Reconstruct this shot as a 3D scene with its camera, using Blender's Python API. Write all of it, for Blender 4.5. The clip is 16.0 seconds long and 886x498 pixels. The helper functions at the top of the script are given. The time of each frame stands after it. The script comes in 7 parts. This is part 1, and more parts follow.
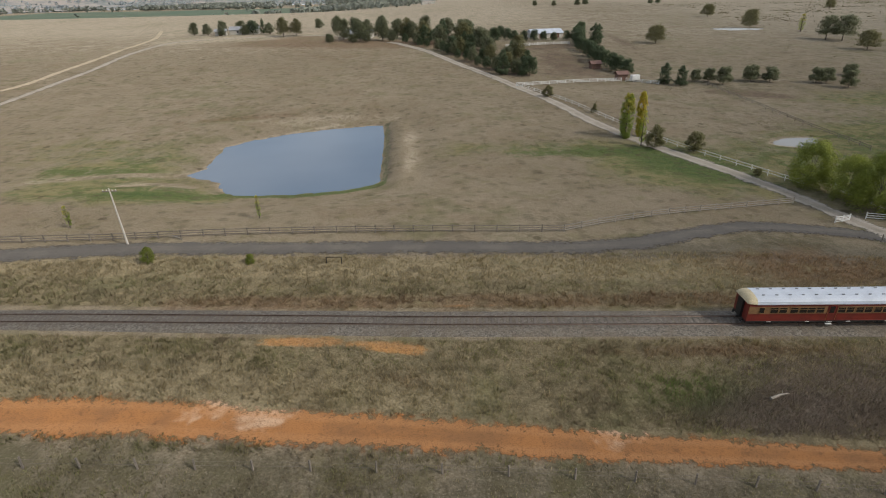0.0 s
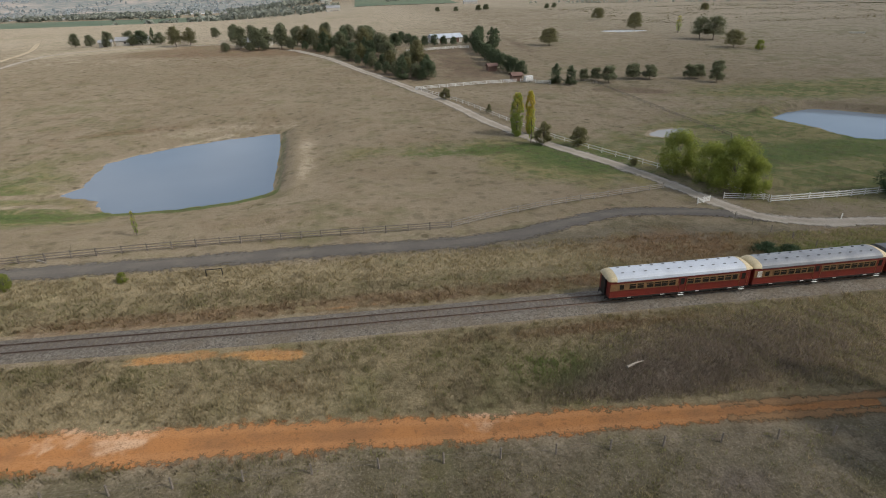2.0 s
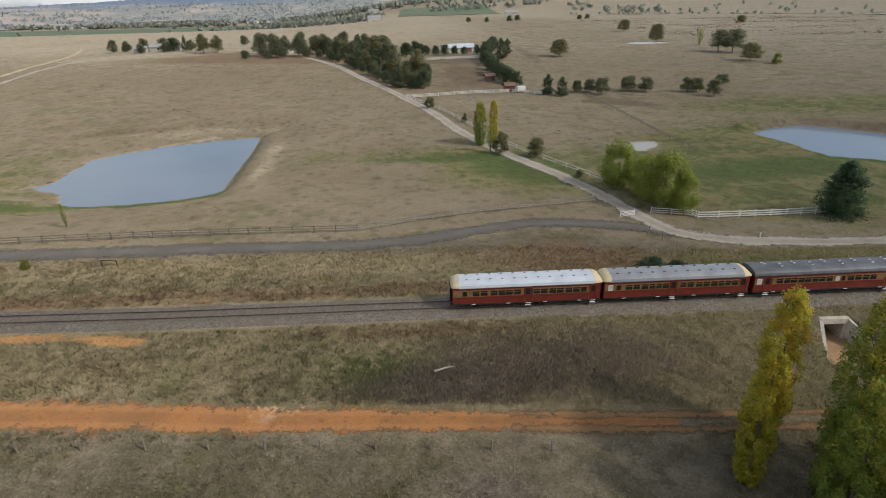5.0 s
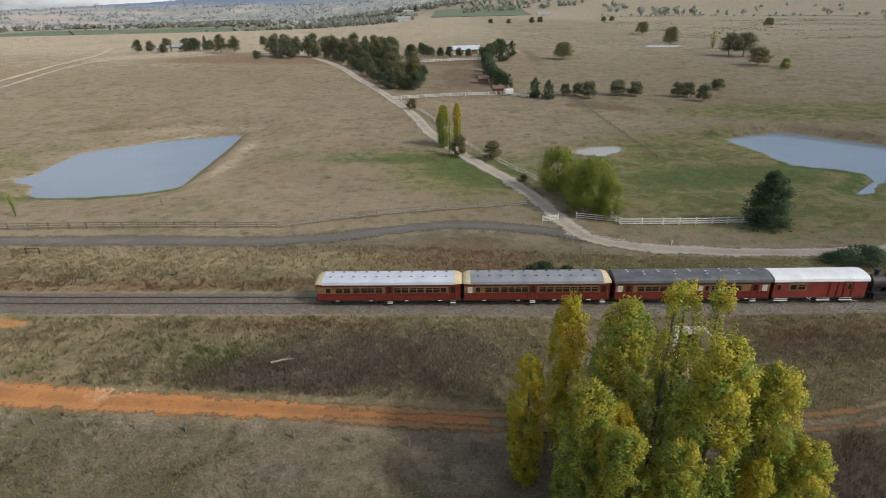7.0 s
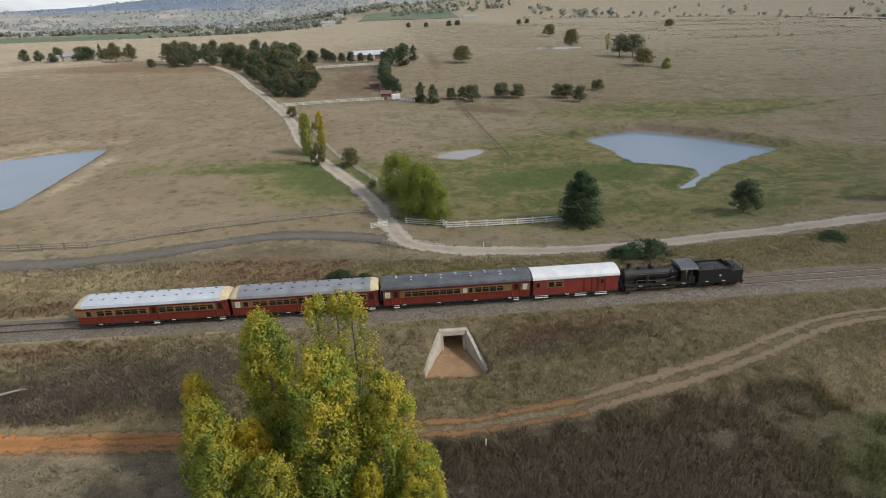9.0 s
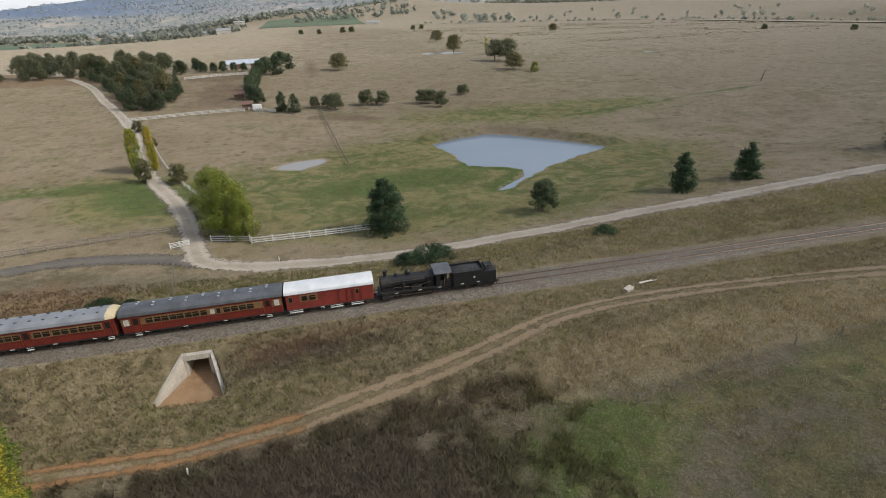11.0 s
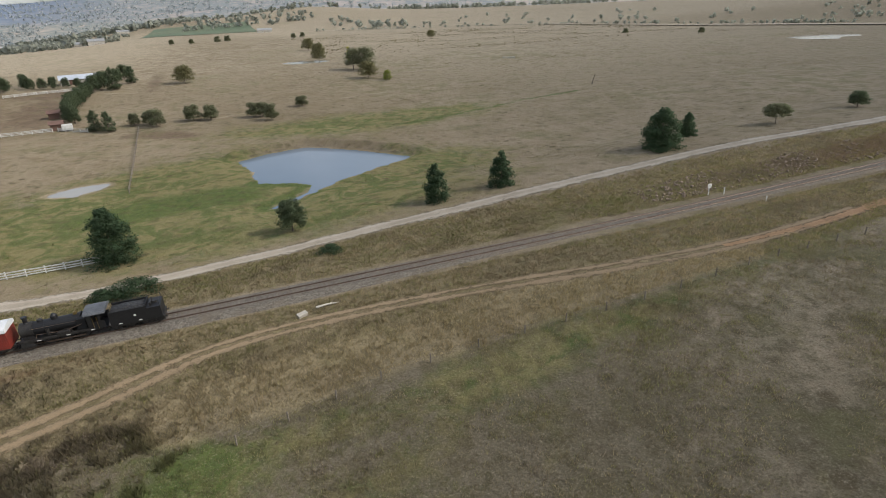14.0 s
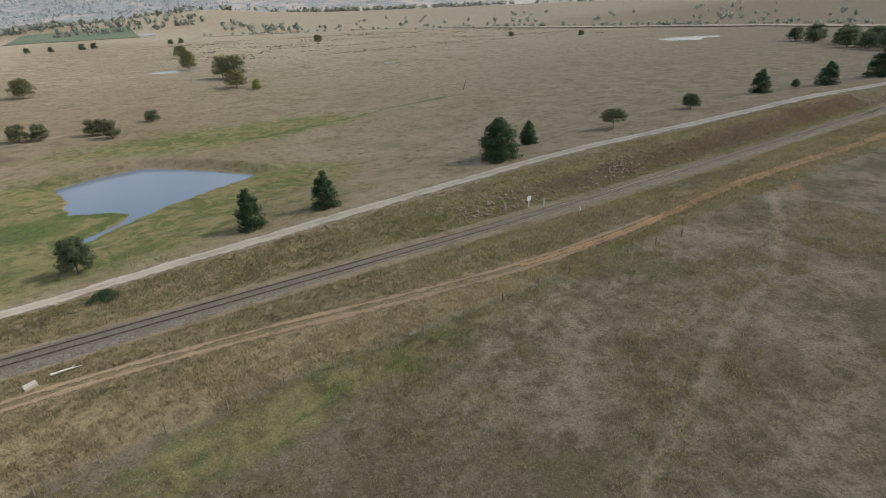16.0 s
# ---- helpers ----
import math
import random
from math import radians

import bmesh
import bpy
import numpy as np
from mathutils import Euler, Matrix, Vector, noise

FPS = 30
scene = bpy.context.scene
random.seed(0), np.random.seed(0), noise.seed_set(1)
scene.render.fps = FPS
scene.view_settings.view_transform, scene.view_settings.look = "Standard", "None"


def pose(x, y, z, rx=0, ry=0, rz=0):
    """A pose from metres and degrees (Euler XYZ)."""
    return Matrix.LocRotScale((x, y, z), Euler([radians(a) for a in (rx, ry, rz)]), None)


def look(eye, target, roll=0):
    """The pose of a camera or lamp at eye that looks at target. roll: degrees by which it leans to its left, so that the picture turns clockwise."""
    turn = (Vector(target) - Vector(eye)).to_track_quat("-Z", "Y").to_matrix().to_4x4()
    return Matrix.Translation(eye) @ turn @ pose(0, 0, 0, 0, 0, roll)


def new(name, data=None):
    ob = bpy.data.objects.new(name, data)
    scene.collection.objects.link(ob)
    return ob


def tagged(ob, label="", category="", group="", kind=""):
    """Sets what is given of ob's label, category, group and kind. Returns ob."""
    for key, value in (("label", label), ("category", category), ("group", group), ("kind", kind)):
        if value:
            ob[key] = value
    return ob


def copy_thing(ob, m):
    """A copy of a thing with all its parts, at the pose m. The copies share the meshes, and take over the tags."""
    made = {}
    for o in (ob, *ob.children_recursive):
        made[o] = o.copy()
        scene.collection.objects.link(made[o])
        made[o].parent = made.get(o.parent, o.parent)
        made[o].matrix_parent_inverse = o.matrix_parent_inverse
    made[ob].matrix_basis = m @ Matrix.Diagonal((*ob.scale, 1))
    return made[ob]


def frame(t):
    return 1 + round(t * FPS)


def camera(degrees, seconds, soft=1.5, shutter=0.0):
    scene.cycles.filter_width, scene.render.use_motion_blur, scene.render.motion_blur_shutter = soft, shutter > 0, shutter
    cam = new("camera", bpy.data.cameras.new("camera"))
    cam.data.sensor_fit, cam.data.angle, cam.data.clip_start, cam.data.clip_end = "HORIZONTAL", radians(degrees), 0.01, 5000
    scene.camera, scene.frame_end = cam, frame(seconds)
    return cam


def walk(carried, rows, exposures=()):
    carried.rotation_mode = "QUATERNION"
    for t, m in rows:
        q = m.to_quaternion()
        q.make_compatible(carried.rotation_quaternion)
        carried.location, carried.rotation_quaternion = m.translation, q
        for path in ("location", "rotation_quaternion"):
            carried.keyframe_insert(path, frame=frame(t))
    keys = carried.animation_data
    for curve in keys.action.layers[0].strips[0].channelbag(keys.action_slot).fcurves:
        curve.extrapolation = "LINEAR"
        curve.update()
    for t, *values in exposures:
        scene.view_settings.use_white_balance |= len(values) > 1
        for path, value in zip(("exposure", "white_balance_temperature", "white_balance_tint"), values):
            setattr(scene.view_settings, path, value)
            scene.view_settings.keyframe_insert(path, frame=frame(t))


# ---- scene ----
cam = camera(78.4, 16.0, soft=0.95)
PATH = [
    (0, (2.953, 1.313, 37.734), (2.917, 3.114, 36.865), -1.1),
    (0.5, (3.735, 1.016, 37.569), (3.82, 2.816, 36.702), -1.2),
    (1, (4.786, 0.654, 37.502), (4.897, 2.454, 36.638), -1.3),
    (1.5, (6.307, 0.317, 37.334), (6.426, 2.12, 36.477), -1.4),
    (2, (8.348, -0.036, 37.2), (8.582, 1.756, 36.345), -1.5),
    (2.5, (10.975, -0.468, 37.071), (11.219, 1.326, 36.221), -1.6),
    (3, (14.092, -0.982, 36.963), (14.334, 0.816, 36.119), -1.5),
    (3.5, (17.627, -1.544, 36.847), (17.887, 0.253, 36.008), -1.6),
    (4, (21.447, -2.151, 36.786), (21.742, -0.358, 35.95), -1.7),
    (4.5, (25.521, -2.882, 36.738), (25.75, -1.076, 35.909), -1.5),
    (4.7, (27.262, -3.173, 36.694), (27.411, -1.357, 35.869), -1.3),
    (6.8, (47.175, -5.669, 37.059), (47.125, -3.845, 36.241), -1.1),
    (7, (49.232, -5.715, 37.062), (49.18, -3.891, 36.244), -1.1),
    (7.5, (54.064, -5.861, 37.142), (54.008, -4.037, 36.326), -1.1),
    (8, (59.334, -6.045, 37.201), (59.275, -4.219, 36.387), -1.2),
    (8.5, (64.802, -6.199, 37.376), (64.852, -4.373, 36.561), -1.5),
    (9, (70.042, -6.386, 37.593), (70.173, -4.564, 36.779), -1.6),
    (9.5, (75.326, -6.798, 37.767), (75.489, -4.978, 36.955), -1.7),
    (10, (80.491, -7.341, 37.78), (80.787, -5.538, 36.966), -2.0),
    (10.2, (82.454, -7.591, 37.761), (82.776, -5.792, 36.949), -2.0),
    (12.3, (103.767, -11.417, 37.639), (104.213, -9.64, 36.837), -2.1),
    (12.5, (105.775, -11.851, 37.688), (106.224, -10.075, 36.887), -2.1),
    (13, (110.918, -12.962, 37.84), (111.382, -11.188, 37.04), -2.2),
    (13.5, (115.758, -14.106, 38.025), (116.329, -12.365, 37.224), -2.4),
    (14, (120.606, -15.13, 38.055), (121.25, -13.414, 37.254), -2.5),
    (14.5, (125.276, -16.032, 38.168), (125.985, -14.343, 37.365), -2.6),
    (15, (129.858, -16.683, 38.331), (130.619, -15.017, 37.526), -2.6),
    (15.5, (134.409, -16.977, 38.461), (135.243, -15.347, 37.656), -2.7),
    (16, (138.654, -16.782, 38.706), (139.555, -15.189, 37.9), -2.7),
]
walk(cam, [(t, look(eye, target, roll)) for t, eye, target, roll in PATH], exposures=[(0.0, -0.10), (3.0, -0.05), (7.0, 0.0), (10.0, 0.04), (13.0, 0.10), (16.0, 0.13)])


# ---- light ----
SUN_TURN, SUN_HEIGHT = 118.0, 40.0   # degrees clockwise from +y, degrees up
world = bpy.data.worlds.new("sky")
scene.world = world
world.use_nodes = True
wn = world.node_tree.nodes
sky = wn.new("ShaderNodeTexSky")
sky.sky_type, sky.sun_disc = "NISHITA", False
sky.sun_elevation, sky.sun_rotation = radians(SUN_HEIGHT), radians(SUN_TURN)
sky.air_density, sky.dust_density, sky.ozone_density = 1.0, 2.5, 1.0
# broken high cloud
wl = world.node_tree.links
cloud = wn.new("ShaderNodeTexNoise")
cloud.inputs["Scale"].default_value, cloud.inputs["Detail"].default_value, cloud.inputs["Roughness"].default_value = 2.6, 7.0, 0.6
stretch = wn.new("ShaderNodeMapping")
stretch.inputs["Scale"].default_value = (1.0, 1.0, 3.5)
wl.new(wn.new("ShaderNodeTexCoord").outputs["Generated"], stretch.inputs["Vector"])
wl.new(stretch.outputs[0], cloud.inputs["Vector"])
cover = wn.new("ShaderNodeMapRange")
cover.interpolation_type = "SMOOTHSTEP"
cover.inputs[1].default_value, cover.inputs[2].default_value, cover.inputs[4].default_value = 0.36, 0.66, 0.8
wl.new(cloud.outputs["Fac"], cover.inputs[0])
veil = wn.new("ShaderNodeMix")
veil.data_type = "RGBA"
veil.inputs[7].default_value = (8.2, 8.5, 9.0, 1)
wl.new(cover.outputs[0], veil.inputs[0])
wl.new(sky.outputs[0], veil.inputs[6])
wl.new(veil.outputs[2], wn["Background"].inputs[0])
wn["Background"].inputs[1].default_value = 0.122
sun = new("sun", bpy.data.lights.new("sun", "SUN"))
sun.data.energy, sun.data.angle, sun.data.color = 2.1, radians(5.0), (1.0, 0.95, 0.87)
sun.matrix_world = look((math.sin(radians(SUN_TURN)) * 200, math.cos(radians(SUN_TURN)) * 200, math.tan(radians(SUN_HEIGHT)) * 200), (0, 0, 0))


# ---- materials ----
def shader(name):
    m = bpy.data.materials.new(name)
    m.use_nodes = True
    n, l = m.node_tree.nodes, m.node_tree.links
    return m, n, l, n["Principled BSDF"]


def mixed(n, l, fac, a, b, blend="MIX"):
    """A colour mix; a and b are sockets or colours, fac a socket or number."""
    node = n.new("ShaderNodeMix")
    node.data_type, node.blend_type = "RGBA", blend
    for slot, v in ((0, fac), (6, a), (7, b)):
        if isinstance(v, (float, int)):
            node.inputs[slot].default_value = v
        elif isinstance(v, tuple):
            node.inputs[slot].default_value = (*v, 1)
        else:
            l.new(v, node.inputs[slot])
    return node.outputs[2]


def calc(n, l, op, a, b=0.0, c=0.0, clamp=False):
    node = n.new("ShaderNodeMath")
    node.operation, node.use_clamp = op, clamp
    for slot, v in enumerate((a, b, c)):
        if isinstance(v, (float, int)):
            node.inputs[slot].default_value = v
        else:
            l.new(v, node.inputs[slot])
    return node.outputs[0]


def grain(n, l, scale, detail=4.0, rough=0.6, where=None, kind="fac"):
    node = n.new("ShaderNodeTexNoise")
    node.inputs["Scale"].default_value, node.inputs["Detail"].default_value, node.inputs["Roughness"].default_value = scale, detail, rough
    if where is not None:
        l.new(where, node.inputs["Vector"])
    return node.outputs["Fac"]


def step(n, l, v, a, b):
    node = n.new("ShaderNodeMapRange")
    node.interpolation_type = "SMOOTHSTEP"
    l.new(v, node.inputs[0])
    node.inputs[1].default_value, node.inputs[2].default_value = a, b
    return node.outputs[0]


def surf(name, base, alt=None, scale=1.5, rough=0.7, metal=0.0, bump=0.25, fine=14.0, vary=0.0, ground=False, speck=1.0):
    """A surface with variation at two scales, grain and relief."""
    m, n, l, p = shader(name)
    where = n.new("ShaderNodeNewGeometry").outputs["Position"] if ground else n.new("ShaderNodeTexCoord").outputs["Object"]
    alt = alt or tuple(c * 0.7 for c in base)
    big, small = grain(n, l, scale, 5, 0.6, where), grain(n, l, scale * fine, 3, 0.7, where)
    col = mixed(n, l, step(n, l, big, 0.35, 0.68), base, alt)
    col = mixed(n, l, calc(n, l, "MULTIPLY", step(n, l, small, 0.4, 0.75), speck), col, tuple(c * 0.62 for c in alt))
    if vary:
        info = n.new("ShaderNodeObjectInfo").outputs["Random"]
        col = mixed(n, l, calc(n, l, "MULTIPLY", info, vary), col, tuple(c * 0.45 for c in base))
    l.new(col, p.inputs["Base Color"])
    l.new(calc(n, l, "MULTIPLY_ADD", big, 0.25, rough - 0.12), p.inputs["Roughness"])
    p.inputs["Metallic"].default_value = metal
    if bump:
        b = n.new("ShaderNodeBump")
        b.inputs["Strength"].default_value, b.inputs["Distance"].default_value = bump, 0.02
        l.new(small, b.inputs["Height"])
        l.new(b.outputs[0], p.inputs["Normal"])
    return m


def leaf_surf(name, base, alt, third, rough=0.6, tips=0.0, high=18.0):
    """Leaves: each spray its own tone, patches turned, a little light comes through. tips: how far the crown's top has turned."""
    m, n, l, p = shader(name)
    isle = n.new("ShaderNodeNewGeometry").outputs["Random Per Island"]
    info = n.new("ShaderNodeObjectInfo").outputs["Random"]
    where = n.new("ShaderNodeTexCoord").outputs["Object"]
    col = mixed(n, l, isle, base, alt)
    turned = grain(n, l, 0.45, 3, 0.55, where)
    if tips:
        up = n.new("ShaderNodeSeparateXYZ")
        l.new(where, up.inputs[0])
        turned = calc(n, l, "ADD", turned, calc(n, l, "MULTIPLY_ADD", calc(n, l, "DIVIDE", up.outputs[2], high), tips, -0.68 * tips))
    col = mixed(n, l, step(n, l, turned, 0.45, 0.62), col, third)
    col = mixed(n, l, calc(n, l, "MULTIPLY", info, 0.3), col, tuple(c * 0.6 for c in base))
    l.new(col, p.inputs["Base Color"])
    p.inputs["Roughness"].default_value = rough
    t = n.new("ShaderNodeBsdfTranslucent")
    l.new(col, t.inputs[0])
    mix = n.new("ShaderNodeMixShader")
    p.inputs["Specular IOR Level"].default_value = 0.2
    mix.inputs[0].default_value = 0.46
    l.new(p.outputs[0], mix.inputs[1])
    l.new(t.outputs[0], mix.inputs[2])
    l.new(mix.outputs[0], n["Material Output"].inputs[0])
    return m


def field_surf():
    """Pasture: dry grass with green, bare, heath and pale patches of their own shapes, kept as weights on the sheet;
    pale also carries haze on far land.
    """
    m, n, l, p = shader("pasture")
    where = n.new("ShaderNodeNewGeometry").outputs["Position"]

    def weight(name):
        a = n.new("ShaderNodeAttribute")
        a.attribute_name = name
        return a.outputs["Fac"]

    def swirl(scale, twist, detail=5.0):
        node = n.new("ShaderNodeTexNoise")
        node.inputs["Scale"].default_value, node.inputs["Detail"].default_value, node.inputs["Roughness"].default_value, node.inputs["Distortion"].default_value = scale, detail, 0.62, twist
        l.new(where, node.inputs["Vector"])
        return node.outputs["Fac"]
    wide, mid = grain(n, l, 0.018, 6, 0.6, where), grain(n, l, 0.13, 6, 0.65, where)
    small, fine = grain(n, l, 0.8, 5, 0.7, where), grain(n, l, 4.5, 4, 0.75, where)
    drift = swirl(0.075, 1.4)
    col = mixed(n, l, step(n, l, wide, 0.38, 0.62), (0.230, 0.188, 0.126), (0.264, 0.218, 0.150))
    col = mixed(n, l, calc(n, l, "MULTIPLY", step(n, l, mid, 0.45, 0.72), 0.8), col, (0.184, 0.150, 0.092))
    col = mixed(n, l, calc(n, l, "MULTIPLY", step(n, l, drift, 0.48, 0.66), 0.45), col, (0.196, 0.143, 0.090))
    edge = calc(n, l, "MULTIPLY_ADD", calc(n, l, "SUBTRACT", mid, 0.5), 1.5, 0.0)
    edge2 = calc(n, l, "MULTIPLY_ADD", calc(n, l, "SUBTRACT", small, 0.5), 0.9, edge)

    def zone(name, lo, hi):
        return step(n, l, calc(n, l, "ADD", weight(name), calc(n, l, "MULTIPLY", edge2, step(n, l, weight(name), 0.02, 0.3))), lo, hi)
    col = mixed(n, l, zone("pale", 0.3, 0.8), col, (0.375, 0.318, 0.232))
    col = mixed(n, l, calc(n, l, "MULTIPLY", weight("sage"), 0.75), col, mixed(n, l, step(n, l, mid, 0.35, 0.65), (0.285, 0.240, 0.176), (0.200, 0.172, 0.108)))
    col = mixed(n, l, calc(n, l, "MULTIPLY", zone("grazed", 0.2, 0.85), 0.9), col, mixed(n, l, step(n, l, mid, 0.36, 0.64), (0.152, 0.131, 0.092), (0.104, 0.092, 0.054)))
    col = mixed(n, l, calc(n, l, "MULTIPLY", calc(n, l, "MULTIPLY", weight("grazed"), step(n, l, small, 0.5, 0.62)), 0.6), col, mixed(n, l, step(n, l, drift, 0.42, 0.58), (0.128, 0.116, 0.062), (0.082, 0.066, 0.044)))
    col = mixed(n, l, calc(n, l, "MULTIPLY", zone("green", 0.25, 0.95), 0.85), col, mixed(n, l, step(n, l, calc(n, l, "MULTIPLY_ADD", mid, 0.4, calc(n, l, "MULTIPLY", swirl(0.16, 1.8), 0.6)), 0.43, 0.57), (0.070, 0.108, 0.022), (0.215, 0.192, 0.082)))
    col = mixed(n, l, calc(n, l, "MULTIPLY", zone("lush", 0.15, 0.65), 0.9), col, mixed(n, l, step(n, l, small, 0.38, 0.62), (0.050, 0.088, 0.022), (0.085, 0.125, 0.030)))
    col = mixed(n, l, calc(n, l, "MULTIPLY", zone("rough_grass", 0.25, 0.75), 0.9), col, mixed(n, l, step(n, l, small, 0.35, 0.65), (0.235, 0.190, 0.108), (0.150, 0.124, 0.066)))
    col = mixed(n, l, calc(n, l, "MULTIPLY", zone("straw", 0.3, 0.9), 0.7), col, (0.310, 0.252, 0.150))
    col = mixed(n, l, calc(n, l, "MULTIPLY", zone("rust", 0.3, 0.9), 0.75), col, mixed(n, l, step(n, l, small, 0.35, 0.65), (0.205, 0.128, 0.072), (0.128, 0.080, 0.050)))
    col = mixed(n, l, calc(n, l, "MULTIPLY", zone("soil", 0.3, 0.8), 0.85), col, mixed(n, l, step(n, l, mid, 0.38, 0.62), (0.118, 0.082, 0.056), (0.165, 0.118, 0.082)))
    col = mixed(n, l, calc(n, l, "MULTIPLY", zone("heath", 0.25, 0.95), 0.8), col, mixed(n, l, step(n, l, small, 0.35, 0.65), (0.180, 0.146, 0.118), (0.112, 0.092, 0.074)))
    col = mixed(n, l, zone("earth", 0.35, 0.7), col, mixed(n, l, step(n, l, mid, 0.4, 0.65), (0.46, 0.235, 0.075), (0.36, 0.19, 0.080)))
    col = mixed(n, l, calc(n, l, "MULTIPLY", zone("mud", 0.3, 0.7), 0.85), col, mixed(n, l, step(n, l, mid, 0.4, 0.6), (0.37, 0.300, 0.215), (0.26, 0.205, 0.145)))
    cool = grain(n, l, 0.21, 5, 0.7, where)
    col = mixed(n, l, calc(n, l, "MULTIPLY", step(n, l, cool, 0.52, 0.70), 0.42), col, (0.160, 0.142, 0.058))
    # tussocks and droppings: some of the cells hold one
    for scale, lo, hi, share, tone, power in ((0.42, 0.25, 0.55, 0.5, (0.080, 0.066, 0.036), 0.40), (0.17, 0.08, 0.19, 0.62, (0.078, 0.062, 0.034), 0.75), (0.30, 0.10, 0.20, 0.70, (0.095, 0.084, 0.036), 0.60)):
        cells = n.new("ShaderNodeTexVoronoi")
        cells.inputs["Scale"].default_value, cells.inputs["Randomness"].default_value = scale, 1.0
        bent = n.new("ShaderNodeVectorMath")
        bent.operation = "MULTIPLY_ADD"
        l.new(n.new("ShaderNodeTexNoise").outputs["Color"], bent.inputs[0])
        bent.inputs[0].links[0].from_node.inputs["Scale"].default_value = 1.3
        l.new(where, bent.inputs[0].links[0].from_node.inputs["Vector"])
        bent.inputs[1].default_value = (1.1, 1.1, 0.0)
        l.new(where, bent.inputs[2])
        l.new(bent.outputs[0], cells.inputs["Vector"])
        tint = n.new("ShaderNodeSeparateColor")
        l.new(cells.outputs["Color"], tint.inputs[0])
        here = calc(n, l, "MULTIPLY", step(n, l, cells.outputs["Distance"], hi, lo), step(n, l, calc(n, l, "MULTIPLY_ADD", calc(n, l, "SUBTRACT", mid, 0.5), 1.4, tint.outputs[0]), share, share + 0.05))
        col = mixed(n, l, calc(n, l, "MULTIPLY", here, power), col, tone)
    col = mixed(n, l, calc(n, l, "MULTIPLY", step(n, l, fine, 0.49, 0.64), 0.60), col, (0.082, 0.064, 0.036))
    col = mixed(n, l, calc(n, l, "MULTIPLY", step(n, l, fine, 0.46, 0.30), 0.55), col, (0.36, 0.305, 0.222))
    col = mixed(n, l, calc(n, l, "MULTIPLY", step(n, l, small, 0.52, 0.72), 0.38), col, (0.098, 0.080, 0.046))
    col = mixed(n, l, calc(n, l, "MULTIPLY", step(n, l, calc(n, l, "MULTIPLY", wide, mid), 0.27, 0.36), 0.3), col, (0.135, 0.138, 0.062))
    l.new(col, p.inputs["Base Color"])
    p.inputs["Roughness"].default_value = 0.95
    p.inputs["Specular IOR Level"].default_value = 0.15
    p.inputs["Diffuse Roughness"].default_value = 1.0
    b = n.new("ShaderNodeBump")
    b.inputs["Strength"].default_value, b.inputs["Distance"].default_value = 0.85, 0.35
    l.new(calc(n, l, "MULTIPLY_ADD", fine, 0.35, small), b.inputs["Height"])
    l.new(b.outputs[0], p.inputs["Normal"])
    return m


def grass_surf(name, base, alt, third):
    """Standing blades: each tuft its own tone; straw, rust and lush stands as the ground under them."""
    m, n, l, p = shader(name)

    def weight(what):
        a = n.new("ShaderNodeAttribute")
        a.attribute_name = what
        return a.outputs["Fac"]
    where = n.new("ShaderNodeNewGeometry").outputs["Position"]
    isle = n.new("ShaderNodeNewGeometry").outputs["Random Per Island"]
    col = mixed(n, l, isle, base, alt)
    col = mixed(n, l, step(n, l, grain(n, l, 0.22, 4, 0.6, where), 0.46, 0.62), col, third)
    col = mixed(n, l, calc(n, l, "MULTIPLY", step(n, l, grain(n, l, 0.09, 4, 0.6, where), 0.50, 0.64), 0.6), col, (0.19, 0.150, 0.105))
    for what, tone, power in (("straw", (0.44, 0.355, 0.205), 0.75), ("rust", (0.25, 0.150, 0.085), 0.75), ("lush", (0.135, 0.190, 0.045), 0.8), ("heath", (0.225, 0.182, 0.145), 0.6)):
        col = mixed(n, l, calc(n, l, "MULTIPLY", step(n, l, weight(what), 0.1, 0.9), power), col, tone)
    l.new(col, p.inputs["Base Color"])
    p.inputs["Roughness"].default_value = 0.7
    p.inputs["Specular IOR Level"].default_value = 0.15
    t = n.new("ShaderNodeBsdfTranslucent")
    l.new(col, t.inputs[0])
    mix = n.new("ShaderNodeMixShader")
    mix.inputs[0].default_value = 0.46
    l.new(p.outputs[0], mix.inputs[1])
    l.new(t.outputs[0], mix.inputs[2])
    l.new(mix.outputs[0], n["Material Output"].inputs[0])
    return m


def stone_surf(name, dark, light, scale):
    """Crushed stone: each cell its own tone, the joints between them deep."""
    m, n, l, p = shader(name)
    where = n.new("ShaderNodeNewGeometry").outputs["Position"]
    cells = n.new("ShaderNodeTexVoronoi")
    cells.inputs["Scale"].default_value = scale
    l.new(where, cells.inputs["Vector"])
    tint = n.new("ShaderNodeSeparateColor")
    l.new(cells.outputs["Color"], tint.inputs[0])
    wide = grain(n, l, 0.25, 5, 0.65, where)
    col = mixed(n, l, tint.outputs[0], dark, light)
    col = mixed(n, l, calc(n, l, "MULTIPLY", step(n, l, wide, 0.42, 0.65), 0.5), col, (0.150, 0.118, 0.082))
    l.new(col, p.inputs["Base Color"])
    p.inputs["Roughness"].default_value = 0.95
    p.inputs["Specular IOR Level"].default_value = 0.2
    b = n.new("ShaderNodeBump")
    b.inputs["Strength"].default_value, b.inputs["Distance"].default_value = 1.0, 0.08
    l.new(calc(n, l, "SUBTRACT", 1.0, cells.outputs["Distance"]), b.inputs["Height"])
    l.new(b.outputs[0], p.inputs["Normal"])
    return m


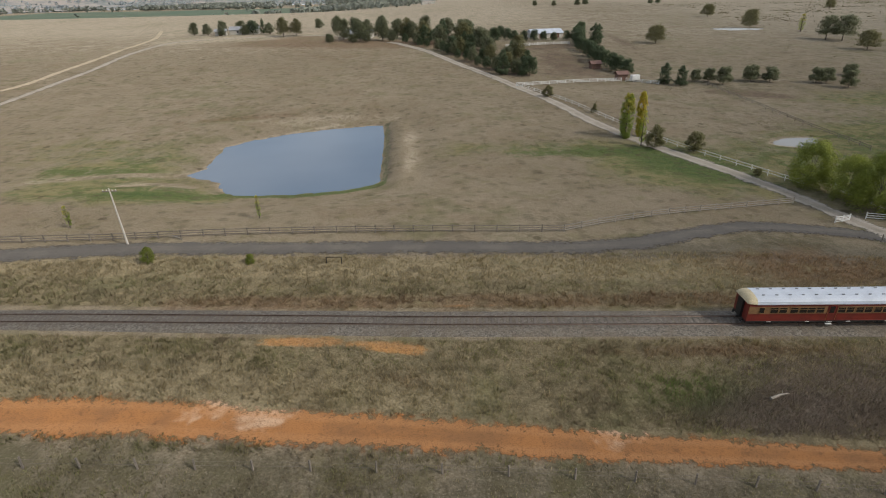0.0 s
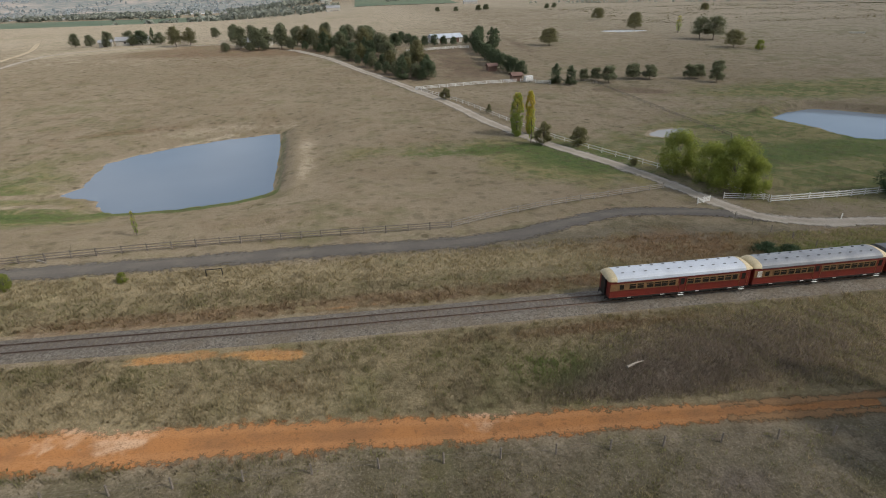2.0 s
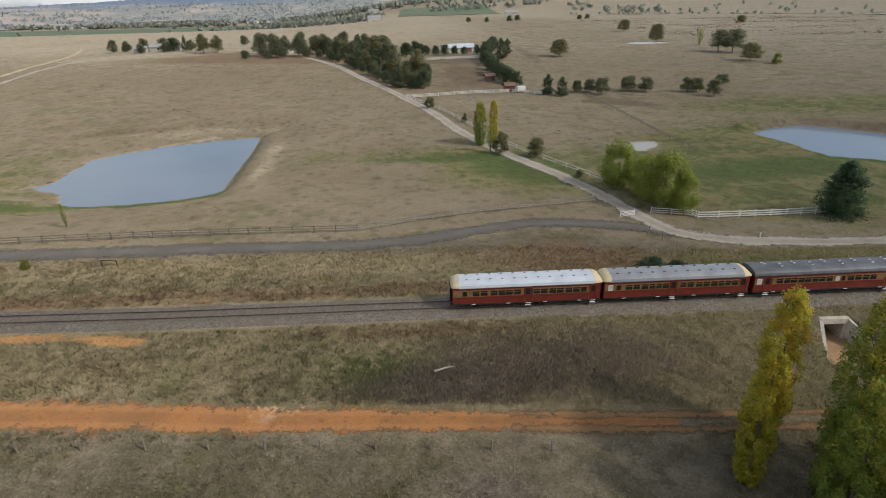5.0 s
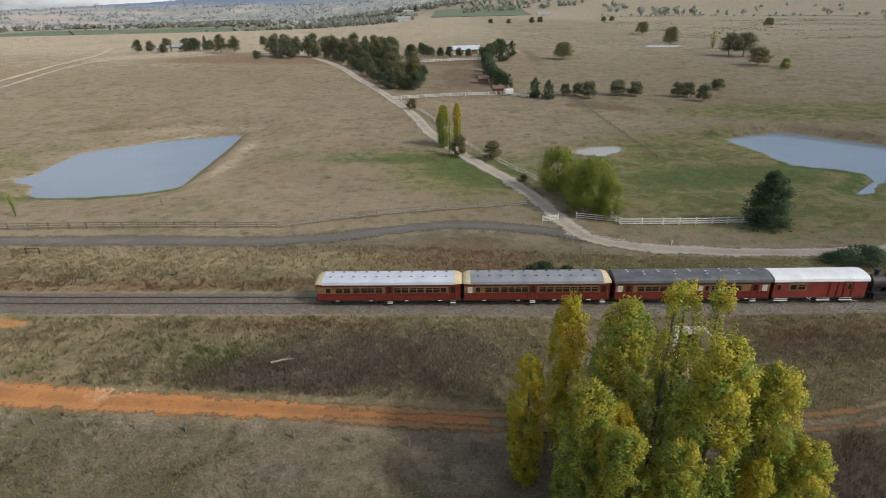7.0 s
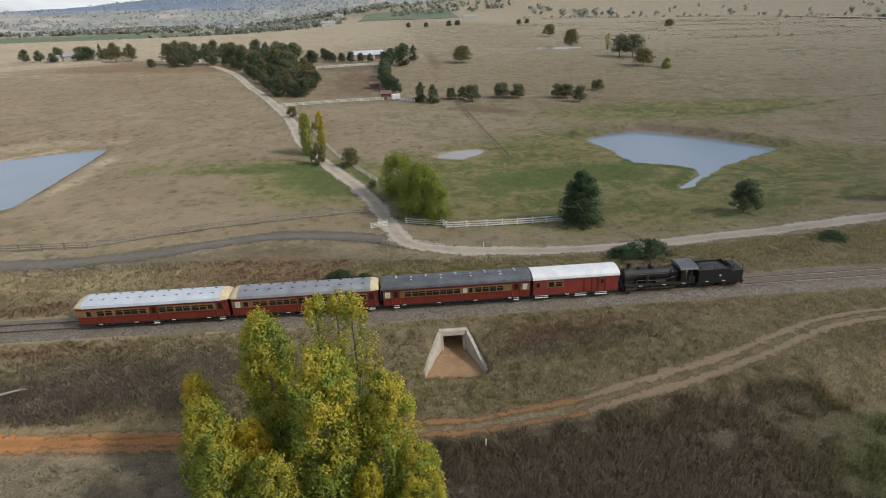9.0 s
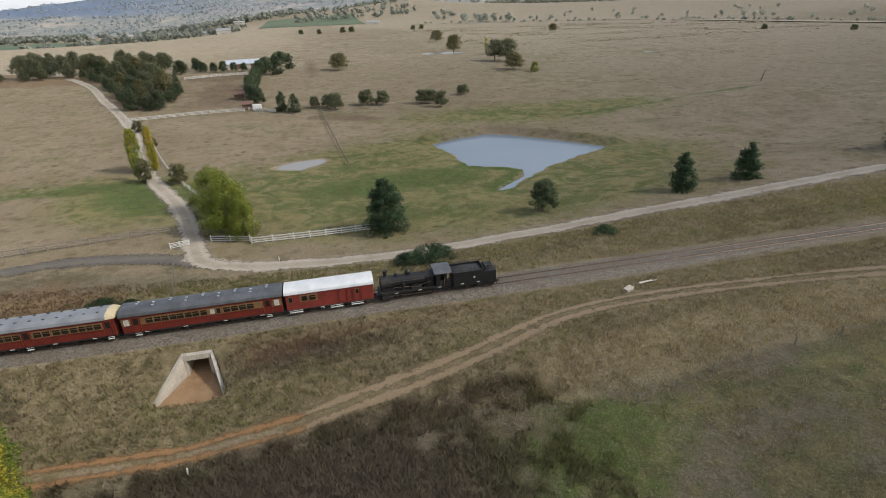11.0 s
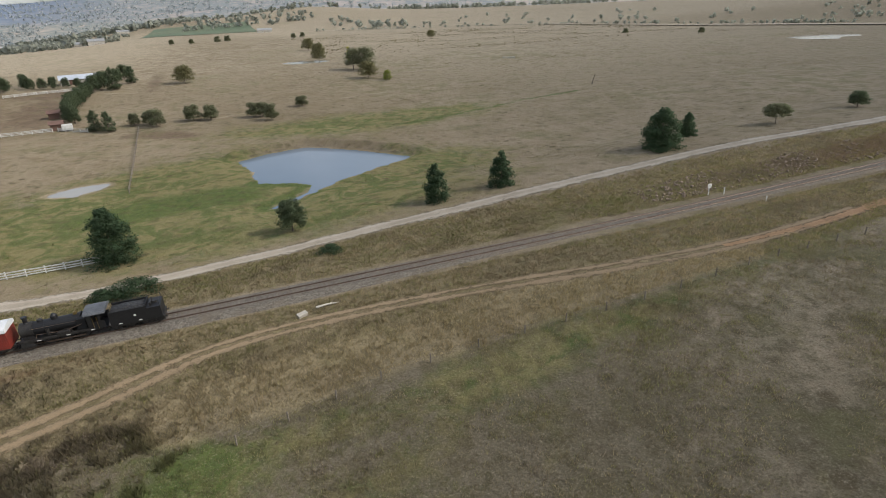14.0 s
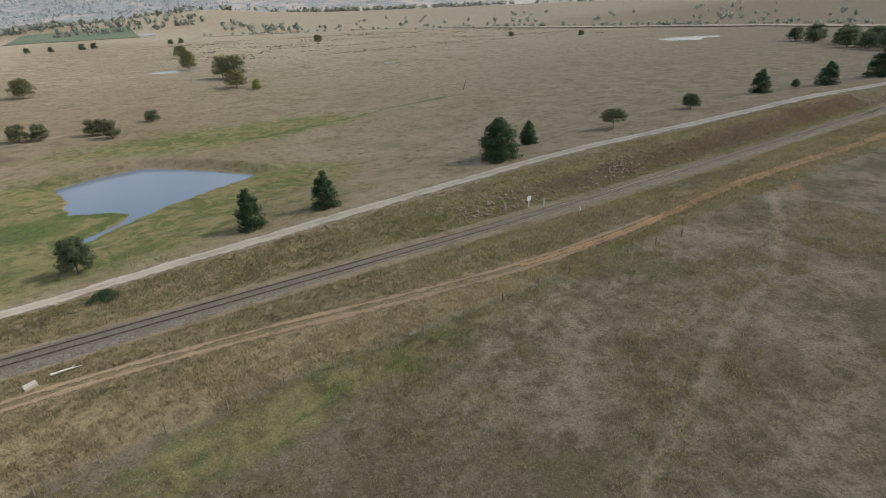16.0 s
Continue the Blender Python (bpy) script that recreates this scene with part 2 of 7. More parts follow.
def track_surf(name, base, alt, ruts, edge, rough=0.9, split=False, dust=None):
    """A road's skin: wheel lines along it, its rim broken up where the grass takes over."""
    m, n, l, p = shader(name)
    where = n.new("ShaderNodeNewGeometry").outputs["Position"]
    a = n.new("ShaderNodeAttribute")
    a.attribute_name = "across"      # -1 to 1
    off = calc(n, l, "ABSOLUTE", a.outputs["Fac"])
    mid, small, fine = grain(n, l, 0.25, 5, 0.6, where), grain(n, l, 1.6, 5, 0.7, where), grain(n, l, 9.0, 3, 0.7, where)
    col = mixed(n, l, step(n, l, mid, 0.38, 0.65), base, alt)
    if dust:
        col = mixed(n, l, step(n, l, calc(n, l, "ADD", grain(n, l, 0.07, 5, 0.7, where), calc(n, l, "MULTIPLY", a.outputs["Fac"], 0.10)), 0.61, 0.70), col, dust)
    rut = step(n, l, calc(n, l, "ABSOLUTE", calc(n, l, "SUBTRACT", off, 0.48)), 0.30, 0.08)
    col = mixed(n, l, calc(n, l, "MULTIPLY", rut, calc(n, l, "MULTIPLY", step(n, l, small, 0.25, 0.6), 0.8)), col, ruts)
    col = mixed(n, l, calc(n, l, "MULTIPLY", step(n, l, fine, 0.46, 0.66), 0.55), col, tuple(c * 0.5 for c in alt))
    col = mixed(n, l, calc(n, l, "MULTIPLY", step(n, l, small, 0.55, 0.68), 0.6), col, tuple(c * 0.6 for c in alt))
    l.new(col, p.inputs["Base Color"])
    p.inputs["Roughness"].default_value = rough
    p.inputs["Diffuse Roughness"].default_value = 1.0
    p.inputs["Specular IOR Level"].default_value = 0.2
    rim = calc(n, l, "ADD", off, calc(n, l, "MULTIPLY_ADD", calc(n, l, "SUBTRACT", small, 0.5), 1.5, calc(n, l, "MULTIPLY", calc(n, l, "SUBTRACT", mid, 0.5), 0.9)))
    if split:     # grass stands between the two wheel lines
        rim = calc(n, l, "ADD", calc(n, l, "ABSOLUTE", calc(n, l, "SUBTRACT", off, 0.55)), calc(n, l, "MULTIPLY_ADD", calc(n, l, "SUBTRACT", small, 0.5), 1.1, calc(n, l, "MULTIPLY", calc(n, l, "SUBTRACT", mid, 0.5), 0.9)))
    l.new(step(n, l, rim, edge + 0.2, edge - 0.2), p.inputs["Alpha"])
    b = n.new("ShaderNodeBump")
    b.inputs["Strength"].default_value, b.inputs["Distance"].default_value = 0.5, 0.06
    l.new(fine, b.inputs["Height"])
    l.new(b.outputs[0], p.inputs["Normal"])
    return m


def water_surf(name, base):
    m, n, l, p = shader(name)
    where = n.new("ShaderNodeNewGeometry").outputs["Position"]
    big = grain(n, l, 0.03, 3, 0.5, where)
    l.new(mixed(n, l, big, base, tuple(c * 0.75 for c in base)), p.inputs["Base Color"])
    p.inputs["Roughness"].default_value = 0.12
    p.inputs["IOR"].default_value = 1.33
    b = n.new("ShaderNodeBump")
    b.inputs["Strength"].default_value, b.inputs["Distance"].default_value = 0.12, 0.05
    l.new(grain(n, l, 1.1, 3, 0.6, where), b.inputs["Height"])
    l.new(b.outputs[0], p.inputs["Normal"])
    return m


M_FIELD = field_surf()
M_BALLAST = stone_surf("ballast_stone", (0.095, 0.083, 0.068), (0.235, 0.210, 0.172), 6.5)
M_ROAD = track_surf("worn_bitumen", (0.118, 0.106, 0.092), (0.155, 0.138, 0.115), (0.100, 0.092, 0.082), 0.74)
M_GRAVEL = track_surf("pale_gravel", (0.36, 0.318, 0.258), (0.29, 0.252, 0.198), (0.44, 0.395, 0.33), 0.72)
M_LANE = track_surf("sandy_lane", (0.44, 0.36, 0.25), (0.36, 0.29, 0.19), (0.50, 0.42, 0.30), 0.7)
M_CLAY = track_surf("orange_clay", (0.375, 0.172, 0.062), (0.27, 0.135, 0.058), (0.43, 0.215, 0.090), 0.66, dust=(0.55, 0.37, 0.235))
M_RUTS = track_surf("orange_clay_ruts", (0.255, 0.150, 0.072), (0.20, 0.130, 0.068), (0.30, 0.17, 0.080), 0.24, split=True)
M_TRACK = track_surf("sandy_clay", (0.36, 0.225, 0.125), (0.27, 0.175, 0.100), (0.43, 0.28, 0.165), 0.50)
M_ROCK = surf("brown_rock", (0.30, 0.235, 0.175), (0.22, 0.165, 0.12), 0.8, 0.95, 0, 0.4, ground=True)
M_WHEEL = track_surf("worn_wheel_track", (0.27, 0.205, 0.130), (0.225, 0.172, 0.108), (0.31, 0.232, 0.145), 0.33, split=True)
M_STRIP = track_surf("bleached_grass_strip", (0.42, 0.36, 0.27), (0.36, 0.30, 0.22), (0.46, 0.40, 0.30), 0.8)
M_WATER = water_surf("pond_water", (0.165, 0.212, 0.268))
M_PUDDLE = water_surf("shallow_water", (0.31, 0.290, 0.25))
M_STEEL = surf("rail_steel", (0.20, 0.15, 0.115), (0.13, 0.09, 0.07), 2, 0.5, 0.6, 0.1)
M_SLEEPER = surf("weathered_sleeper", (0.21, 0.18, 0.15), (0.15, 0.125, 0.10), 2, 0.9, 0, 0.4, vary=0.5)
M_CONCRETE = surf("stained_concrete", (0.56, 0.51, 0.43), (0.40, 0.36, 0.30), 0.9, 0.9, 0, 0.4)
M_SAND = surf("orange_sand", (0.37, 0.235, 0.125), (0.28, 0.17, 0.09), 0.7, 0.95, 0, 0.5, ground=True)
M_POST = surf("weathered_timber", (0.29, 0.25, 0.205), (0.18, 0.15, 0.12), 3, 0.9, 0, 0.4, vary=0.5)
# lighter timber: sunlight put into the fence's colour; the logs are bleached
M_SUNLIT_BLEACHED = surf("bleached_timber", (0.36, 0.32, 0.265), (0.24, 0.21, 0.17), 3, 0.9, 0, 0.4, vary=0.4)
M_WHITE = surf("white_paint", (0.78, 0.77, 0.73), (0.62, 0.61, 0.57), 2, 0.6, 0, 0.1)
M_RED = surf("maroon_paint", (0.175, 0.026, 0.017), (0.12, 0.019, 0.014), 0.8, 0.42, 0, 0.05, speck=0.3)
M_REDV = surf("faded_red_paint", (0.235, 0.037, 0.026), (0.165, 0.028, 0.020), 0.7, 0.5, 0, 0.1, speck=0.3)
M_TAN = surf("varnished_tan_panel", (0.26, 0.150, 0.066), (0.18, 0.10, 0.045), 2, 0.45, 0, 0.05)
M_GLASS, _n, _l, _p = shader("dark_window_glass")
_p.inputs["Base Color"].default_value, _p.inputs["Roughness"].default_value = (0.018, 0.016, 0.014, 1), 0.08
M_FROST = surf("frosted_pane", (0.62, 0.58, 0.50), (0.5, 0.46, 0.4), 3, 0.4)
M_ROOF_PALE = surf("pale_grey_roof_paint", (0.53, 0.57, 0.62), (0.44, 0.475, 0.52), 0.5, 0.55, 0, 0.1, speck=0.3)
M_ROOF_GREY = surf("grey_roof_paint", (0.27, 0.285, 0.30), (0.19, 0.20, 0.215), 0.5, 0.55, 0, 0.1, speck=0.3)
M_ROOF_DARK = surf("sooty_roof_paint", (0.135, 0.142, 0.152), (0.075, 0.08, 0.086), 0.6, 0.55, 0, 0.15)
M_ROOF_WHITE = surf("white_roof_paint", (0.74, 0.75, 0.75), (0.60, 0.62, 0.63), 0.6, 0.5, 0, 0.1, speck=0.3)
M_CREAM = surf("cream_canvas", (0.66, 0.56, 0.36), (0.52, 0.43, 0.26), 1.5, 0.7)
M_BLACK = surf("sooty_black_paint", (0.014, 0.014, 0.015), (0.009, 0.009, 0.010), 1.2, 0.5, 0, 0.1)
M_IRON = surf("greasy_iron", (0.050, 0.046, 0.042), (0.028, 0.026, 0.024), 2, 0.55, 0.3, 0.2)
M_COAL = surf("coal", (0.018, 0.018, 0.018), (0.03, 0.03, 0.03), 4, 0.5, 0, 0.8)
M_BRASS = surf("polished_brass", (0.55, 0.42, 0.18), (0.42, 0.30, 0.12), 3, 0.3, 0.9, 0.05)
M_BARK = surf("grey_bark", (0.20, 0.165, 0.13), (0.12, 0.095, 0.075), 1.5, 0.95, 0, 0.6)
M_IRONROOF = surf("corrugated_roof", (0.46, 0.46, 0.45), (0.36, 0.36, 0.35), 0.4, 0.5, 0.3, 0.1)
M_TILEROOF = surf("faded_red_roof", (0.20, 0.115, 0.09), (0.15, 0.09, 0.07), 0.7, 0.8)
M_BOARD = surf("brown_weatherboard", (0.22, 0.13, 0.09), (0.16, 0.095, 0.07), 0.9, 0.85)
M_WALL = surf("pale_house_wall", (0.60, 0.56, 0.48), (0.48, 0.45, 0.39), 0.7, 0.8)
L_POPLAR = leaf_surf("poplar_leaves", (0.265, 0.355, 0.072), (0.36, 0.425, 0.086), (0.60, 0.52, 0.082), tips=0.34)
L_POPLAR_Y = leaf_surf("yellowing_poplar_leaves", (0.52, 0.50, 0.07), (0.62, 0.53, 0.065), (0.72, 0.51, 0.06), tips=0.2)
L_PINE = leaf_surf("pine_needles", (0.118, 0.158, 0.088), (0.165, 0.205, 0.108), (0.140, 0.170, 0.094))
L_GUM = leaf_surf("gum_leaves", (0.180, 0.204, 0.114), (0.250, 0.262, 0.148), (0.208, 0.208, 0.126))
L_OLIVE = leaf_surf("olive_leaves", (0.190, 0.190, 0.088), (0.265, 0.250, 0.120), (0.225, 0.205, 0.100))
L_WILLOW = leaf_surf("willow_leaves", (0.285, 0.340, 0.062), (0.39, 0.42, 0.085), (0.245, 0.285, 0.066))
L_PINE_DARK = leaf_surf("dark_pine_needles", (0.062, 0.110, 0.058), (0.098, 0.150, 0.074), (0.080, 0.124, 0.064))
# valley foliage with haze put into the colour: paler and greyer
L_VALLEY_HAZED = leaf_surf("distant_foliage", (0.36, 0.385, 0.315), (0.43, 0.44, 0.365), (0.39, 0.405, 0.335))
# foliage of the far range, haze put into its colour: paler and bluer
L_RANGE_HAZED = leaf_surf("blue_grey_foliage", (0.46, 0.495, 0.495), (0.51, 0.54, 0.535), (0.48, 0.515, 0.51))
M_GRASS = grass_surf("dry_grass_blades", (0.4, 0.325, 0.19), (0.3, 0.245, 0.14), (0.27, 0.245, 0.118))
M_GRASS_G = grass_surf("green_grass_blades", (0.215, 0.225, 0.08), (0.3, 0.28, 0.12), (0.25, 0.245, 0.095))
M_MEADOW = grass_surf("meadow_blades", (0.150, 0.195, 0.042), (0.25, 0.25, 0.085), (0.105, 0.155, 0.034))
M_TUSSOCK = grass_surf("tussock_blades", (0.175, 0.162, 0.072), (0.25, 0.215, 0.11), (0.15, 0.135, 0.07))
M_RUSH = grass_surf("dark_rush_blades", (0.125, 0.102, 0.060), (0.19, 0.158, 0.092), (0.145, 0.130, 0.062))
M_HEATH = grass_surf("brown_heath_blades", (0.265, 0.215, 0.162), (0.34, 0.275, 0.205), (0.235, 0.192, 0.142))


# ---- the lie of the land ----
def rail_y(x):
    """The centre line of the railway: its y at x."""
    return np.interp(x, [-400, -40, 0, 40, 75, 125, 160, 190, 230, 300, 420, 900], [60, 52.4, 50.9, 50.2, 49.8, 48.9, 48.0, 47.4, 47.2, 48.5, 55, 110])


def rail_z(x):
    """The height of the sleepers' bed along the railway."""
    return np.interp(x, [-400, -60, -10, 35, 75, 125, 180, 230, 300, 900], [2, 4.4, 4.7, 4.9, 5.2, 6.0, 7.2, 8.4, 10.0, 14])


NEAR_X = (-40, 0, 40, 60, 75, 90, 125, 165, 220, 300)
NEAR_V = (-42, -30, -19, -10.5, -7.2, -3.6, 3.6, 9, 18, 31)
NEAR_Z = (
    (5.4, 3.7, 2.2, 1.6, 1.5, 2.0, 3.8, 7.1, 9.9, 11.5),
    (5.5, 3.9, 2.2, 1.6, 1.6, 2.2, 4.0, 7.4, 10.2, 12.0),
    (5.5, 4.7, 2.9, 2.1, 1.7, 2.7, 4.2, 7.4, 10.4, 12.2),
    (5.5, 4.7, 4.7, 4.0, 2.4, 5.2, 6.0, 7.8, 10.8, 12.8),
    (5.3, 4.8, 4.8, 4.5, 3.4, 5.4, 6.0, 7.7, 10.2, 12.6),
    (4.7, 4.8, 5.0, 5.0, 5.1, 5.4, 6.0, 7.2, 8.3, 10.0),
    (4.7, 4.8, 5.0, 5.0, 5.1, 5.4, 6.0, 7.2, 8.3, 10.0),
    (4.9, 4.9, 4.7, 4.2, 3.6, 4.2, 5.6, 7.6, 9.8, 12.8),
    (5.0, 4.7, 4.5, 3.6, 2.7, 3.1, 4.8, 7.8, 10.2, 12.8),
    (4.6, 4.3, 3.4, 2.8, 2.5, 2.7, 3.9, 6.8, 9.6, 11.4),
)


def ramp(a, b, v):
    """0 below a, 1 above b, smooth between."""
    t = np.clip((v - a) / (b - a), 0, 1)
    return t * t * (3 - 2 * t)


def near_land(x, v):
    rows = np.array([np.interp(x, NEAR_X, r) for r in NEAR_Z])
    v = np.clip(v, NEAR_V[0], NEAR_V[-1])
    k = np.clip(np.searchsorted(NEAR_V, v, side="right") - 1, 0, len(NEAR_V) - 2)
    lo, hi = np.take(NEAR_V, k), np.take(NEAR_V, k + 1)
    s = (v - lo) / (hi - lo)
    col = np.arange(x.size).reshape(x.shape)
    flat = rows.reshape(len(NEAR_V), -1)
    return flat[k, col] * (1 - s) + flat[k + 1, col] * s


def far_land(x, y):
    z = np.interp(y, [60, 92, 130, 170, 200, 300, 380, 520, 600, 800, 1000, 1400, 5000], [2.6, 2.7, 3.1, 4.5, 5.6, 11.6, 14.2, 18.5, 20.0, 18.5, 17, 14, 14])
    z = z + ramp(150, 330, x) * ramp(260, 120, y) * 5.5 * (1 - ramp(330, 900, x)) - ramp(330, 900, x) * ramp(250, 600, y) * 7
    z = z - ramp(20, -90, x) * (0.6 * ramp(60, 100, y) + 2.5 * ramp(220, 560, y)) - ramp(-20, -60, x) * ramp(90, 160, y) * ramp(300, 160, y) * 0.4
    z = z - ramp(60, -500, x) * ramp(520, 1000, y) * 26
    z = z + 16 * np.exp(-(((x - 330) / 230) ** 2 + ((y - 1650) / 300) ** 2)) + 12 * ramp(1000, 1700, y) * ramp(200, 900, x)
    z = z + 24 * ramp(1080, 1750, y) * np.exp(-((x - 150) / 380) ** 2)
    beyond = (x - 471) * 0.75 + (y - 650) * 0.66
    z = z + 26 * ramp(60, 900, beyond) * ramp(150, 420, x) - 2.5 * np.exp(-((beyond - 40) / 22) ** 2) * ramp(150, 420, x)
    return z - 120 * ramp(2350, 3000, np.hypot(x, y))



POND_LEFT = [(-55.5, 115.3), (-53.0, 120), (-55.4, 138.5), (-51, 145), (-43.6, 151), (-31, 157.5), (-16.5, 161.6), (-14.4, 147), (-13.2, 132), (-11.4, 110), (-13, 107.5), (-19.8, 104.4), (-29, 102.4), (-38.6, 101.9), (-42.4, 103.6), (-46.3, 110.6)]
POND_RIGHT = [(120.6, 139.4), (129, 144.5), (139.1, 147.8), (146, 142.5), (152.6, 135.4), (163.8, 120.8), (158, 117.4), (151.6, 113.6), (143.8, 108.8), (135.4, 102.2), (127.6, 94.2), (124.8, 93.4), (125.6, 95.4), (133.8, 103), (135.2, 107.4), (131.6, 111), (124.9, 114.5), (123.6, 120), (123.8, 126.5)]
PUDDLE = [(78.6, 128.4), (80.8, 131.4), (84.8, 133.3), (90.2, 133.2), (91, 130.8), (88.5, 127.2), (84.9, 125.2), (80.8, 126)]
FAR_POND = [(155, 349), (163, 356), (178, 357), (186, 345), (178, 337), (163, 336)]
FAR_POND_RIGHT = [(512, 276), (525, 300), (556, 306), (580, 286), (560, 268), (544, 274), (528, 262)]
PONDS = [
    ("pond", POND_LEFT, 1.24, True, "large farm dam with still blue-grey water in dry pasture"),
    ("pond", POND_RIGHT, 3.06, True, "farm dam with reed-green banks and a narrow arm"),
    ("pond", PUDDLE, 3.05, False, "shallow drying waterhole with pale muddy water"),
    ("pond", FAR_POND, 12.6, False, "pale waterhole beside lone paddock trees"),
    ("pond", FAR_POND_RIGHT, 9.6, False, "pale shallow dam on the far plain"),
]


def outline_gap(x, y, outline):
    """Signed distance to an outline: negative inside."""
    d, inside = np.full(x.shape, 1e9), np.zeros(x.shape, bool)
    for (ax, ay), (bx, by) in zip(outline, outline[1:] + outline[:1]):
        ux, uy = bx - ax, by - ay
        t = np.clip(((x - ax) * ux + (y - ay) * uy) / (ux * ux + uy * uy), 0, 1)
        d = np.minimum(d, np.hypot(x - ax - t * ux, y - ay - t * uy))
        if ay != by:
            inside ^= ((ay > y) != (by > y)) & (x < (bx - ax) * (y - ay) / (by - ay) + ax)
    return np.where(inside, -d, d)


def culvert_floor(y):
    return np.interp(y, [39.6, 41.5, 45.0, 50.0], [1.75, 1.85, 1.95, 2.0])


def land(x, y):
    x, y = np.asarray(x, float), np.asarray(y, float)
    shape = x.shape
    x, y = x.ravel(), y.ravel()
    v = y - rail_y(x)
    side = ramp(31, 62, v)
    z = near_land(x, v) * (1 - side) + far_land(x, y) * side
    for _, outline, level, deep, _ in PONDS:
        o = np.array(outline)
        lo, hi = o.min(0) - 30, o.max(0) + 30
        k = np.flatnonzero((x > lo[0]) & (x < hi[0]) & (y > lo[1]) & (y < hi[1]))
        if len(k):
            d = outline_gap(x[k], y[k], outline)
            w = ramp(0, 22 if deep else 12, d)
            shore = np.where(d < 0, level - np.minimum(1.2, -d * 0.2), level + 0.07 * d)
            z[k] = shore * (1 - w) + z[k] * w
    # dam walls
    for wall, high, wide in (([(-7.5, 106), (-9.4, 130), (-11, 148), (-12.6, 160)], 1.3, 9.0), ([(119.5, 144), (128, 149), (140, 152.4), (148.5, 146.5), (156.5, 138.5), (168, 123)], 1.6, 4.5)):
        d = np.full(x.shape, 1e9)
        for a, b in zip(wall, wall[1:]):
            ux, uy = b[0] - a[0], b[1] - a[1]
            t = np.clip(((x - a[0]) * ux + (y - a[1]) * uy) / (ux * ux + uy * uy), 0, 1)
            d = np.minimum(d, (x - a[0] - t * ux) ** 2 + (y - a[1] - t * uy) ** 2)
        z += high * np.exp(-d / wide)
    # the hollow before the culvert
    t = np.clip((45.4 - y) / 5, 0, 1)
    mid, half = 74.62 - 0.25 * t, 1.42 + 2.0 * t
    cut = ramp(half + 0.2, half - 0.05, np.abs(x - mid)) * ramp(39.0, 40.4, y) * ramp(45.48, 45.28, y)
    z = z * (1 - cut) + np.minimum(z, culvert_floor(y) - 0.12) * cut
    over = (np.abs(x - 74.62) < 2.2) & (y > 45.4) & (y < 47)
    z = np.where(over, np.minimum(z, 4.55 + (y - 45.4) * 0.8), z)
    return z.reshape(shape)


# ---- mesh tools ----
def box(bm, x0, x1, y0, y1, z0, z1, m=None):
    r = bmesh.ops.create_cube(bm, size=1.0, matrix=Matrix.Translation(((x0 + x1) / 2, (y0 + y1) / 2, (z0 + z1) / 2)) @ Matrix.Diagonal((x1 - x0, y1 - y0, z1 - z0, 1)))
    if m is not None:
        bmesh.ops.transform(bm, matrix=m, verts=r["verts"])
    return r["verts"]


def rod(bm, a, b, r0, r1=None, seg=8):
    """A tapered round bar from a to b."""
    a, b = Vector(a), Vector(b)
    d = b - a
    m = Matrix.Translation((a + b) / 2) @ d.to_track_quat("Z", "Y").to_matrix().to_4x4()
    return bmesh.ops.create_cone(bm, cap_ends=True, segments=seg, radius1=r0, radius2=r0 if r1 is None else r1, depth=d.length, matrix=m)["verts"]


def softened(bm, width=0.02):
    bmesh.ops.bevel(bm, geom=bm.edges[:], offset=width, segments=1, affect="EDGES", clamp_overlap=True)
    return bm


def part(name, bm, material, parent, label="", smooth=False):
    """Links a bmesh as one mesh object under a thing or under a part."""
    me = bpy.data.meshes.new(name)
    if smooth:
        for f in bm.faces:
            f.smooth = True
    bm.to_mesh(me)
    bm.free()
    me.materials.append(material)
    ob = new(name, me)
    ob.parent = parent
    return tagged(ob, label)


def again(ob, parent, m):
    """The same mesh once more, at m under parent."""
    o = new(ob.name.split(".")[0], ob.data)
    o.parent, o.matrix_basis = parent, m
    return o


def thing(name, label, category, group="", m=None):
    ob = new(name)
    ob.empty_display_size = 0.5
    if m is not None:
        ob.matrix_basis = m
    return tagged(ob, label, category, group)


def mesh_thing(name, verts, faces, material, smooth=False):
    me = bpy.data.meshes.new(name)
    me.from_pydata(verts, [], faces)
    me.materials.append(material)
    if smooth:
        me.polygons.foreach_set("use_smooth", [True] * len(me.polygons))
    me.update()
    return new(name, me)


def path_points(pts, gap):
    """Points about gap apart along a smooth line through pts (x, y)."""
    p = np.array(pts, float)
    d = np.linalg.norm(np.diff(p, axis=0), axis=1)
    way = np.diff(p, axis=0) / d[:, None]
    m = np.vstack([way[:1], (way[:-1] * d[1:, None] + way[1:] * d[:-1, None]) / (d[1:] + d[:-1])[:, None], way[-1:]])
    out = []
    for i in range(len(d)):
        k = max(1, int(d[i] / gap))
        for t in np.arange(k) / k:
            out.append((2 * t ** 3 - 3 * t * t + 1) * p[i] + (t ** 3 - 2 * t * t + t) * d[i] * m[i] + (3 * t * t - 2 * t ** 3) * p[i + 1] + (t ** 3 - t * t) * d[i] * m[i + 1])
    out.append(p[-1])
    return np.array(out)


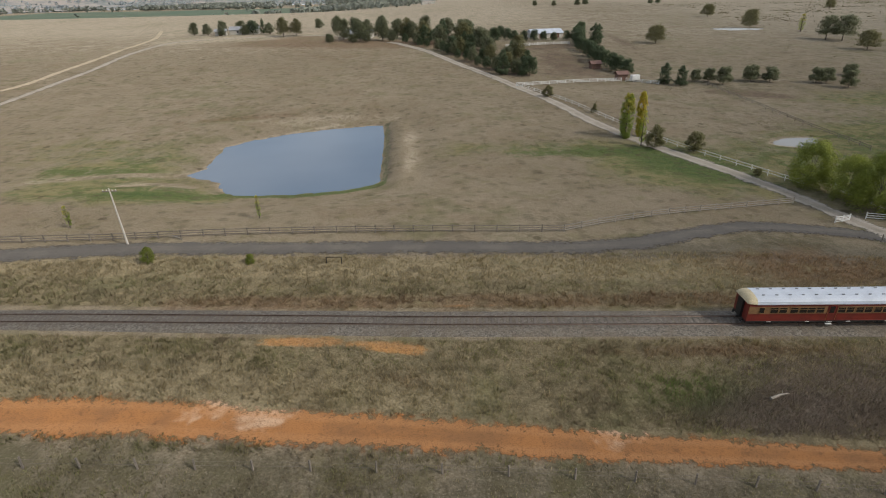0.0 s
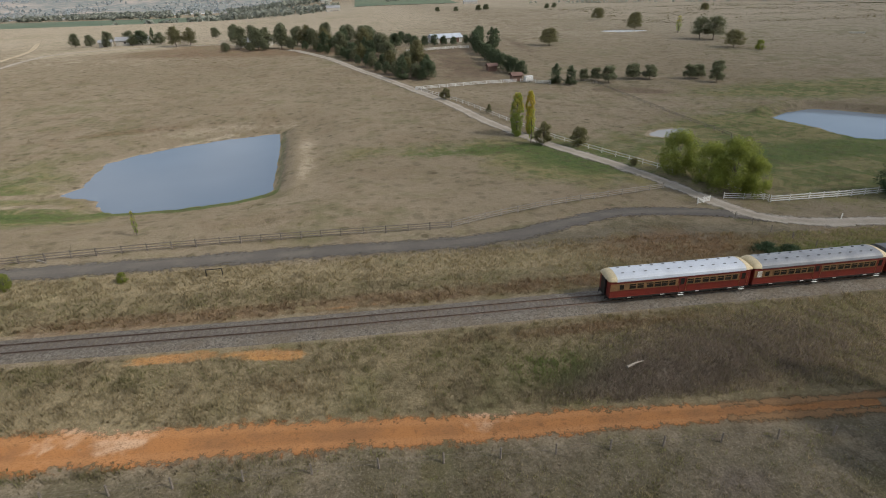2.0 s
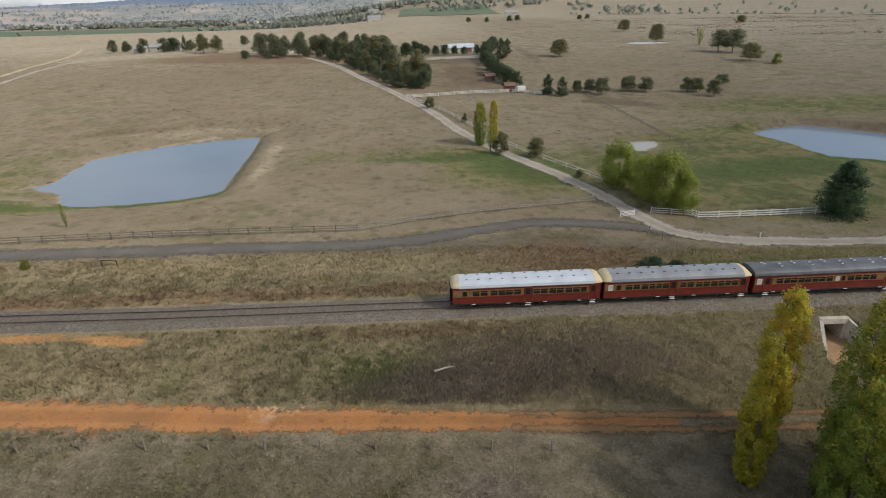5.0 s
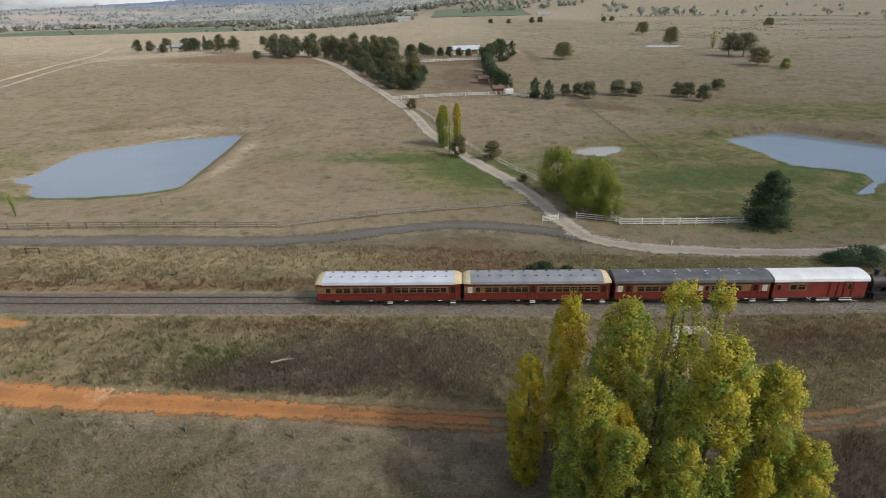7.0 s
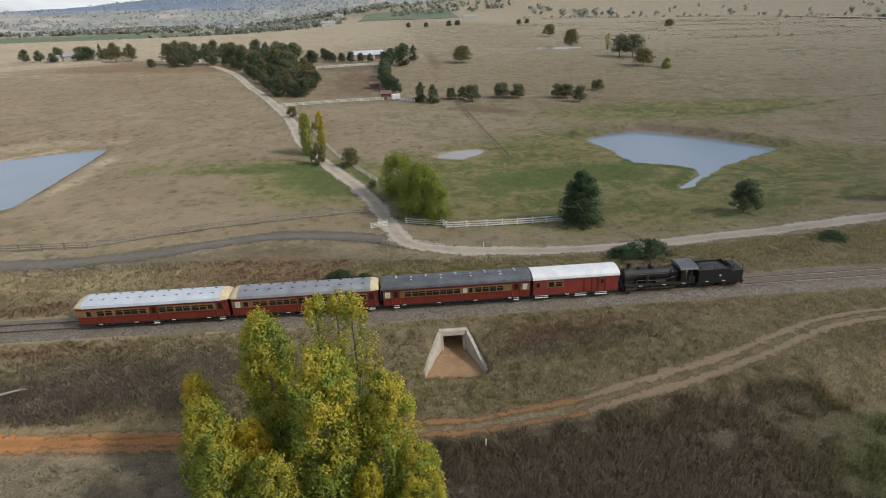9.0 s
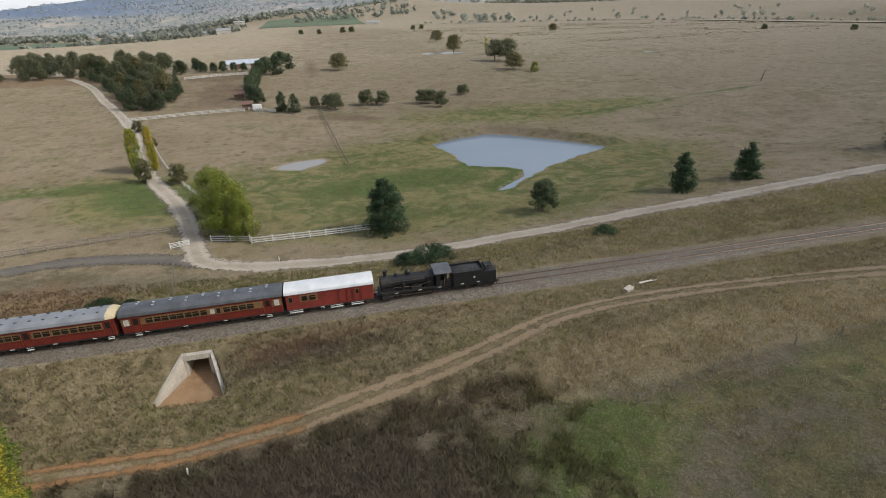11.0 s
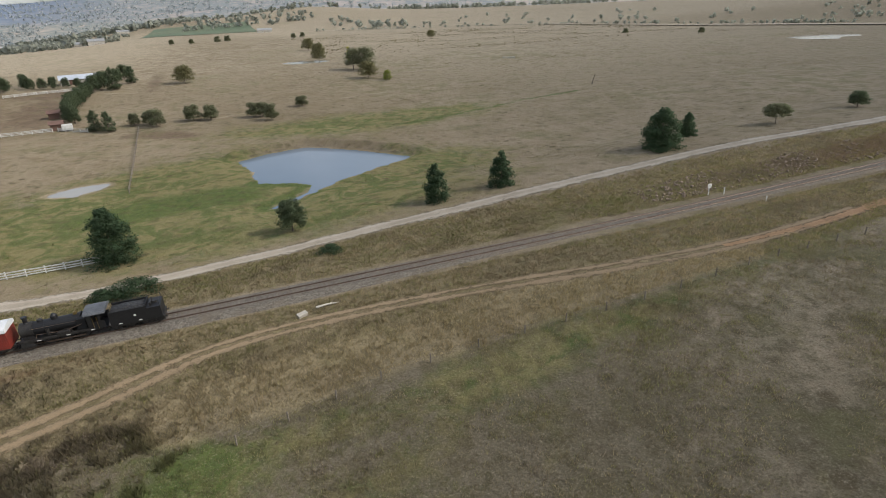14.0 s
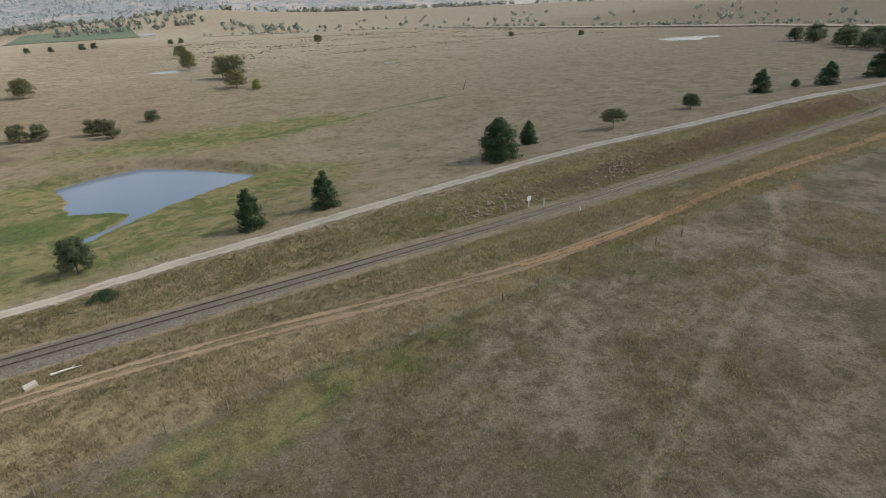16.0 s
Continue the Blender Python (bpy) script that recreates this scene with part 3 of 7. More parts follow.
# ---- the sheet of ground ----
def axis(lo, hi, gap, rate_lo, rate_hi, most=130.0, reach=4700.0):
    mid = list(np.arange(lo, hi + 0.01, gap))
    up, s = [], gap
    while (up[-1] if up else hi) < reach:
        s = min(s * rate_hi, most)
        up.append((up[-1] if up else mid[-1]) + s)
    dn, s = [], gap
    while (dn[-1] if dn else lo) > -reach:
        s = min(s * rate_lo, most)
        dn.append((dn[-1] if dn else lo) - s)
    return np.array(dn[::-1] + mid + up)


def blob(x, y, cx, cy, rx, ry, turn=0.0):
    c, s = math.cos(math.radians(turn)), math.sin(math.radians(turn))
    u, w = ((x - cx) * c + (y - cy) * s) / rx, (-(x - cx) * s + (y - cy) * c) / ry
    return np.exp(-(u * u + w * w))


def line_weight(x, y, pts, half, soft):
    d = np.full(x.shape, 1e9)
    for (ax, ay), (bx, by) in zip(pts, pts[1:]):
        ux, uy = bx - ax, by - ay
        t = np.clip(((x - ax) * ux + (y - ay) * uy) / (ux * ux + uy * uy), 0, 1)
        d = np.minimum(d, np.hypot(x - ax - t * ux, y - ay - t * uy))
    return 1 - ramp(half, half + soft, d)


ROAD = [(-420, 78), (-120, 66), (-60, 68.6), (-45, 70), (-21, 70.3), (3, 70.5), (22, 70.5), (31, 72.4), (40, 76.4), (48.6, 79.4), (57, 79.0), (65.5, 76.8), (71, 73.6)]
DRIVE = [(73.5, 72.0), (70, 74.8), (68.2, 79.8), (66.3, 87), (61.5, 103), (52.8, 122.5), (41, 152.4), (37, 168), (23.2, 206), (7.2, 241), (-11, 281.5), (-30, 312)]
GRAVEL = [(67.5, 77), (71, 74.5), (75.8, 71.6), (86, 68.8), (100, 66.4), (118, 66.4), (138, 66.7), (160, 66.4), (185, 67.4), (218, 68.4), (250, 66), (300, 63.6), (345, 61), (430, 64), (600, 84)]
CLAY = [(-260, 42), (-110, 38), (-37, 36.3), (-27, 36.5), (-11.5, 35.5), (2.7, 34.7), (16, 33.8), (27, 33.5), (37.7, 33.1), (52, 32.6)]
RUTS = [(37, 33.1), (51, 32.6), (64, 32.6), (77, 32.8), (86, 33.0)]
WHEEL = [(85, 33.0), (92, 34.1), (99.5, 35.5), (107, 37.6), (114, 39.8), (123, 40.7), (137, 39.5), (151, 37.3), (162, 35.2), (176, 32.9), (186, 32.1), (202, 32.0)]
FAR_TRACK = [(178, 32.7), (194, 31.6), (222, 32.8), (270, 32.5), (420, 37)]


def weights(x, y):
    """Where each kind of cover grows; pale also lightens the far land for haze."""
    v = y - rail_y(x)
    g = 1.5 * blob(x, y, 102, 106, 34, 26, -8) + 1.3 * blob(x, y, 128, 96, 28, 20) + 1.1 * blob(x, y, 118, 128, 30, 22) + 0.9 * blob(x, y, 168, 112, 22, 18) + 0.95 * blob(x, y, 150, 170, 42, 16, -8) + 0.8 * blob(x, y, 190, 172, 36, 14)
    g += 1.1 * blob(x, y, 49, 112, 18, 16, -38) + 0.7 * blob(x, y, 20, 128, 34, 8) + 0.85 * blob(x, y, -72, 117, 22, 14) + 0.55 * blob(x, y, -92, 138, 34, 14) + 1.0 * blob(x, y, -60, 98, 26, 9)
    g += 0.6 * blob(x, y, 24, 38.5, 7, 3.5) + 1.0 * blob(x, y, 74, 61, 14, 4.5) + 0.7 * blob(x, y, 95, 60, 30, 4) + 0.85 * blob(x, y, 74, 35.5, 9, 2.5) + 0.3 * blob(x, y, 108, 23, 22, 6, 18) + 0.7 * blob(x, y, 109, 22, 10, 6, 18) + 0.36 * blob(x, y, 140, 28, 34, 3.0, 12)
    g += 0.6 * blob(x, y, 175, 27.5, 40, 3.0, 6) + 0.5 * line_weight(x, y, [(150, 55), (320, 53)], 2, 6) + 0.4 * blob(x, y, 150, 80, 40, 12)
    g += 0.42 * blob(x, y, 140, 21, 24, 6, 12) + 0.3 * blob(x, y, 196, 28, 14, 3)
    h = 0.6 * blob(x, y, 43, 40.2, 14, 4.8) + 0.9 * blob(x, y, 31, 37.6, 8, 2.2) + 0.9 * blob(x, y, 34, 26.5, 5, 2.2) + 0.25 * blob(x, y, 84, 42.5, 9, 2.6) + 0.9 * blob(x, y, 84, 25, 15, 6) + 0.15 * blob(x, y, 92, 41, 14, 3) + 0.7 * blob(x, y, 88, 18, 20, 8) + 0.55 * blob(x, y, 55, 27, 8, 3) + 0.2 * blob(x, y, 108, 33, 24, 3.2, 12) + 0.35 * ramp(170, 215, x) * ramp(420, 300, x) * np.exp(-((v - 7.5) / 3.0) ** 2)
    # first line: shade on the right dam's bank face, painted in heath colour
    h += 0.8 * line_weight(x, y, [(124, 143), (129, 146.0), (139.4, 149.2), (146.8, 143.9), (154.2, 136.2), (165, 121.6)], 0.3, 0.7) + 0.7 * line_weight(x, y, [(-10.6, 110), (-12.6, 132), (-13.8, 147), (-15.8, 162)], 0.6, 1.2)
    r = ramp(-19, -15, v) * ramp(-2.6, -3.4, v) + ramp(2.6, 3.4, v) * ramp(17.5, 14, v)
    r = r * ramp(-120, -60, x) * ramp(420, 260, x)
    e = 0.9 * blob(x, y, -14, 47.7, 6, 0.8) + 0.9 * blob(x, y, -3, 46.4, 5, 1.1, -8) + 0.55 * blob(x, y, 2, 54.8, 14, 0.7) + 0.5 * blob(x, y, 227, 26.2, 4.5, 1.6, 30) + 0.55 * blob(x, y, 213, 35.6, 5, 1.3) + 0.4 * blob(x, y, 190, 52.5, 5, 0.8) + 0.2 * line_weight(x, y, [(215, 54.5), (330, 60)], 1.0, 2)
    p = 0.45 * blob(x, y, -6, 132, 4, 28) + 0.75 * line_weight(x, y, [(-56, 115.5), (-68, 113), (-84, 109)], 1.2, 4) + 0.6 * blob(x, y, -30, 37.8, 12, 1.2) + 0.6 * blob(x, y, -36, 164, 34, 6, 12) + 0.5 * blob(x, y, 58, 40.5, 4, 3)
    # terms growing with y pale the far pasture, haze put into its colour
    p += 0.5 * ramp(190, 330, y) * ramp(900, 200, x) + 1.0 * ramp(320, 520, y) * ramp(120, -60, x) * ramp(1500, 900, y) + 0.5 * ramp(560, 900, y) * ramp(60, 260, x) + 0.55 * blob(x, y, 185, 24, 16, 12) + 0.5 * blob(x, y, 150, 22, 20, 6) + 0.85 * line_weight(x, y, [(150, -7), (158, -3), (164, 1), (175, 5.2), (187, 9.8), (200, 13.3), (213, 20), (222, 27)], 0.25, 1.1)
    p += 0.4 * ramp(150, 260, x) * ramp(90, 200, y) + 0.4 * blob(x, y, 45, 190, 30, 14) + 0.6 * line_weight(x, y, [(-40, 335), (-80, 358), (-120, 352), (-156, 335)], 3, 16)
    z = ramp(-15, -21, v) * (0.8 - 0.3 * ramp(140, 180, x)) + 0.3 * ramp(-15, -21, v) * ramp(60, 110, x) * ramp(165, 130, x) + 1.4 * blob(x, y, 46, 65.5, 30, 8.5) + 0.5 * blob(x, y, 100, 192, 26, 10)
    s = 0.8 * ramp(140, 230, x) * ramp(60, 75, y) * ramp(480, 260, y) + 0.85 * ramp(135, 185, x) * ramp(-12, -20, v)
    st = 0.95 * ramp(8, 11, v) * ramp(18.5, 15, v) * ramp(-140, -70, x) * ramp(75, 25, x) + 0.8 * line_weight(x, y, [(112, 32), (128, 32.5), (152, 33), (178, 31.5)], 2.5, 3) + 0.7 * ramp(-18, -15, v) * ramp(-6, -10, v) * ramp(20, -5, x)
    st += 0.5 * blob(x, y, 140, 74, 40, 5) + 0.4 * blob(x, y, 200, 59, 50, 4)
    ru = 0.75 * line_weight(x, y, [(-30, 55.6), (30, 55.4), (60, 55)], 0.8, 2.0) + 1.0 * blob(x, y, 50, 64.5, 15, 7) + 0.8 * blob(x, y, 30, 45.7, 16, 1.5) + 0.5 * blob(x, y, -1, 41.5, 5, 2.2) + 0.5 * blob(x, y, 98, 44, 18, 1.5) + 0.5 * blob(x, y, 84, 43, 8, 3)
    ru += 0.5 * ramp(200, 235, x) * ramp(420, 320, x) * ramp(3, 5, v) * ramp(14, 8, v) + 1.0 * blob(x, y, -15, 300, 46, 14, -8) + 1.0 * blob(x, y, -80, 318, 62, 20, -6) + 0.9 * blob(x, y, -82, 348, 26, 18, -20) + 0.5 * blob(x, y, -50, 270, 60, 14) + 0.7 * blob(x, y, -60, 164, 30, 4, 12) + 0.35 * blob(x, y, 62, 175, 26, 22)
    so = 1.2 * blob(x, y, 103, 180, 10, 5, -20) + 0.8 * blob(x, y, 92, 186, 9, 5) + 1.1 * blob(x, y, 52, 242, 12, 34, 8) + 1.0 * blob(x, y, 46, 285, 22, 9) + 0.9 * blob(x, y, 15, 250, 16, 46, 22) + 0.7 * blob(x, y, 90, 300, 5, 60) + 0.5 * line_weight(x, y, [(150, 258), (200, 256)], 1, 6)
    lu = 1.1 * blob(x, y, 53, 113, 12, 8, -48) + 0.8 * blob(x, y, 32, 124, 18, 3.5, 4) + 0.9 * blob(x, y, 100, 106, 16, 8, 10) + 0.8 * blob(x, y, 118, 106, 8, 6) + 0.9 * line_weight(x, y, [(124.9, 114.5), (131.6, 111), (135.2, 107.4), (133.8, 103), (125.6, 95.4)], 1.5, 3) + 0.9 * blob(x, y, 73, 60, 11, 2.8) + 0.9 * blob(x, y, 24, 40, 5.5, 3.2) + 0.55 * blob(x, y, 109, 22.5, 12, 7, 18)
    so = so + 0.75 * blob(x, y, 86, 24, 15, 6) + 0.6 * blob(x, y, 90, 17, 16, 7)
    lu += 0.4 * blob(x, y, 158, 172, 26, 4, -12) + 0.3 * blob(x, y, 188, 178, 22, 4, -6) + 0.5 * line_weight(x, y, [(176, 160), (206, 166), (226, 172), (254, 175)], 0.4, 2.4) + 0.8 * blob(x, y, -56, 98, 14, 4, 12) + 0.6 * blob(x, y, -76, 116, 14, 4) + 0.45 * blob(x, y, 139, 55, 12, 2) + 0.5 * blob(x, y, 176, 55, 22, 1.5) + 0.5 * blob(x, y, 68, 78, 4, 8) + 0.5 * blob(x, y, 106, 84, 14, 3)
    p += 0.5 * blob(x, y, -6.5, 118, 1.6, 9) + 0.45 * blob(x, y, -8, 140, 1.8, 8) + 0.9 * line_weight(x, y, [(-53, 106), (-62, 107), (-66, 105)], 0.6, 1.8) + 0.7 * line_weight(x, y, [(-52, 122), (-47, 149), (-30, 160)], 0.6, 2.0) + 0.6 * line_weight(x, y, [(121, 138), (124, 128), (124, 120)], 0.5, 1.5) + 0.45 * line_weight(x, y, [(100, 196), (150, 214), (190, 222)], 0.6, 2) + 0.5 * blob(x, y, 226, 27, 10, 5)
    p += 0.55 * line_weight(x, y, [(150, 2), (160, 13), (170, 20), (186, 24.5)], 0.8, 3.5) + 0.4 * blob(x, y, 196, 14, 18, 5, 25)
    g += 0.45 * blob(x, y, 92, 38.5, 22, 3.5) + 0.2 * blob(x, y, 150, 12, 22, 8, 20) + 0.4 * blob(x, y, 122, 10, 14, 7) + 0.15 * blob(x, y, 190, 4, 16, 6) + 0.3 * blob(x, y, 20, 24, 20, 5)
    mu = 0.75 * line_weight(x, y, [(150, -7), (158, -3), (164, 1), (175, 5.2), (187, 9.8), (200, 13.3), (213, 20), (222, 27)], 0.2, 0.9) + 1.0 * line_weight(x, y, [(-55, 115), (-66, 113.5), (-80, 109.5)], 0.7, 1.6) + 0.9 * line_weight(x, y, [(-50, 106), (-58, 107.5), (-64, 105)], 0.5, 1.6)
    for o, ring, reach in ((POND_LEFT, 0.75, 1.6), (POND_RIGHT, 0.45, 0.8), (PUDDLE, 0.8, 1.6), (FAR_POND, 0.8, 5.0)):
        low, top = np.min(o, axis=0) - 8, np.max(o, axis=0) + 8
        k = np.flatnonzero((x > low[0]) & (x < top[0]) & (y > low[1]) & (y < top[1]))
        if len(k):
            mu[k] += ring * (1 - ramp(0.2, reach + 1.2, outline_gap(x[k], y[k], o)))
    mu = mu - 0.9 * line_weight(x, y, [(-10.5, 109), (-12.6, 132), (-15.8, 162)], 1.6, 1.0) - 0.9 * line_weight(x, y, [(-42, 101.5), (-29, 101), (-19, 103), (-11, 107.5)], 2.2, 1.0)
    lu = lu + 0.7 * line_weight(x, y, [(-42, 102), (-29, 101), (-19, 103), (-12, 107)], 0.8, 1.2) + 0.6 * line_weight(x, y, [(-10.9, 109), (-12.9, 132), (-15.9, 162)], 0.4, 0.8)
    return {"mud": np.clip(mu, 0, 1.5), "straw": st, "rust": ru, "soil": so, "lush": lu, "sage": s, "green": g, "heath": h, "rough_grass": r, "earth": e, "pale": p, "grazed": z}


def build_ground():
    xs, ys = axis(-72, 232, 0.9, 1.09, 1.06), axis(-4, 170, 0.9, 1.35, 1.035)
    # finer round the culvert
    xs = np.unique(np.concatenate([xs, np.arange(70.05, 79.0, 0.3)]))
    ys = np.unique(np.concatenate([ys, np.arange(39.1, 46.4, 0.2)]))
    X, Y = np.meshgrid(xs, ys)
    Z = land(X, Y)
    rough = np.array([noise.noise((x * 0.35, y * 0.35, 0.0)) + 0.5 * noise.noise((x * 0.9, y * 0.9, 3.0)) for x, y in zip(X.ravel(), Y.ravel())]).reshape(X.shape)
    V = Y - rail_y(X)
    calm = ramp(3.6, 7, np.abs(V)) * (1 - 0.85 * blob(X, Y, 74.5, 43, 4, 4))
    near = (X > -130) & (X < 300) & (Y < 130)
    for line in (CLAY, ROAD, GRAVEL, DRIVE, RUTS, WHEEL, FAR_TRACK):
        calm[near] *= 1 - 0.9 * line_weight(X[near], Y[near], line, 3.2, 2.0)
    Z = Z + rough * 0.11 * calm
    nx, ny = len(xs), len(ys)
    idx = np.arange(nx * ny).reshape(ny, nx)
    faces = np.stack([idx[:-1, :-1], idx[:-1, 1:], idx[1:, 1:], idx[1:, :-1]], -1).reshape(-1, 4)
    # leave the mouth of the culvert open
    mx, my = (X[:-1, :-1] + X[1:, 1:]).ravel() / 2, (Y[:-1, :-1] + Y[1:, 1:]).ravel() / 2
    faces = faces[~((np.abs(mx - 74.62) < 1.25) & (my > 45.15) & (my < 45.5))]
    ob = mesh_thing("ground", np.stack([X.ravel(), Y.ravel(), Z.ravel()], -1).tolist(), faces.tolist(), M_FIELD, True)
    for k, w in weights(X.ravel(), Y.ravel()).items():
        a = ob.data.attributes.new(k, "FLOAT", "POINT")
        a.data.foreach_set("value", np.clip(w, 0, 1.5).astype(np.float32))
    return tagged(ob, "dry autumn pasture with green hollows, heath and bare clay", "ground", kind="structure")


def ribbon(name, pts, width, material, label, lift=0.09, gap=1.6, widths=None):
    """A road's skin, draped over the land."""
    p = path_points(pts, gap)
    t = np.gradient(p, axis=0)
    t /= np.linalg.norm(t, axis=1)[:, None]
    side = np.stack([-t[:, 1], t[:, 0]], -1)
    ks = np.linspace(-1, 1, 9)
    wide = np.full(len(p), float(width)) if widths is None else np.interp(p[:, 0], *widths)
    P = p[:, None, :] + side[:, None, :] * ks[None, :, None] * wide[:, None, None] / 2
    z = land(P[..., 0], P[..., 1]) + lift - 0.05 * np.abs(ks) ** 3
    verts = np.concatenate([P, z[..., None]], -1).reshape(-1, 3)
    i = np.arange(len(p) * 9).reshape(len(p), 9)
    faces = np.stack([i[:-1, :-1], i[1:, :-1], i[1:, 1:], i[:-1, 1:]], -1).reshape(-1, 4)
    ob = mesh_thing(name, verts.tolist(), faces[:, ::-1].tolist(), material, True)
    a = ob.data.attributes.new("across", "FLOAT", "POINT")
    a.data.foreach_set("value", np.tile(ks, len(p)).astype(np.float32))
    return tagged(ob, label, "road", kind="structure")


build_ground()
ribbon("road", ROAD, 5.6, M_ROAD, "narrow worn grey bitumen road beside the railway")
ribbon("driveway", DRIVE, 5.0, M_GRAVEL, "pale gravel driveway to the homestead", 0.12)
ribbon("gravel_road", GRAVEL, 5.0, M_GRAVEL, "pale gravel road running along the paddock", 0.10)
ribbon("clay_track", CLAY, 5.0, M_CLAY, "bare orange clay track with loose clods", widths=([-60, -30, -5, 12, 30, 44, 52], [6.4, 6.2, 5.4, 4.2, 3.0, 2.2, 1.2]))
ribbon("clay_ruts", RUTS, 2.7, M_RUTS, "two orange clay wheel lines beside the poplars", 0.10)
ribbon("wheel_track", WHEEL, 2.7, M_WHEEL, "two worn clay wheel lines through long grass")
ribbon("clay_track", FAR_TRACK, 3.6, M_TRACK, "sandy orange clay track along the railway cutting", 0.11, widths=([178, 205, 235], [1.4, 2.8, 3.8]))
ribbon("farm_lane", [(-185, 190), (-168, 207), (-166, 250), (-171, 310), (-177, 348), (-200, 410)], 4.5, M_LANE, "pale sandy farm lane over the hill")
ribbon("farm_lane", [(-148, 170), (-151, 188), (-153, 240), (-158, 298), (-154, 336), (-126, 352), (-80, 358), (-40, 330)], 4.0, M_GRAVEL, "grey gravel farm lane to the homestead")


def pond(name, outline, level, material, label):
    c = np.mean(outline, axis=0)
    pts = [c + (np.array(p) - c) * 1.0 for p in outline]
    grown = []
    for i, p in enumerate(pts):
        d = p - c
        grown.append(p + d / np.linalg.norm(d) * 1.2)
    ob = mesh_thing(name, [(x, y, level) for x, y in grown], [list(range(len(grown)))], material)
    return tagged(ob, label, "pond", kind="structure")


for _name, _outline, _level, _mat, _label in PONDS:
    pond("pond_water", _outline, _level, M_WATER if _mat else M_PUDDLE, _label)


# ---- railway ----
def along(x):
    """A point of the rails' bed and its heading, in degrees."""
    y0, y1 = float(rail_y(x - 2)), float(rail_y(x + 2))
    z0, z1 = float(rail_z(x - 2)), float(rail_z(x + 2))
    return Vector((x, float(rail_y(x)), float(rail_z(x)))), math.degrees(math.atan2(y1 - y0, 4)), math.degrees(math.atan2(z1 - z0, 4))


def bed_pose(x, lift=0.0):
    p, turn, climb = along(x)
    return pose(p.x, p.y, p.z + lift, 0, -climb, turn)


def build_ballast():
    section = ((-3.7, -0.55), (-2.9, -0.12), (-1.75, 0.34), (-1.2, 0.38), (-0.7, 0.375), (0.0, 0.38), (0.7, 0.375), (1.2, 0.38), (1.75, 0.34), (2.9, -0.12), (3.7, -0.55))
    xs = np.concatenate([np.arange(-430, -75, 8), np.arange(-75, 260, 0.6), np.arange(260, 640, 6)])
    verts, n = [], len(section)
    for x in xs:
        y, z = float(rail_y(x)), float(rail_z(x))
        for v, h in section:
            r = noise.noise((x * 1.7, v * 2.3, 0)) * 0.05
            slim = 1 - 0.22 * min(1.0, max(0.0, (x - 130) / 40)) * (abs(v) > 1.5)
            v2 = v * slim + (noise.noise((x * 0.6, v, 4)) * 0.5 if abs(v) > 3 else 0.0)
            verts.append((x, y + v2, z + h + r))
    faces = [(i * n + j, (i + 1) * n + j, (i + 1) * n + j + 1, i * n + j + 1) for i in range(len(xs) - 1) for j in range(n - 1)]
    return tagged(mesh_thing("ballast", verts, faces, M_BALLAST), "grey crushed stone ballast bed of the railway", "ballast", kind="structure")


def build_track():
    track = thing("railway_track", "single railway track of rusty rails on timber sleepers", "railway track")
    for side in (-0.7525, 0.7525):
        bm = bmesh.new()
        rings = []
        for x in np.concatenate([np.arange(-430, -75, 12), np.arange(-75, 260, 3), np.arange(260, 640, 10)]):
            p, turn, climb = along(float(x))
            ring = [bm.verts.new((p.x, p.y + side + dy, p.z + dz)) for dy, dz in ((-0.06, 0.42), (-0.02, 0.46), (-0.035, 0.57), (0.035, 0.57), (0.02, 0.46), (0.06, 0.42))]
            rings.append(ring)
        for a, b in zip(rings, rings[1:]):
            for i in range(5):
                bm.faces.new((a[i], b[i], b[i + 1], a[i + 1]))
        part("rail", bm, M_STEEL, track)
    bm = bmesh.new()
    box(bm, -0.115, 0.115, -1.22, 1.22, 0.28, 0.42)
    first = part("sleeper", bm, M_SLEEPER, track)
    spots = list(np.arange(0.0, 195.0, 0.652))
    first.matrix_basis = bed_pose(spots[0])
    for x in spots[1:299]:
        again(first, track, bed_pose(float(x)))
    bm = bmesh.new()
    for x in list(np.arange(-110, -0.3, 0.652)) + list(np.arange(spots[298] + 0.652, 340, 0.652)):
        box(bm, -0.115, 0.115, -1.22, 1.22, 0.28, 0.42, bed_pose(float(x)))
    tagged(part("sleepers", bm, M_SLEEPER, track), kind="stuff")
    return track


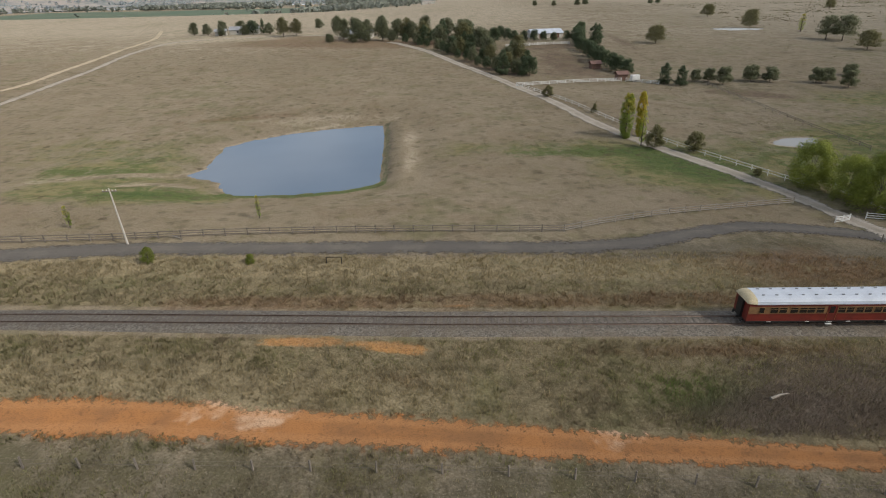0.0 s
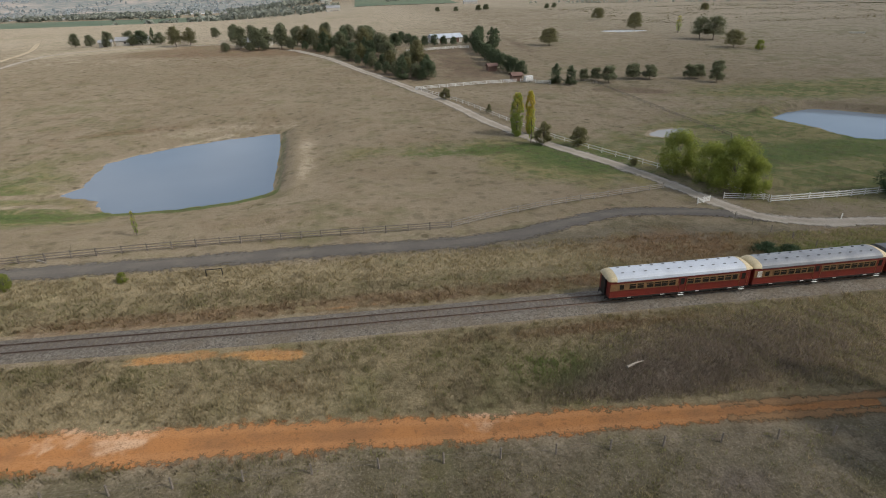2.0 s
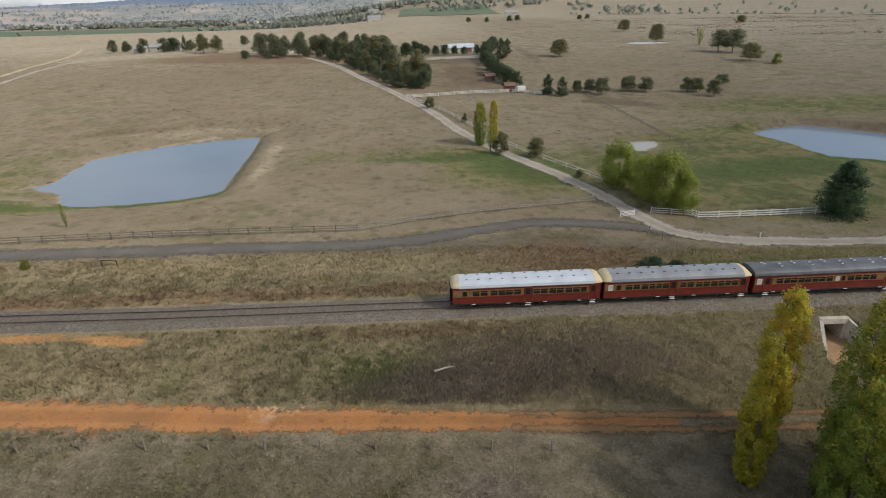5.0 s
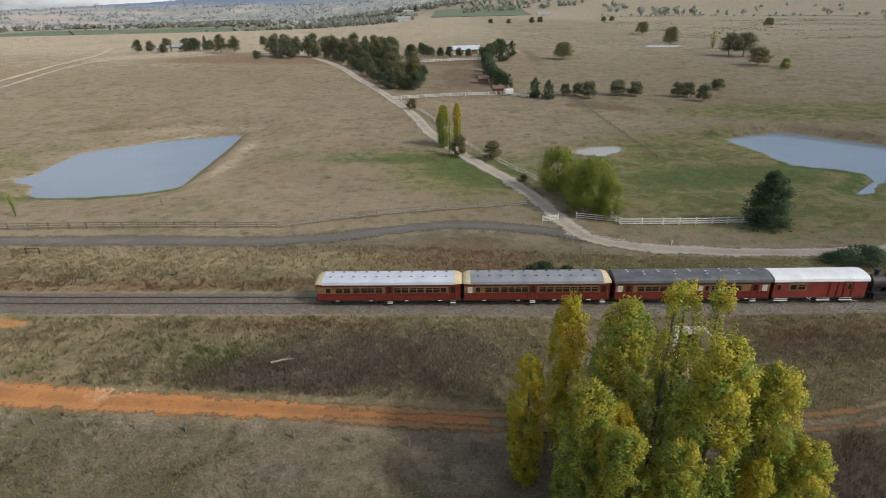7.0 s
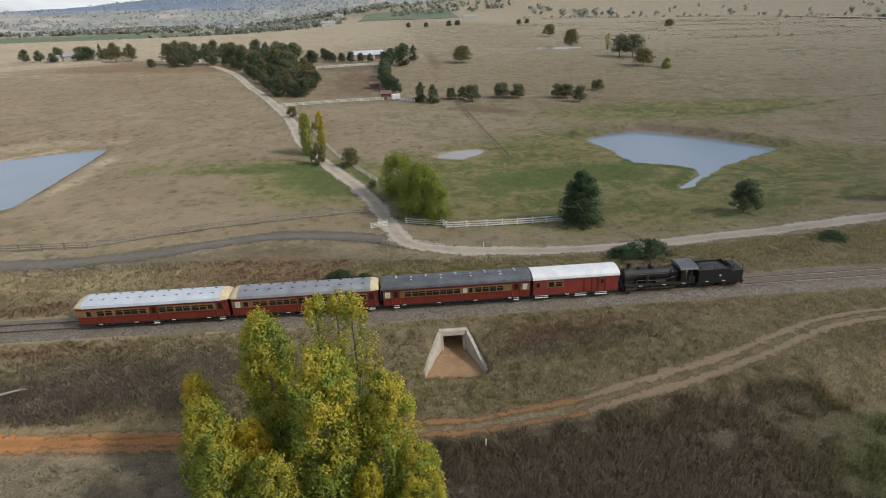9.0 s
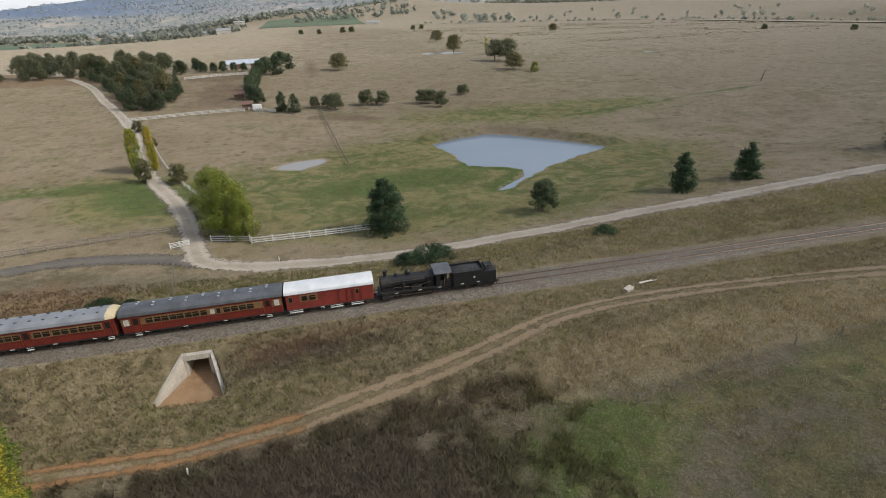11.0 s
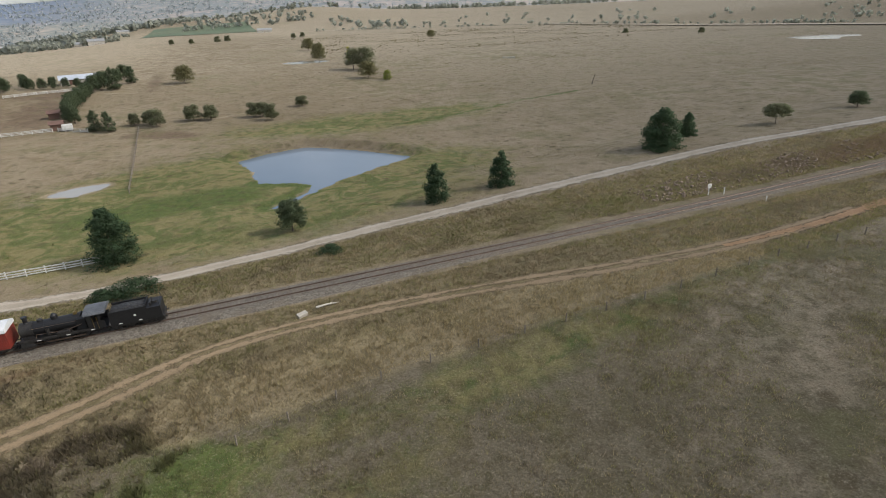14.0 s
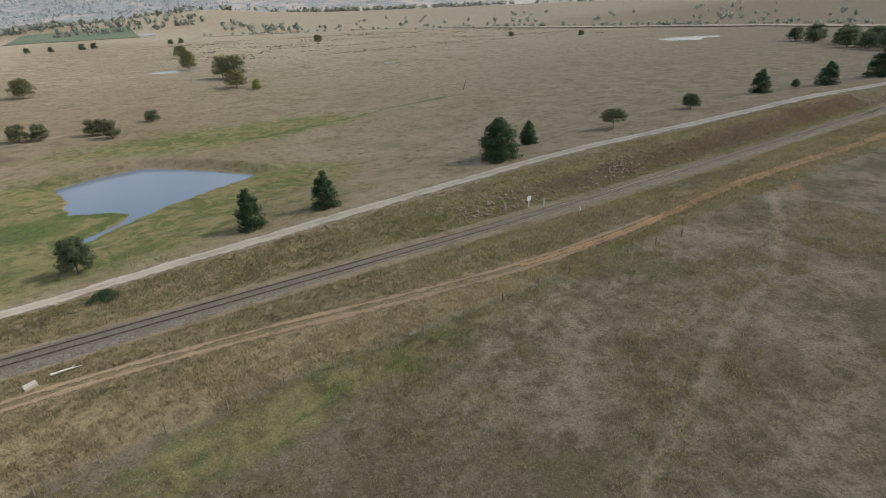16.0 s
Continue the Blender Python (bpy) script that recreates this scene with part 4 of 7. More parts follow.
def build_culvert():
    c = thing("culvert", "stained concrete box culvert with splayed wing walls under the railway", "culvert")
    bm = bmesh.new()
    box(bm, 73.05, 73.5, 45.0, 45.6, 1.5, 4.0)
    box(bm, 75.75, 76.2, 45.0, 45.6, 1.5, 4.0)
    box(bm, 73.0, 76.25, 44.95, 45.72, 3.98, 4.64)
    part("headwall", softened(bm), M_CONCRETE, c)
    for a, b in (((73.1, 45.2), (70.95, 40.4)), ((76.15, 45.2), (77.75, 40.3))):
        bm = bmesh.new()
        d = Vector((b[0] - a[0], b[1] - a[1], 0))
        s = Vector((-d.y, d.x, 0)).normalized() * 0.19
        pts = [(a, 1.2, 4.6), (b, 0.9, 2.45)]
        vs = []
        for (x, y), z0, z1 in pts:
            for q in (-1, 1):
                vs += [bm.verts.new((x + s.x * q, y + s.y * q, z0)), bm.verts.new((x + s.x * q, y + s.y * q, z1))]
        for f in ((0, 1, 5, 4), (2, 6, 7, 3), (1, 3, 7, 5), (0, 4, 6, 2), (4, 5, 7, 6), (0, 2, 3, 1)):
            bm.faces.new([vs[i] for i in f])
        bmesh.ops.recalc_face_normals(bm, faces=bm.faces)
        part("wing_wall", softened(bm), M_CONCRETE, c)
    bm = bmesh.new()
    for x0, x1, z0, z1 in ((73.2, 73.5, 1.5, 4.25), (75.75, 76.05, 1.5, 4.25), (73.5, 75.75, 3.98, 4.25)):
        box(bm, x0, x1, 45.61, 55.5, z0, z1)
    box(bm, 73.2, 76.05, 55.5, 55.7, 1.9, 4.25)
    part("barrel", bm, M_CONCRETE, c)
    bm = bmesh.new()
    rows = []
    for y in np.arange(40.1, 55.6, 0.35):
        t = min(1, max(0, (45.2 - y) / 4.8))
        rows.append([bm.verts.new((74.62 - 0.25 * t + k * (1.15 + 2.1 * t), y, float(culvert_floor(y)) + 0.05 * noise.noise((k * 3, y, 0)) + 0.12 * abs(k))) for k in (-1, -0.6, -0.2, 0.2, 0.6, 1)])
    for a, b in zip(rows, rows[1:]):
        for i in range(5):
            bm.faces.new((a[i], a[i + 1], b[i + 1], b[i]))
    part("sand_floor", bm, M_SAND, c, "orange sand washed out of the culvert", True)
    return c


build_ballast()
build_track()
build_culvert()


# ---- the train ----
def arch(bm, x0, x1, half, z0, rise, thick=0.08, ends=0.0, seg=10):
    """A rounded roof from x0 to x1; ends: length over which it dips to its ends."""
    rings = []
    stops = [(x0, 0.55), (x0 + ends * 0.4, 0.88), (x0 + ends, 1.0), (x1 - ends, 1.0), (x1 - ends * 0.4, 0.88), (x1, 0.55)] if ends else [(x0, 1.0), (x1, 1.0)]
    for x, k in stops:
        ring = []
        for i in range(seg + 1):
            a = math.pi * i / seg
            ring.append(bm.verts.new((x, -half * math.cos(a) * (1 if k == 1 else 0.97), z0 + rise * k * math.sin(a) ** 0.72)))
        low = [bm.verts.new((v.co.x, v.co.y * 0.985, v.co.z - thick)) for v in (ring[0], ring[-1])]
        rings.append((ring, low))
    for (a, la), (b, lb) in zip(rings, rings[1:]):
        for i in range(seg):
            bm.faces.new((a[i], a[i + 1], b[i + 1], b[i]))
        bm.faces.new((la[0], a[0], b[0], lb[0]))
        bm.faces.new((a[-1], la[1], lb[1], b[-1]))
    for (ring, low) in (rings[0], rings[-1]):
        bm.faces.new(ring + [low[1], low[0]])
    bmesh.ops.recalc_face_normals(bm, faces=bm.faces)


def wheel_mesh(r=0.46):
    bm = bmesh.new()
    rod(bm, (0, -0.06, 0), (0, 0.06, 0), r, seg=18)
    rod(bm, (0, -0.075, 0), (0, -0.06, 0), r * 0.86, seg=18)
    rod(bm, (0, -0.12, 0), (0, 0.12, 0), 0.11, seg=10)
    return bm


def bogie(parent, x, wheelbase=1.9):
    b = bmesh.new()
    for s in (-1, 1):
        box(b, x - wheelbase / 2 - 0.35, x + wheelbase / 2 + 0.35, s * 0.98 - 0.05, s * 0.98 + 0.05, 0.98, 1.16)
        for q in (-1, 1):
            box(b, x + q * wheelbase / 2 - 0.14, x + q * wheelbase / 2 + 0.14, s * 1.0 - 0.09, s * 1.0 + 0.09, 0.86, 1.2)
        for q in (-0.25, 0.25):
            rod(b, (x + q, s * 0.98, 0.74), (x + q, s * 0.98, 1.0), 0.08)
        box(b, x - 0.45, x + 0.45, s * 0.98 - 0.08, s * 0.98 + 0.08, 0.68, 0.76)
    box(b, x - 0.25, x + 0.25, -1.0, 1.0, 0.92, 1.2)
    bg = part("bogie", b, M_IRON, parent)
    for q in (-1, 1):
        for s in (-0.73, 0.73):
            w = part("wheel", wheel_mesh(), M_IRON, bg)
            w.location = (x + q * wheelbase / 2, s, 1.03)
    return bg


def side_windows(parent, wins, z0, z1, half, frame_mat, body_sides=(-1, 1)):
    """Framed panes: (x, width, frosted)."""
    for s in body_sides:
        for x, w, frosted in wins:
            f = bmesh.new()
            y0, y1 = sorted((s * (half - 0.02), s * (half + 0.035)))
            for a in ((x - w / 2 - 0.05, x - w / 2, z0 - 0.05, z1 + 0.05), (x + w / 2, x + w / 2 + 0.05, z0 - 0.05, z1 + 0.05), (x - w / 2, x + w / 2, z1, z1 + 0.05), (x - w / 2, x + w / 2, z0 - 0.05, z0)):
                box(f, a[0], a[1], y0, y1, a[2], a[3])
            win = part("window", f, frame_mat, parent)
            p = bmesh.new()
            y0, y1 = sorted((s * (half + 0.0), s * (half + 0.012)))
            box(p, x - w / 2, x + w / 2, y0, y1, z0, z1)
            part("pane", p, M_FROST if frosted else M_GLASS, win)
            if w > 0.6 and not frosted:
                b = bmesh.new()
                y0, y1 = sorted((s * (half + 0.005), s * (half + 0.03)))
                box(b, x - w / 2, x + w / 2, y0, y1, z0 + (z1 - z0) * 0.62, z0 + (z1 - z0) * 0.62 + 0.04)
                part("glazing_bar", b, frame_mat, win)


def steps_under(parent, x, width, half, count=3):
    for s in (-1, 1):
        for i in range(count):
            bm = bmesh.new()
            y = s * (half + 0.04 + 0.06 * i)
            box(bm, x - width / 2, x + width / 2, min(y, y - s * 0.22), max(y, y - s * 0.22), 1.12 - 0.24 * i, 1.17 - 0.24 * i)
            part("step_board", softened(bm, 0.008), M_WHITE, parent, "white-edged timber step")


def coach(name, label, length, roof_mat, wins, doors, vents, vent_mat, cream_ends, frosted):
    c = thing(name, label, "railway carriage", "carriages of the train")
    L, H = length / 2, 1.42
    bm = bmesh.new()
    box(bm, -L, L, -H + 0.05, H - 0.05, 1.22, 3.32)
    part("body", softened(bm, 0.04), M_RED, c)
    bm = bmesh.new()
    box(bm, -L + 0.05, L - 0.05, -H - 0.01, H + 0.01, 1.14, 1.26)
    for x in (-L * 0.45, L * 0.0, L * 0.4):
        box(bm, x - 0.7, x + 0.7, -1.0, 1.0, 0.72, 1.14)
    for x in (-L * 0.2, L * 0.2):
        rod(bm, (x, -1.1, 0.85), (x, 1.1, 0.85), 0.24, seg=12)
    part("underframe", bm, M_IRON, c)
    edges = sorted([-L] + [d for d in doors] + [L])
    for s in (-1, 1):
        bm = bmesh.new()
        for a, b in zip(edges, edges[1:]):
            a2 = a + (0.06 if a == -L else 0.5)
            b2 = b - (0.06 if b == L else 0.5)
            if b2 - a2 > 0.4:
                y0, y1 = sorted((s * (H - 0.06), s * (H - 0.025)))
                box(bm, a2, b2, y0, y1, 2.12, 2.98)
        part("window_band", bm, M_TAN, c, "varnished tan band round the windows")
        bm = bmesh.new()
        for z in (2.06, 3.0, 1.3):
            y0, y1 = sorted((s * (H - 0.06), s * (H - 0.005)))
            box(bm, -L + 0.04, L - 0.04, y0, y1, z, z + 0.05)
        part("moulding", bm, M_RED, c)
    side_windows(c, wins, 2.24, 2.84, H - 0.025, M_TAN)
    side_windows(c, [(x, 0.42, True) for x in frosted], 2.24, 2.84, H - 0.025, M_WHITE)
    for d in doors:
        for s in (-1, 1):
            bm = bmesh.new()
            y0, y1 = sorted((s * (H - 0.12), s * (H - 0.02)))
            box(bm, d - 0.36, d + 0.36, y0, y1, 1.3, 3.2)
            door = part("door", bm, M_RED, c)
            bm = bmesh.new()
            y0, y1 = sorted((s * (H - 0.05), s * (H - 0.008)))
            box(bm, d - 0.24, d + 0.24, y0, y1, 2.2, 2.95)
            part("pane", bm, M_GLASS, door)
            for q in (-0.46, 0.46):
                bm = bmesh.new()
                rod(bm, (d + q, s * (H + 0.04), 1.4), (d + q, s * (H + 0.04), 2.5), 0.018, seg=6)
                part("handrail", bm, M_BRASS, door)
        steps_under(c, d, 0.62, H, 2)
    for x in (-L * 0.72, -L * 0.25, L * 0.25, L * 0.72):
        bm = bmesh.new()
        for s in (-1, 1):
            box(bm, x - 0.22, x + 0.22, s * H - 0.03, s * H + 0.03, 1.16, 1.24)
        part("number_board", bm, M_WHITE, c)
    bm = bmesh.new()
    arch(bm, -L + (0.75 if cream_ends else -0.12), L - (0.75 if cream_ends else -0.12), H + 0.08, 3.3, 0.62)
    part("roof", bm, roof_mat, c, smooth=False)
    if cream_ends:
        for s in (-1, 1):
            bm = bmesh.new()
            rings = []
            for x, k, w in ((L - 0.75, 1.0, 1.0), (L - 0.4, 0.93, 0.98), (L - 0.05, 0.66, 0.93), (L + 0.18, 0.28, 0.86)):
                rings.append([bm.verts.new((s * x, -(H + 0.08) * w * math.cos(math.pi * i / 10), 3.3 + 0.64 * k * math.sin(math.pi * i / 10) ** 0.72)) for i in range(11)])
            for a, b in zip(rings, rings[1:]):
                for i in range(10):
                    bm.faces.new((a[i], a[i + 1], b[i + 1], b[i]) if s < 0 else (a[i], b[i], b[i + 1], a[i + 1]))
            bm.faces.new(rings[-1])
            bmesh.ops.recalc_face_normals(bm, faces=bm.faces)
            part("roof_end", bm, M_CREAM, c, "domed cream-painted roof end", True)
    for i in range(vents):
        x = -L + 1.6 + (length - 3.2) * i / (vents - 1)
        for y, z in (((-0.62, 3.83), (0.62, 3.83)) if cream_ends else ((0.0, 3.93), (-0.55 if i % 2 else 0.55, 3.86))):
            bm = bmesh.new()
            rod(bm, (x - 0.13, y, z + 0.1), (x + 0.13, y, z + 0.1), 0.062, seg=8)
            rod(bm, (x, y, z - 0.08), (x, y, z + 0.1), 0.05, seg=6)
            part("roof_vent", bm, vent_mat, c)
    for s in (-1, 1):
        bm = bmesh.new()
        rod(bm, (s * L, 0, 1.05), (s * (L + 0.32), 0, 1.05), 0.1)
        part("coupling", bm, M_IRON, c)
        for y in (-0.85, 0.85):
            bm = bmesh.new()
            rod(bm, (s * L, y, 1.1), (s * (L + 0.24), y, 1.1), 0.06)
            rod(bm, (s * (L + 0.24), y, 1.1), (s * (L + 0.28), y, 1.1), 0.18, seg=12)
            part("buffer", bm, M_IRON, c)
        bm = bmesh.new()
        box(bm, s * L - 0.02, s * L + 0.02, -1.3, 1.3, 1.0, 1.25)
        part("buffer_beam", bm, M_IRON, c)
        bm = bmesh.new()
        box(bm, min(s * L, s * (L + 0.24)), max(s * L, s * (L + 0.24)), -0.5, 0.5, 1.25, 3.2)
        part("gangway", bm, M_BLACK, c)
        bogie(c, s * (L - 2.6))
    return c


def pairs(spots, gap=0.5, w=0.82):
    return [(x + q * gap, w, False) for x in spots for q in (-1, 1)]


TRAIN = 32.9
LIFT = 0.0
tail = coach("carriage", "maroon wooden carriage with pale roof and cream domed ends", 16.5, M_ROOF_PALE,
             pairs((-5.2, -3.2, -1.5), 0.45, 0.74) + [(-6.9, 0.5, False)] + pairs((1.5, 3.3, 5.1), 0.42, 0.72) + [(6.35, 0.6, False)], (0.15, 7.4), 11, M_ROOF_GREY, True, ())
tail.matrix_basis = bed_pose(TRAIN + 8.45, LIFT)
mid_coach = coach("carriage", "maroon wooden carriage with grey roof and cream domed ends", 16.4, M_ROOF_GREY,
                  pairs((-5.0, -3.2, -1.7), 0.42, 0.72) + [(-6.6, 0.5, False)] + pairs((1.1, 2.9, 4.6, 6.1), 0.42, 0.70), (-0.4, 7.5), 11, M_ROOF_DARK, True, (-7.5,))
mid_coach.matrix_basis = bed_pose(TRAIN + 25.3, LIFT)
lead = coach("carriage", "maroon wooden carriage with sooty dark roof and white vents", 17.0, M_ROOF_DARK,
             pairs((-5.2, -3.6, -2.0, -0.4, 2.9, 4.6), 0.42, 0.70) + [(0.95, 0.5, True), (1.6, 0.4, False)], (-7.0, 6.9), 9, M_ROOF_PALE, False, (-7.95, 7.9))
lead.matrix_basis = bed_pose(TRAIN + 42.6, LIFT)


def brake_van(length):
    c = thing("brake_van", "red wooden guard's van with a white roof and sliding doors", "railway van", "carriages of the train")
    L, H = length / 2, 1.40
    bm = bmesh.new()
    box(bm, -L, L, -H + 0.05, H - 0.05, 1.22, 3.28)
    part("body", softened(bm, 0.03), M_REDV, c)
    for s in (-1, 1):
        for i in range(22):
            x = 0.6 + i * (L - 0.7) / 22
            bm = bmesh.new()
            y0, y1 = sorted((s * (H - 0.06), s * (H - 0.03)))
            box(bm, x, x + (L - 0.7) / 22 - 0.02, y0, y1, 1.3, 3.2)
            part("plank", bm, M_REDV, c)
        for x in (1.0, 2.6):
            bm = bmesh.new()
            y0, y1 = sorted((s * (H - 0.03), s * (H + 0.03)))
            box(bm, x - 0.04, x + 0.04, y0, y1, 1.28, 3.22)
            box(bm, x - 0.04 + 0.9, x + 0.04 + 0.9, y0, y1, 1.28, 3.22)
            part("sliding_door", bm, M_RED, c)
        bm = bmesh.new()
        y0, y1 = sorted((s * (H - 0.06), s * (H - 0.025)))
        box(bm, -L + 1.55, -L + 3.6, y0, y1, 2.1, 2.98)
        part("window_band", bm, M_TAN, c)
    side_windows(c, [(-L + 2.1, 0.6, False), (-L + 3.0, 0.7, False), (-L + 0.55, 0.42, False), (L - 1.9, 0.34, False)], 2.24, 2.84, H - 0.025, M_TAN)
    bm = bmesh.new()
    box(bm, -L + 0.05, L - 0.05, -H, H, 1.12, 1.26)
    box(bm, -0.9, 0.9, -0.9, 0.9, 0.7, 1.12)
    part("underframe", bm, M_IRON, c)
    for x, w in ((-L + 1.0, 1.5), (0.6, 1.4), (L - 2.0, 1.4)):
        steps_under(c, x, w, H, 2)
    for s in (-1, 1):
        bm = bmesh.new()
        for a, b in ((-0.22, 0.22), (0.22, -0.22)):
            rod(bm, (-L + 4.0 + a, s * (H + 0.03), 1.0), (-L + 4.0 + b, s * (H + 0.03), 1.25), 0.025, seg=5)
        part("cross_mark", bm, M_WHITE, c)
    bm = bmesh.new()
    arch(bm, -L - 0.1, L + 0.1, H + 0.08, 3.26, 0.58)
    part("roof", bm, M_ROOF_WHITE, c)
    for s in (-1, 1):
        bogie(c, s * (L - 2.1), 1.7)
        bm = bmesh.new()
        rod(bm, (s * L, 0, 1.05), (s * (L + 0.3), 0, 1.05), 0.1)
        part("coupling", bm, M_IRON, c)
        for y in (-0.85, 0.85):
            bm = bmesh.new()
            rod(bm, (s * L, y, 1.1), (s * (L + 0.26), y, 1.1), 0.07)
            rod(bm, (s * (L + 0.22), y, 1.1), (s * (L + 0.26), y, 1.1), 0.18, seg=12)
            part("buffer", bm, M_IRON, c)
    return c


van = brake_van(10.0)
van.matrix_basis = bed_pose(TRAIN + 56.5, LIFT)


def locomotive():
    """Smokebox towards -x, tender at +x."""
    c = thing("steam_locomotive", "sooty black steam locomotive running tender first", "locomotive")
    bm = bmesh.new()
    box(bm, -7.2, 0.9, -1.0, 1.0, 1.2, 1.5)
    box(bm, -7.3, -7.1, -1.25, 1.25, 0.95, 1.4)
    part("frame", softened(bm, 0.02), M_BLACK, c)
    bm = bmesh.new()
    rod(bm, (-5.7, 0, 2.42), (-1.0, 0, 2.42), 0.78, 0.84, 24)
    for x in (-4.6, -3.4, -2.2):
        rod(bm, (x - 0.03, 0, 2.42), (x + 0.03, 0, 2.42), 0.83, seg=24)
    part("boiler", bm, M_BLACK, c, smooth=False)
    bm = bmesh.new()
    rod(bm, (-6.9, 0, 2.42), (-5.7, 0, 2.42), 0.86, seg=24)
    rod(bm, (-7.02, 0, 2.42), (-6.9, 0, 2.42), 0.66, 0.8, 24)
    rod(bm, (-7.1, 0, 2.42), (-7.0, 0, 2.42), 0.1)
    box(bm, -6.8, -5.8, -0.7, 0.7, 1.5, 2.0)
    part("smokebox", bm, M_IRON, c)
    bm = bmesh.new()
    rod(bm, (-6.3, 0, 3.15), (-6.3, 0, 3.35), 0.34, 0.22, 16)
    rod(bm, (-6.3, 0, 3.35), (-6.3, 0, 3.95), 0.21, 0.25, 16)
    rod(bm, (-6.3, 0, 3.9), (-6.3, 0, 4.0), 0.31, 0.29, 16)
    part("chimney", bm, M_BLACK, c)
    bm = bmesh.new()
    rod(bm, (-3.6, 0, 3.1), (-3.6, 0, 3.55), 0.36, 0.33, 16)
    rod(bm, (-3.6, 0, 3.55), (-3.6, 0, 3.8), 0.33, 0.14, 16)
    part("steam_dome", bm, M_BLACK, c)
    bm = bmesh.new()
    rod(bm, (-5.0, 0, 3.15), (-5.0, 0, 3.42), 0.3, 0.26, 14)
    part("sand_dome", softened(bm, 0.03), M_BLACK, c)
    bm = bmesh.new()
    box(bm, -7.25, -7.05, -0.16, 0.16, 3.2, 3.5)
    rod(bm, (-7.26, 0, 3.36), (-7.24, 0, 3.36), 0.11, seg=12)
    part("headlamp", bm, M_BRASS, c)
    for s in (-1, 1):
        bm = bmesh.new()
        rod(bm, (-5.4, s * 0.95, 2.05), (-2.6, s * 0.98, 1.9), 0.045, seg=6)
        rod(bm, (-2.6, s * 0.98, 1.9), (-1.0, s * 1.0, 2.3), 0.045, seg=6)
        rod(bm, (-5.4, s * 0.95, 2.05), (-5.6, s * 1.05, 1.5), 0.045, seg=6)
        part("feed_pipe", bm, M_STEEL, c)
        for x in (-5.6, -4.2, -2.8, -1.4):
            bm = bmesh.new()
            rod(bm, (x, s * 0.8, 2.72), (x, s * 0.93, 2.76), 0.03, seg=6)
            part("handrail_knob", bm, M_BRASS, c)
        bm = bmesh.new()
        box(bm, -3.4, -2.2, s * 1.2 - 0.17, s * 1.2 + 0.17, 1.68, 2.0)
        part("sand_box", softened(bm, 0.03), M_IRON, c)
        bm = bmesh.new()
        box(bm, -5.2, -0.6, s * 1.08 - 0.04, s * 1.08 + 0.04, 1.5, 1.68)
        part("splasher", bm, M_BLACK, c)
    bm = bmesh.new()
    rod(bm, (-4.3, -0.95, 1.75), (-4.3, -0.95, 2.5), 0.14, seg=10)
    rod(bm, (-4.3, -0.95, 2.15), (-4.3, -0.95, 2.5), 0.18, seg=10)
    part("air_pump", bm, M_IRON, c)
    for s in (-1, 1):
        for z in (3.12, 3.28):
            bm = bmesh.new()
            rod(bm, (1.8, s * 1.26, z), (5.55, s * 1.26, z), 0.025, seg=6)
            part("coal_rail", bm, M_IRON, c)
        bm = bmesh.new()
        for x in (0.2, 0.62):
            rod(bm, (x, s * 1.38, 1.5), (x, s * 1.38, 2.9), 0.02, seg=6)
        part("cab_handrail", bm, M_BRASS, c)
    bm = bmesh.new()
    rod(bm, (-1.6, 0, 3.2), (-1.6, 0, 3.5), 0.22, 0.18, 12)
    rod(bm, (-1.45, 0.2, 3.2), (-1.45, 0.2, 3.65), 0.05)
    rod(bm, (-1.45, -0.2, 3.2), (-1.45, -0.2, 3.65), 0.05)
    part("safety_valve", bm, M_BRASS, c)
    bm = bmesh.new()
    box(bm, -1.6, -0.4, -0.95, 0.95, 1.5, 3.05)
    part("firebox", softened(bm, 0.2), M_BLACK, c)
    for s in (-1, 1):
        bm = bmesh.new()
        box(bm, -7.0, 0.3, s * 1.2 - 0.2, s * 1.2 + 0.2, 1.62, 1.68)
        box(bm, -7.0, 0.3, s * 1.4 - 0.02, s * 1.4 + 0.02, 1.5, 1.68)
        part("running_board", bm, M_IRON, c)
        bm = bmesh.new()
        box(bm, -6.9, -5.7, s * 1.15 - 0.26, s * 1.15 + 0.26, 0.85, 1.45)
        rod(bm, (-6.95, s * 1.15, 1.1), (-5.65, s * 1.15, 1.1), 0.3, seg=14)
        part("cylinder", bm, M_IRON, c)
        bm = bmesh.new()
        rod(bm, (-5.7, s * 1.15, 1.1), (-3.4, s * 1.15, 1.1), 0.045, seg=6)
        box(bm, -4.5, -0.9, s * 1.12 - 0.03, s * 1.12 + 0.03, 0.95, 1.1)
        part("connecting_rod", bm, M_STEEL, c)
        bm = bmesh.new()
        rod(bm, (-5.9, s * 0.86, 2.75), (-0.5, s * 0.92, 2.75), 0.025, seg=6)
        part("handrail", bm, M_STEEL, c)
        for x, r in ((-4.3, 0.72), (-2.7, 0.72), (-1.1, 0.72), (-6.2, 0.42)):
            w = bmesh.new()
            rod(w, (0, -0.07, 0), (0, 0.07, 0), r, seg=22)
            rod(w, (0, -0.1, 0), (0, 0.1, 0), 0.16, seg=10)
            for k in range(10):
                a = k * math.pi / 5
                rod(w, (0.1 * math.cos(a), -0.08 * s, 0.1 * math.sin(a)), ((r - 0.06) * math.cos(a), 0.085 * s, (r - 0.06) * math.sin(a)), 0.035, seg=4)
            o = part("wheel", w, M_IRON, c)
            o.location = (x, s * 0.74, 0.57 + r)
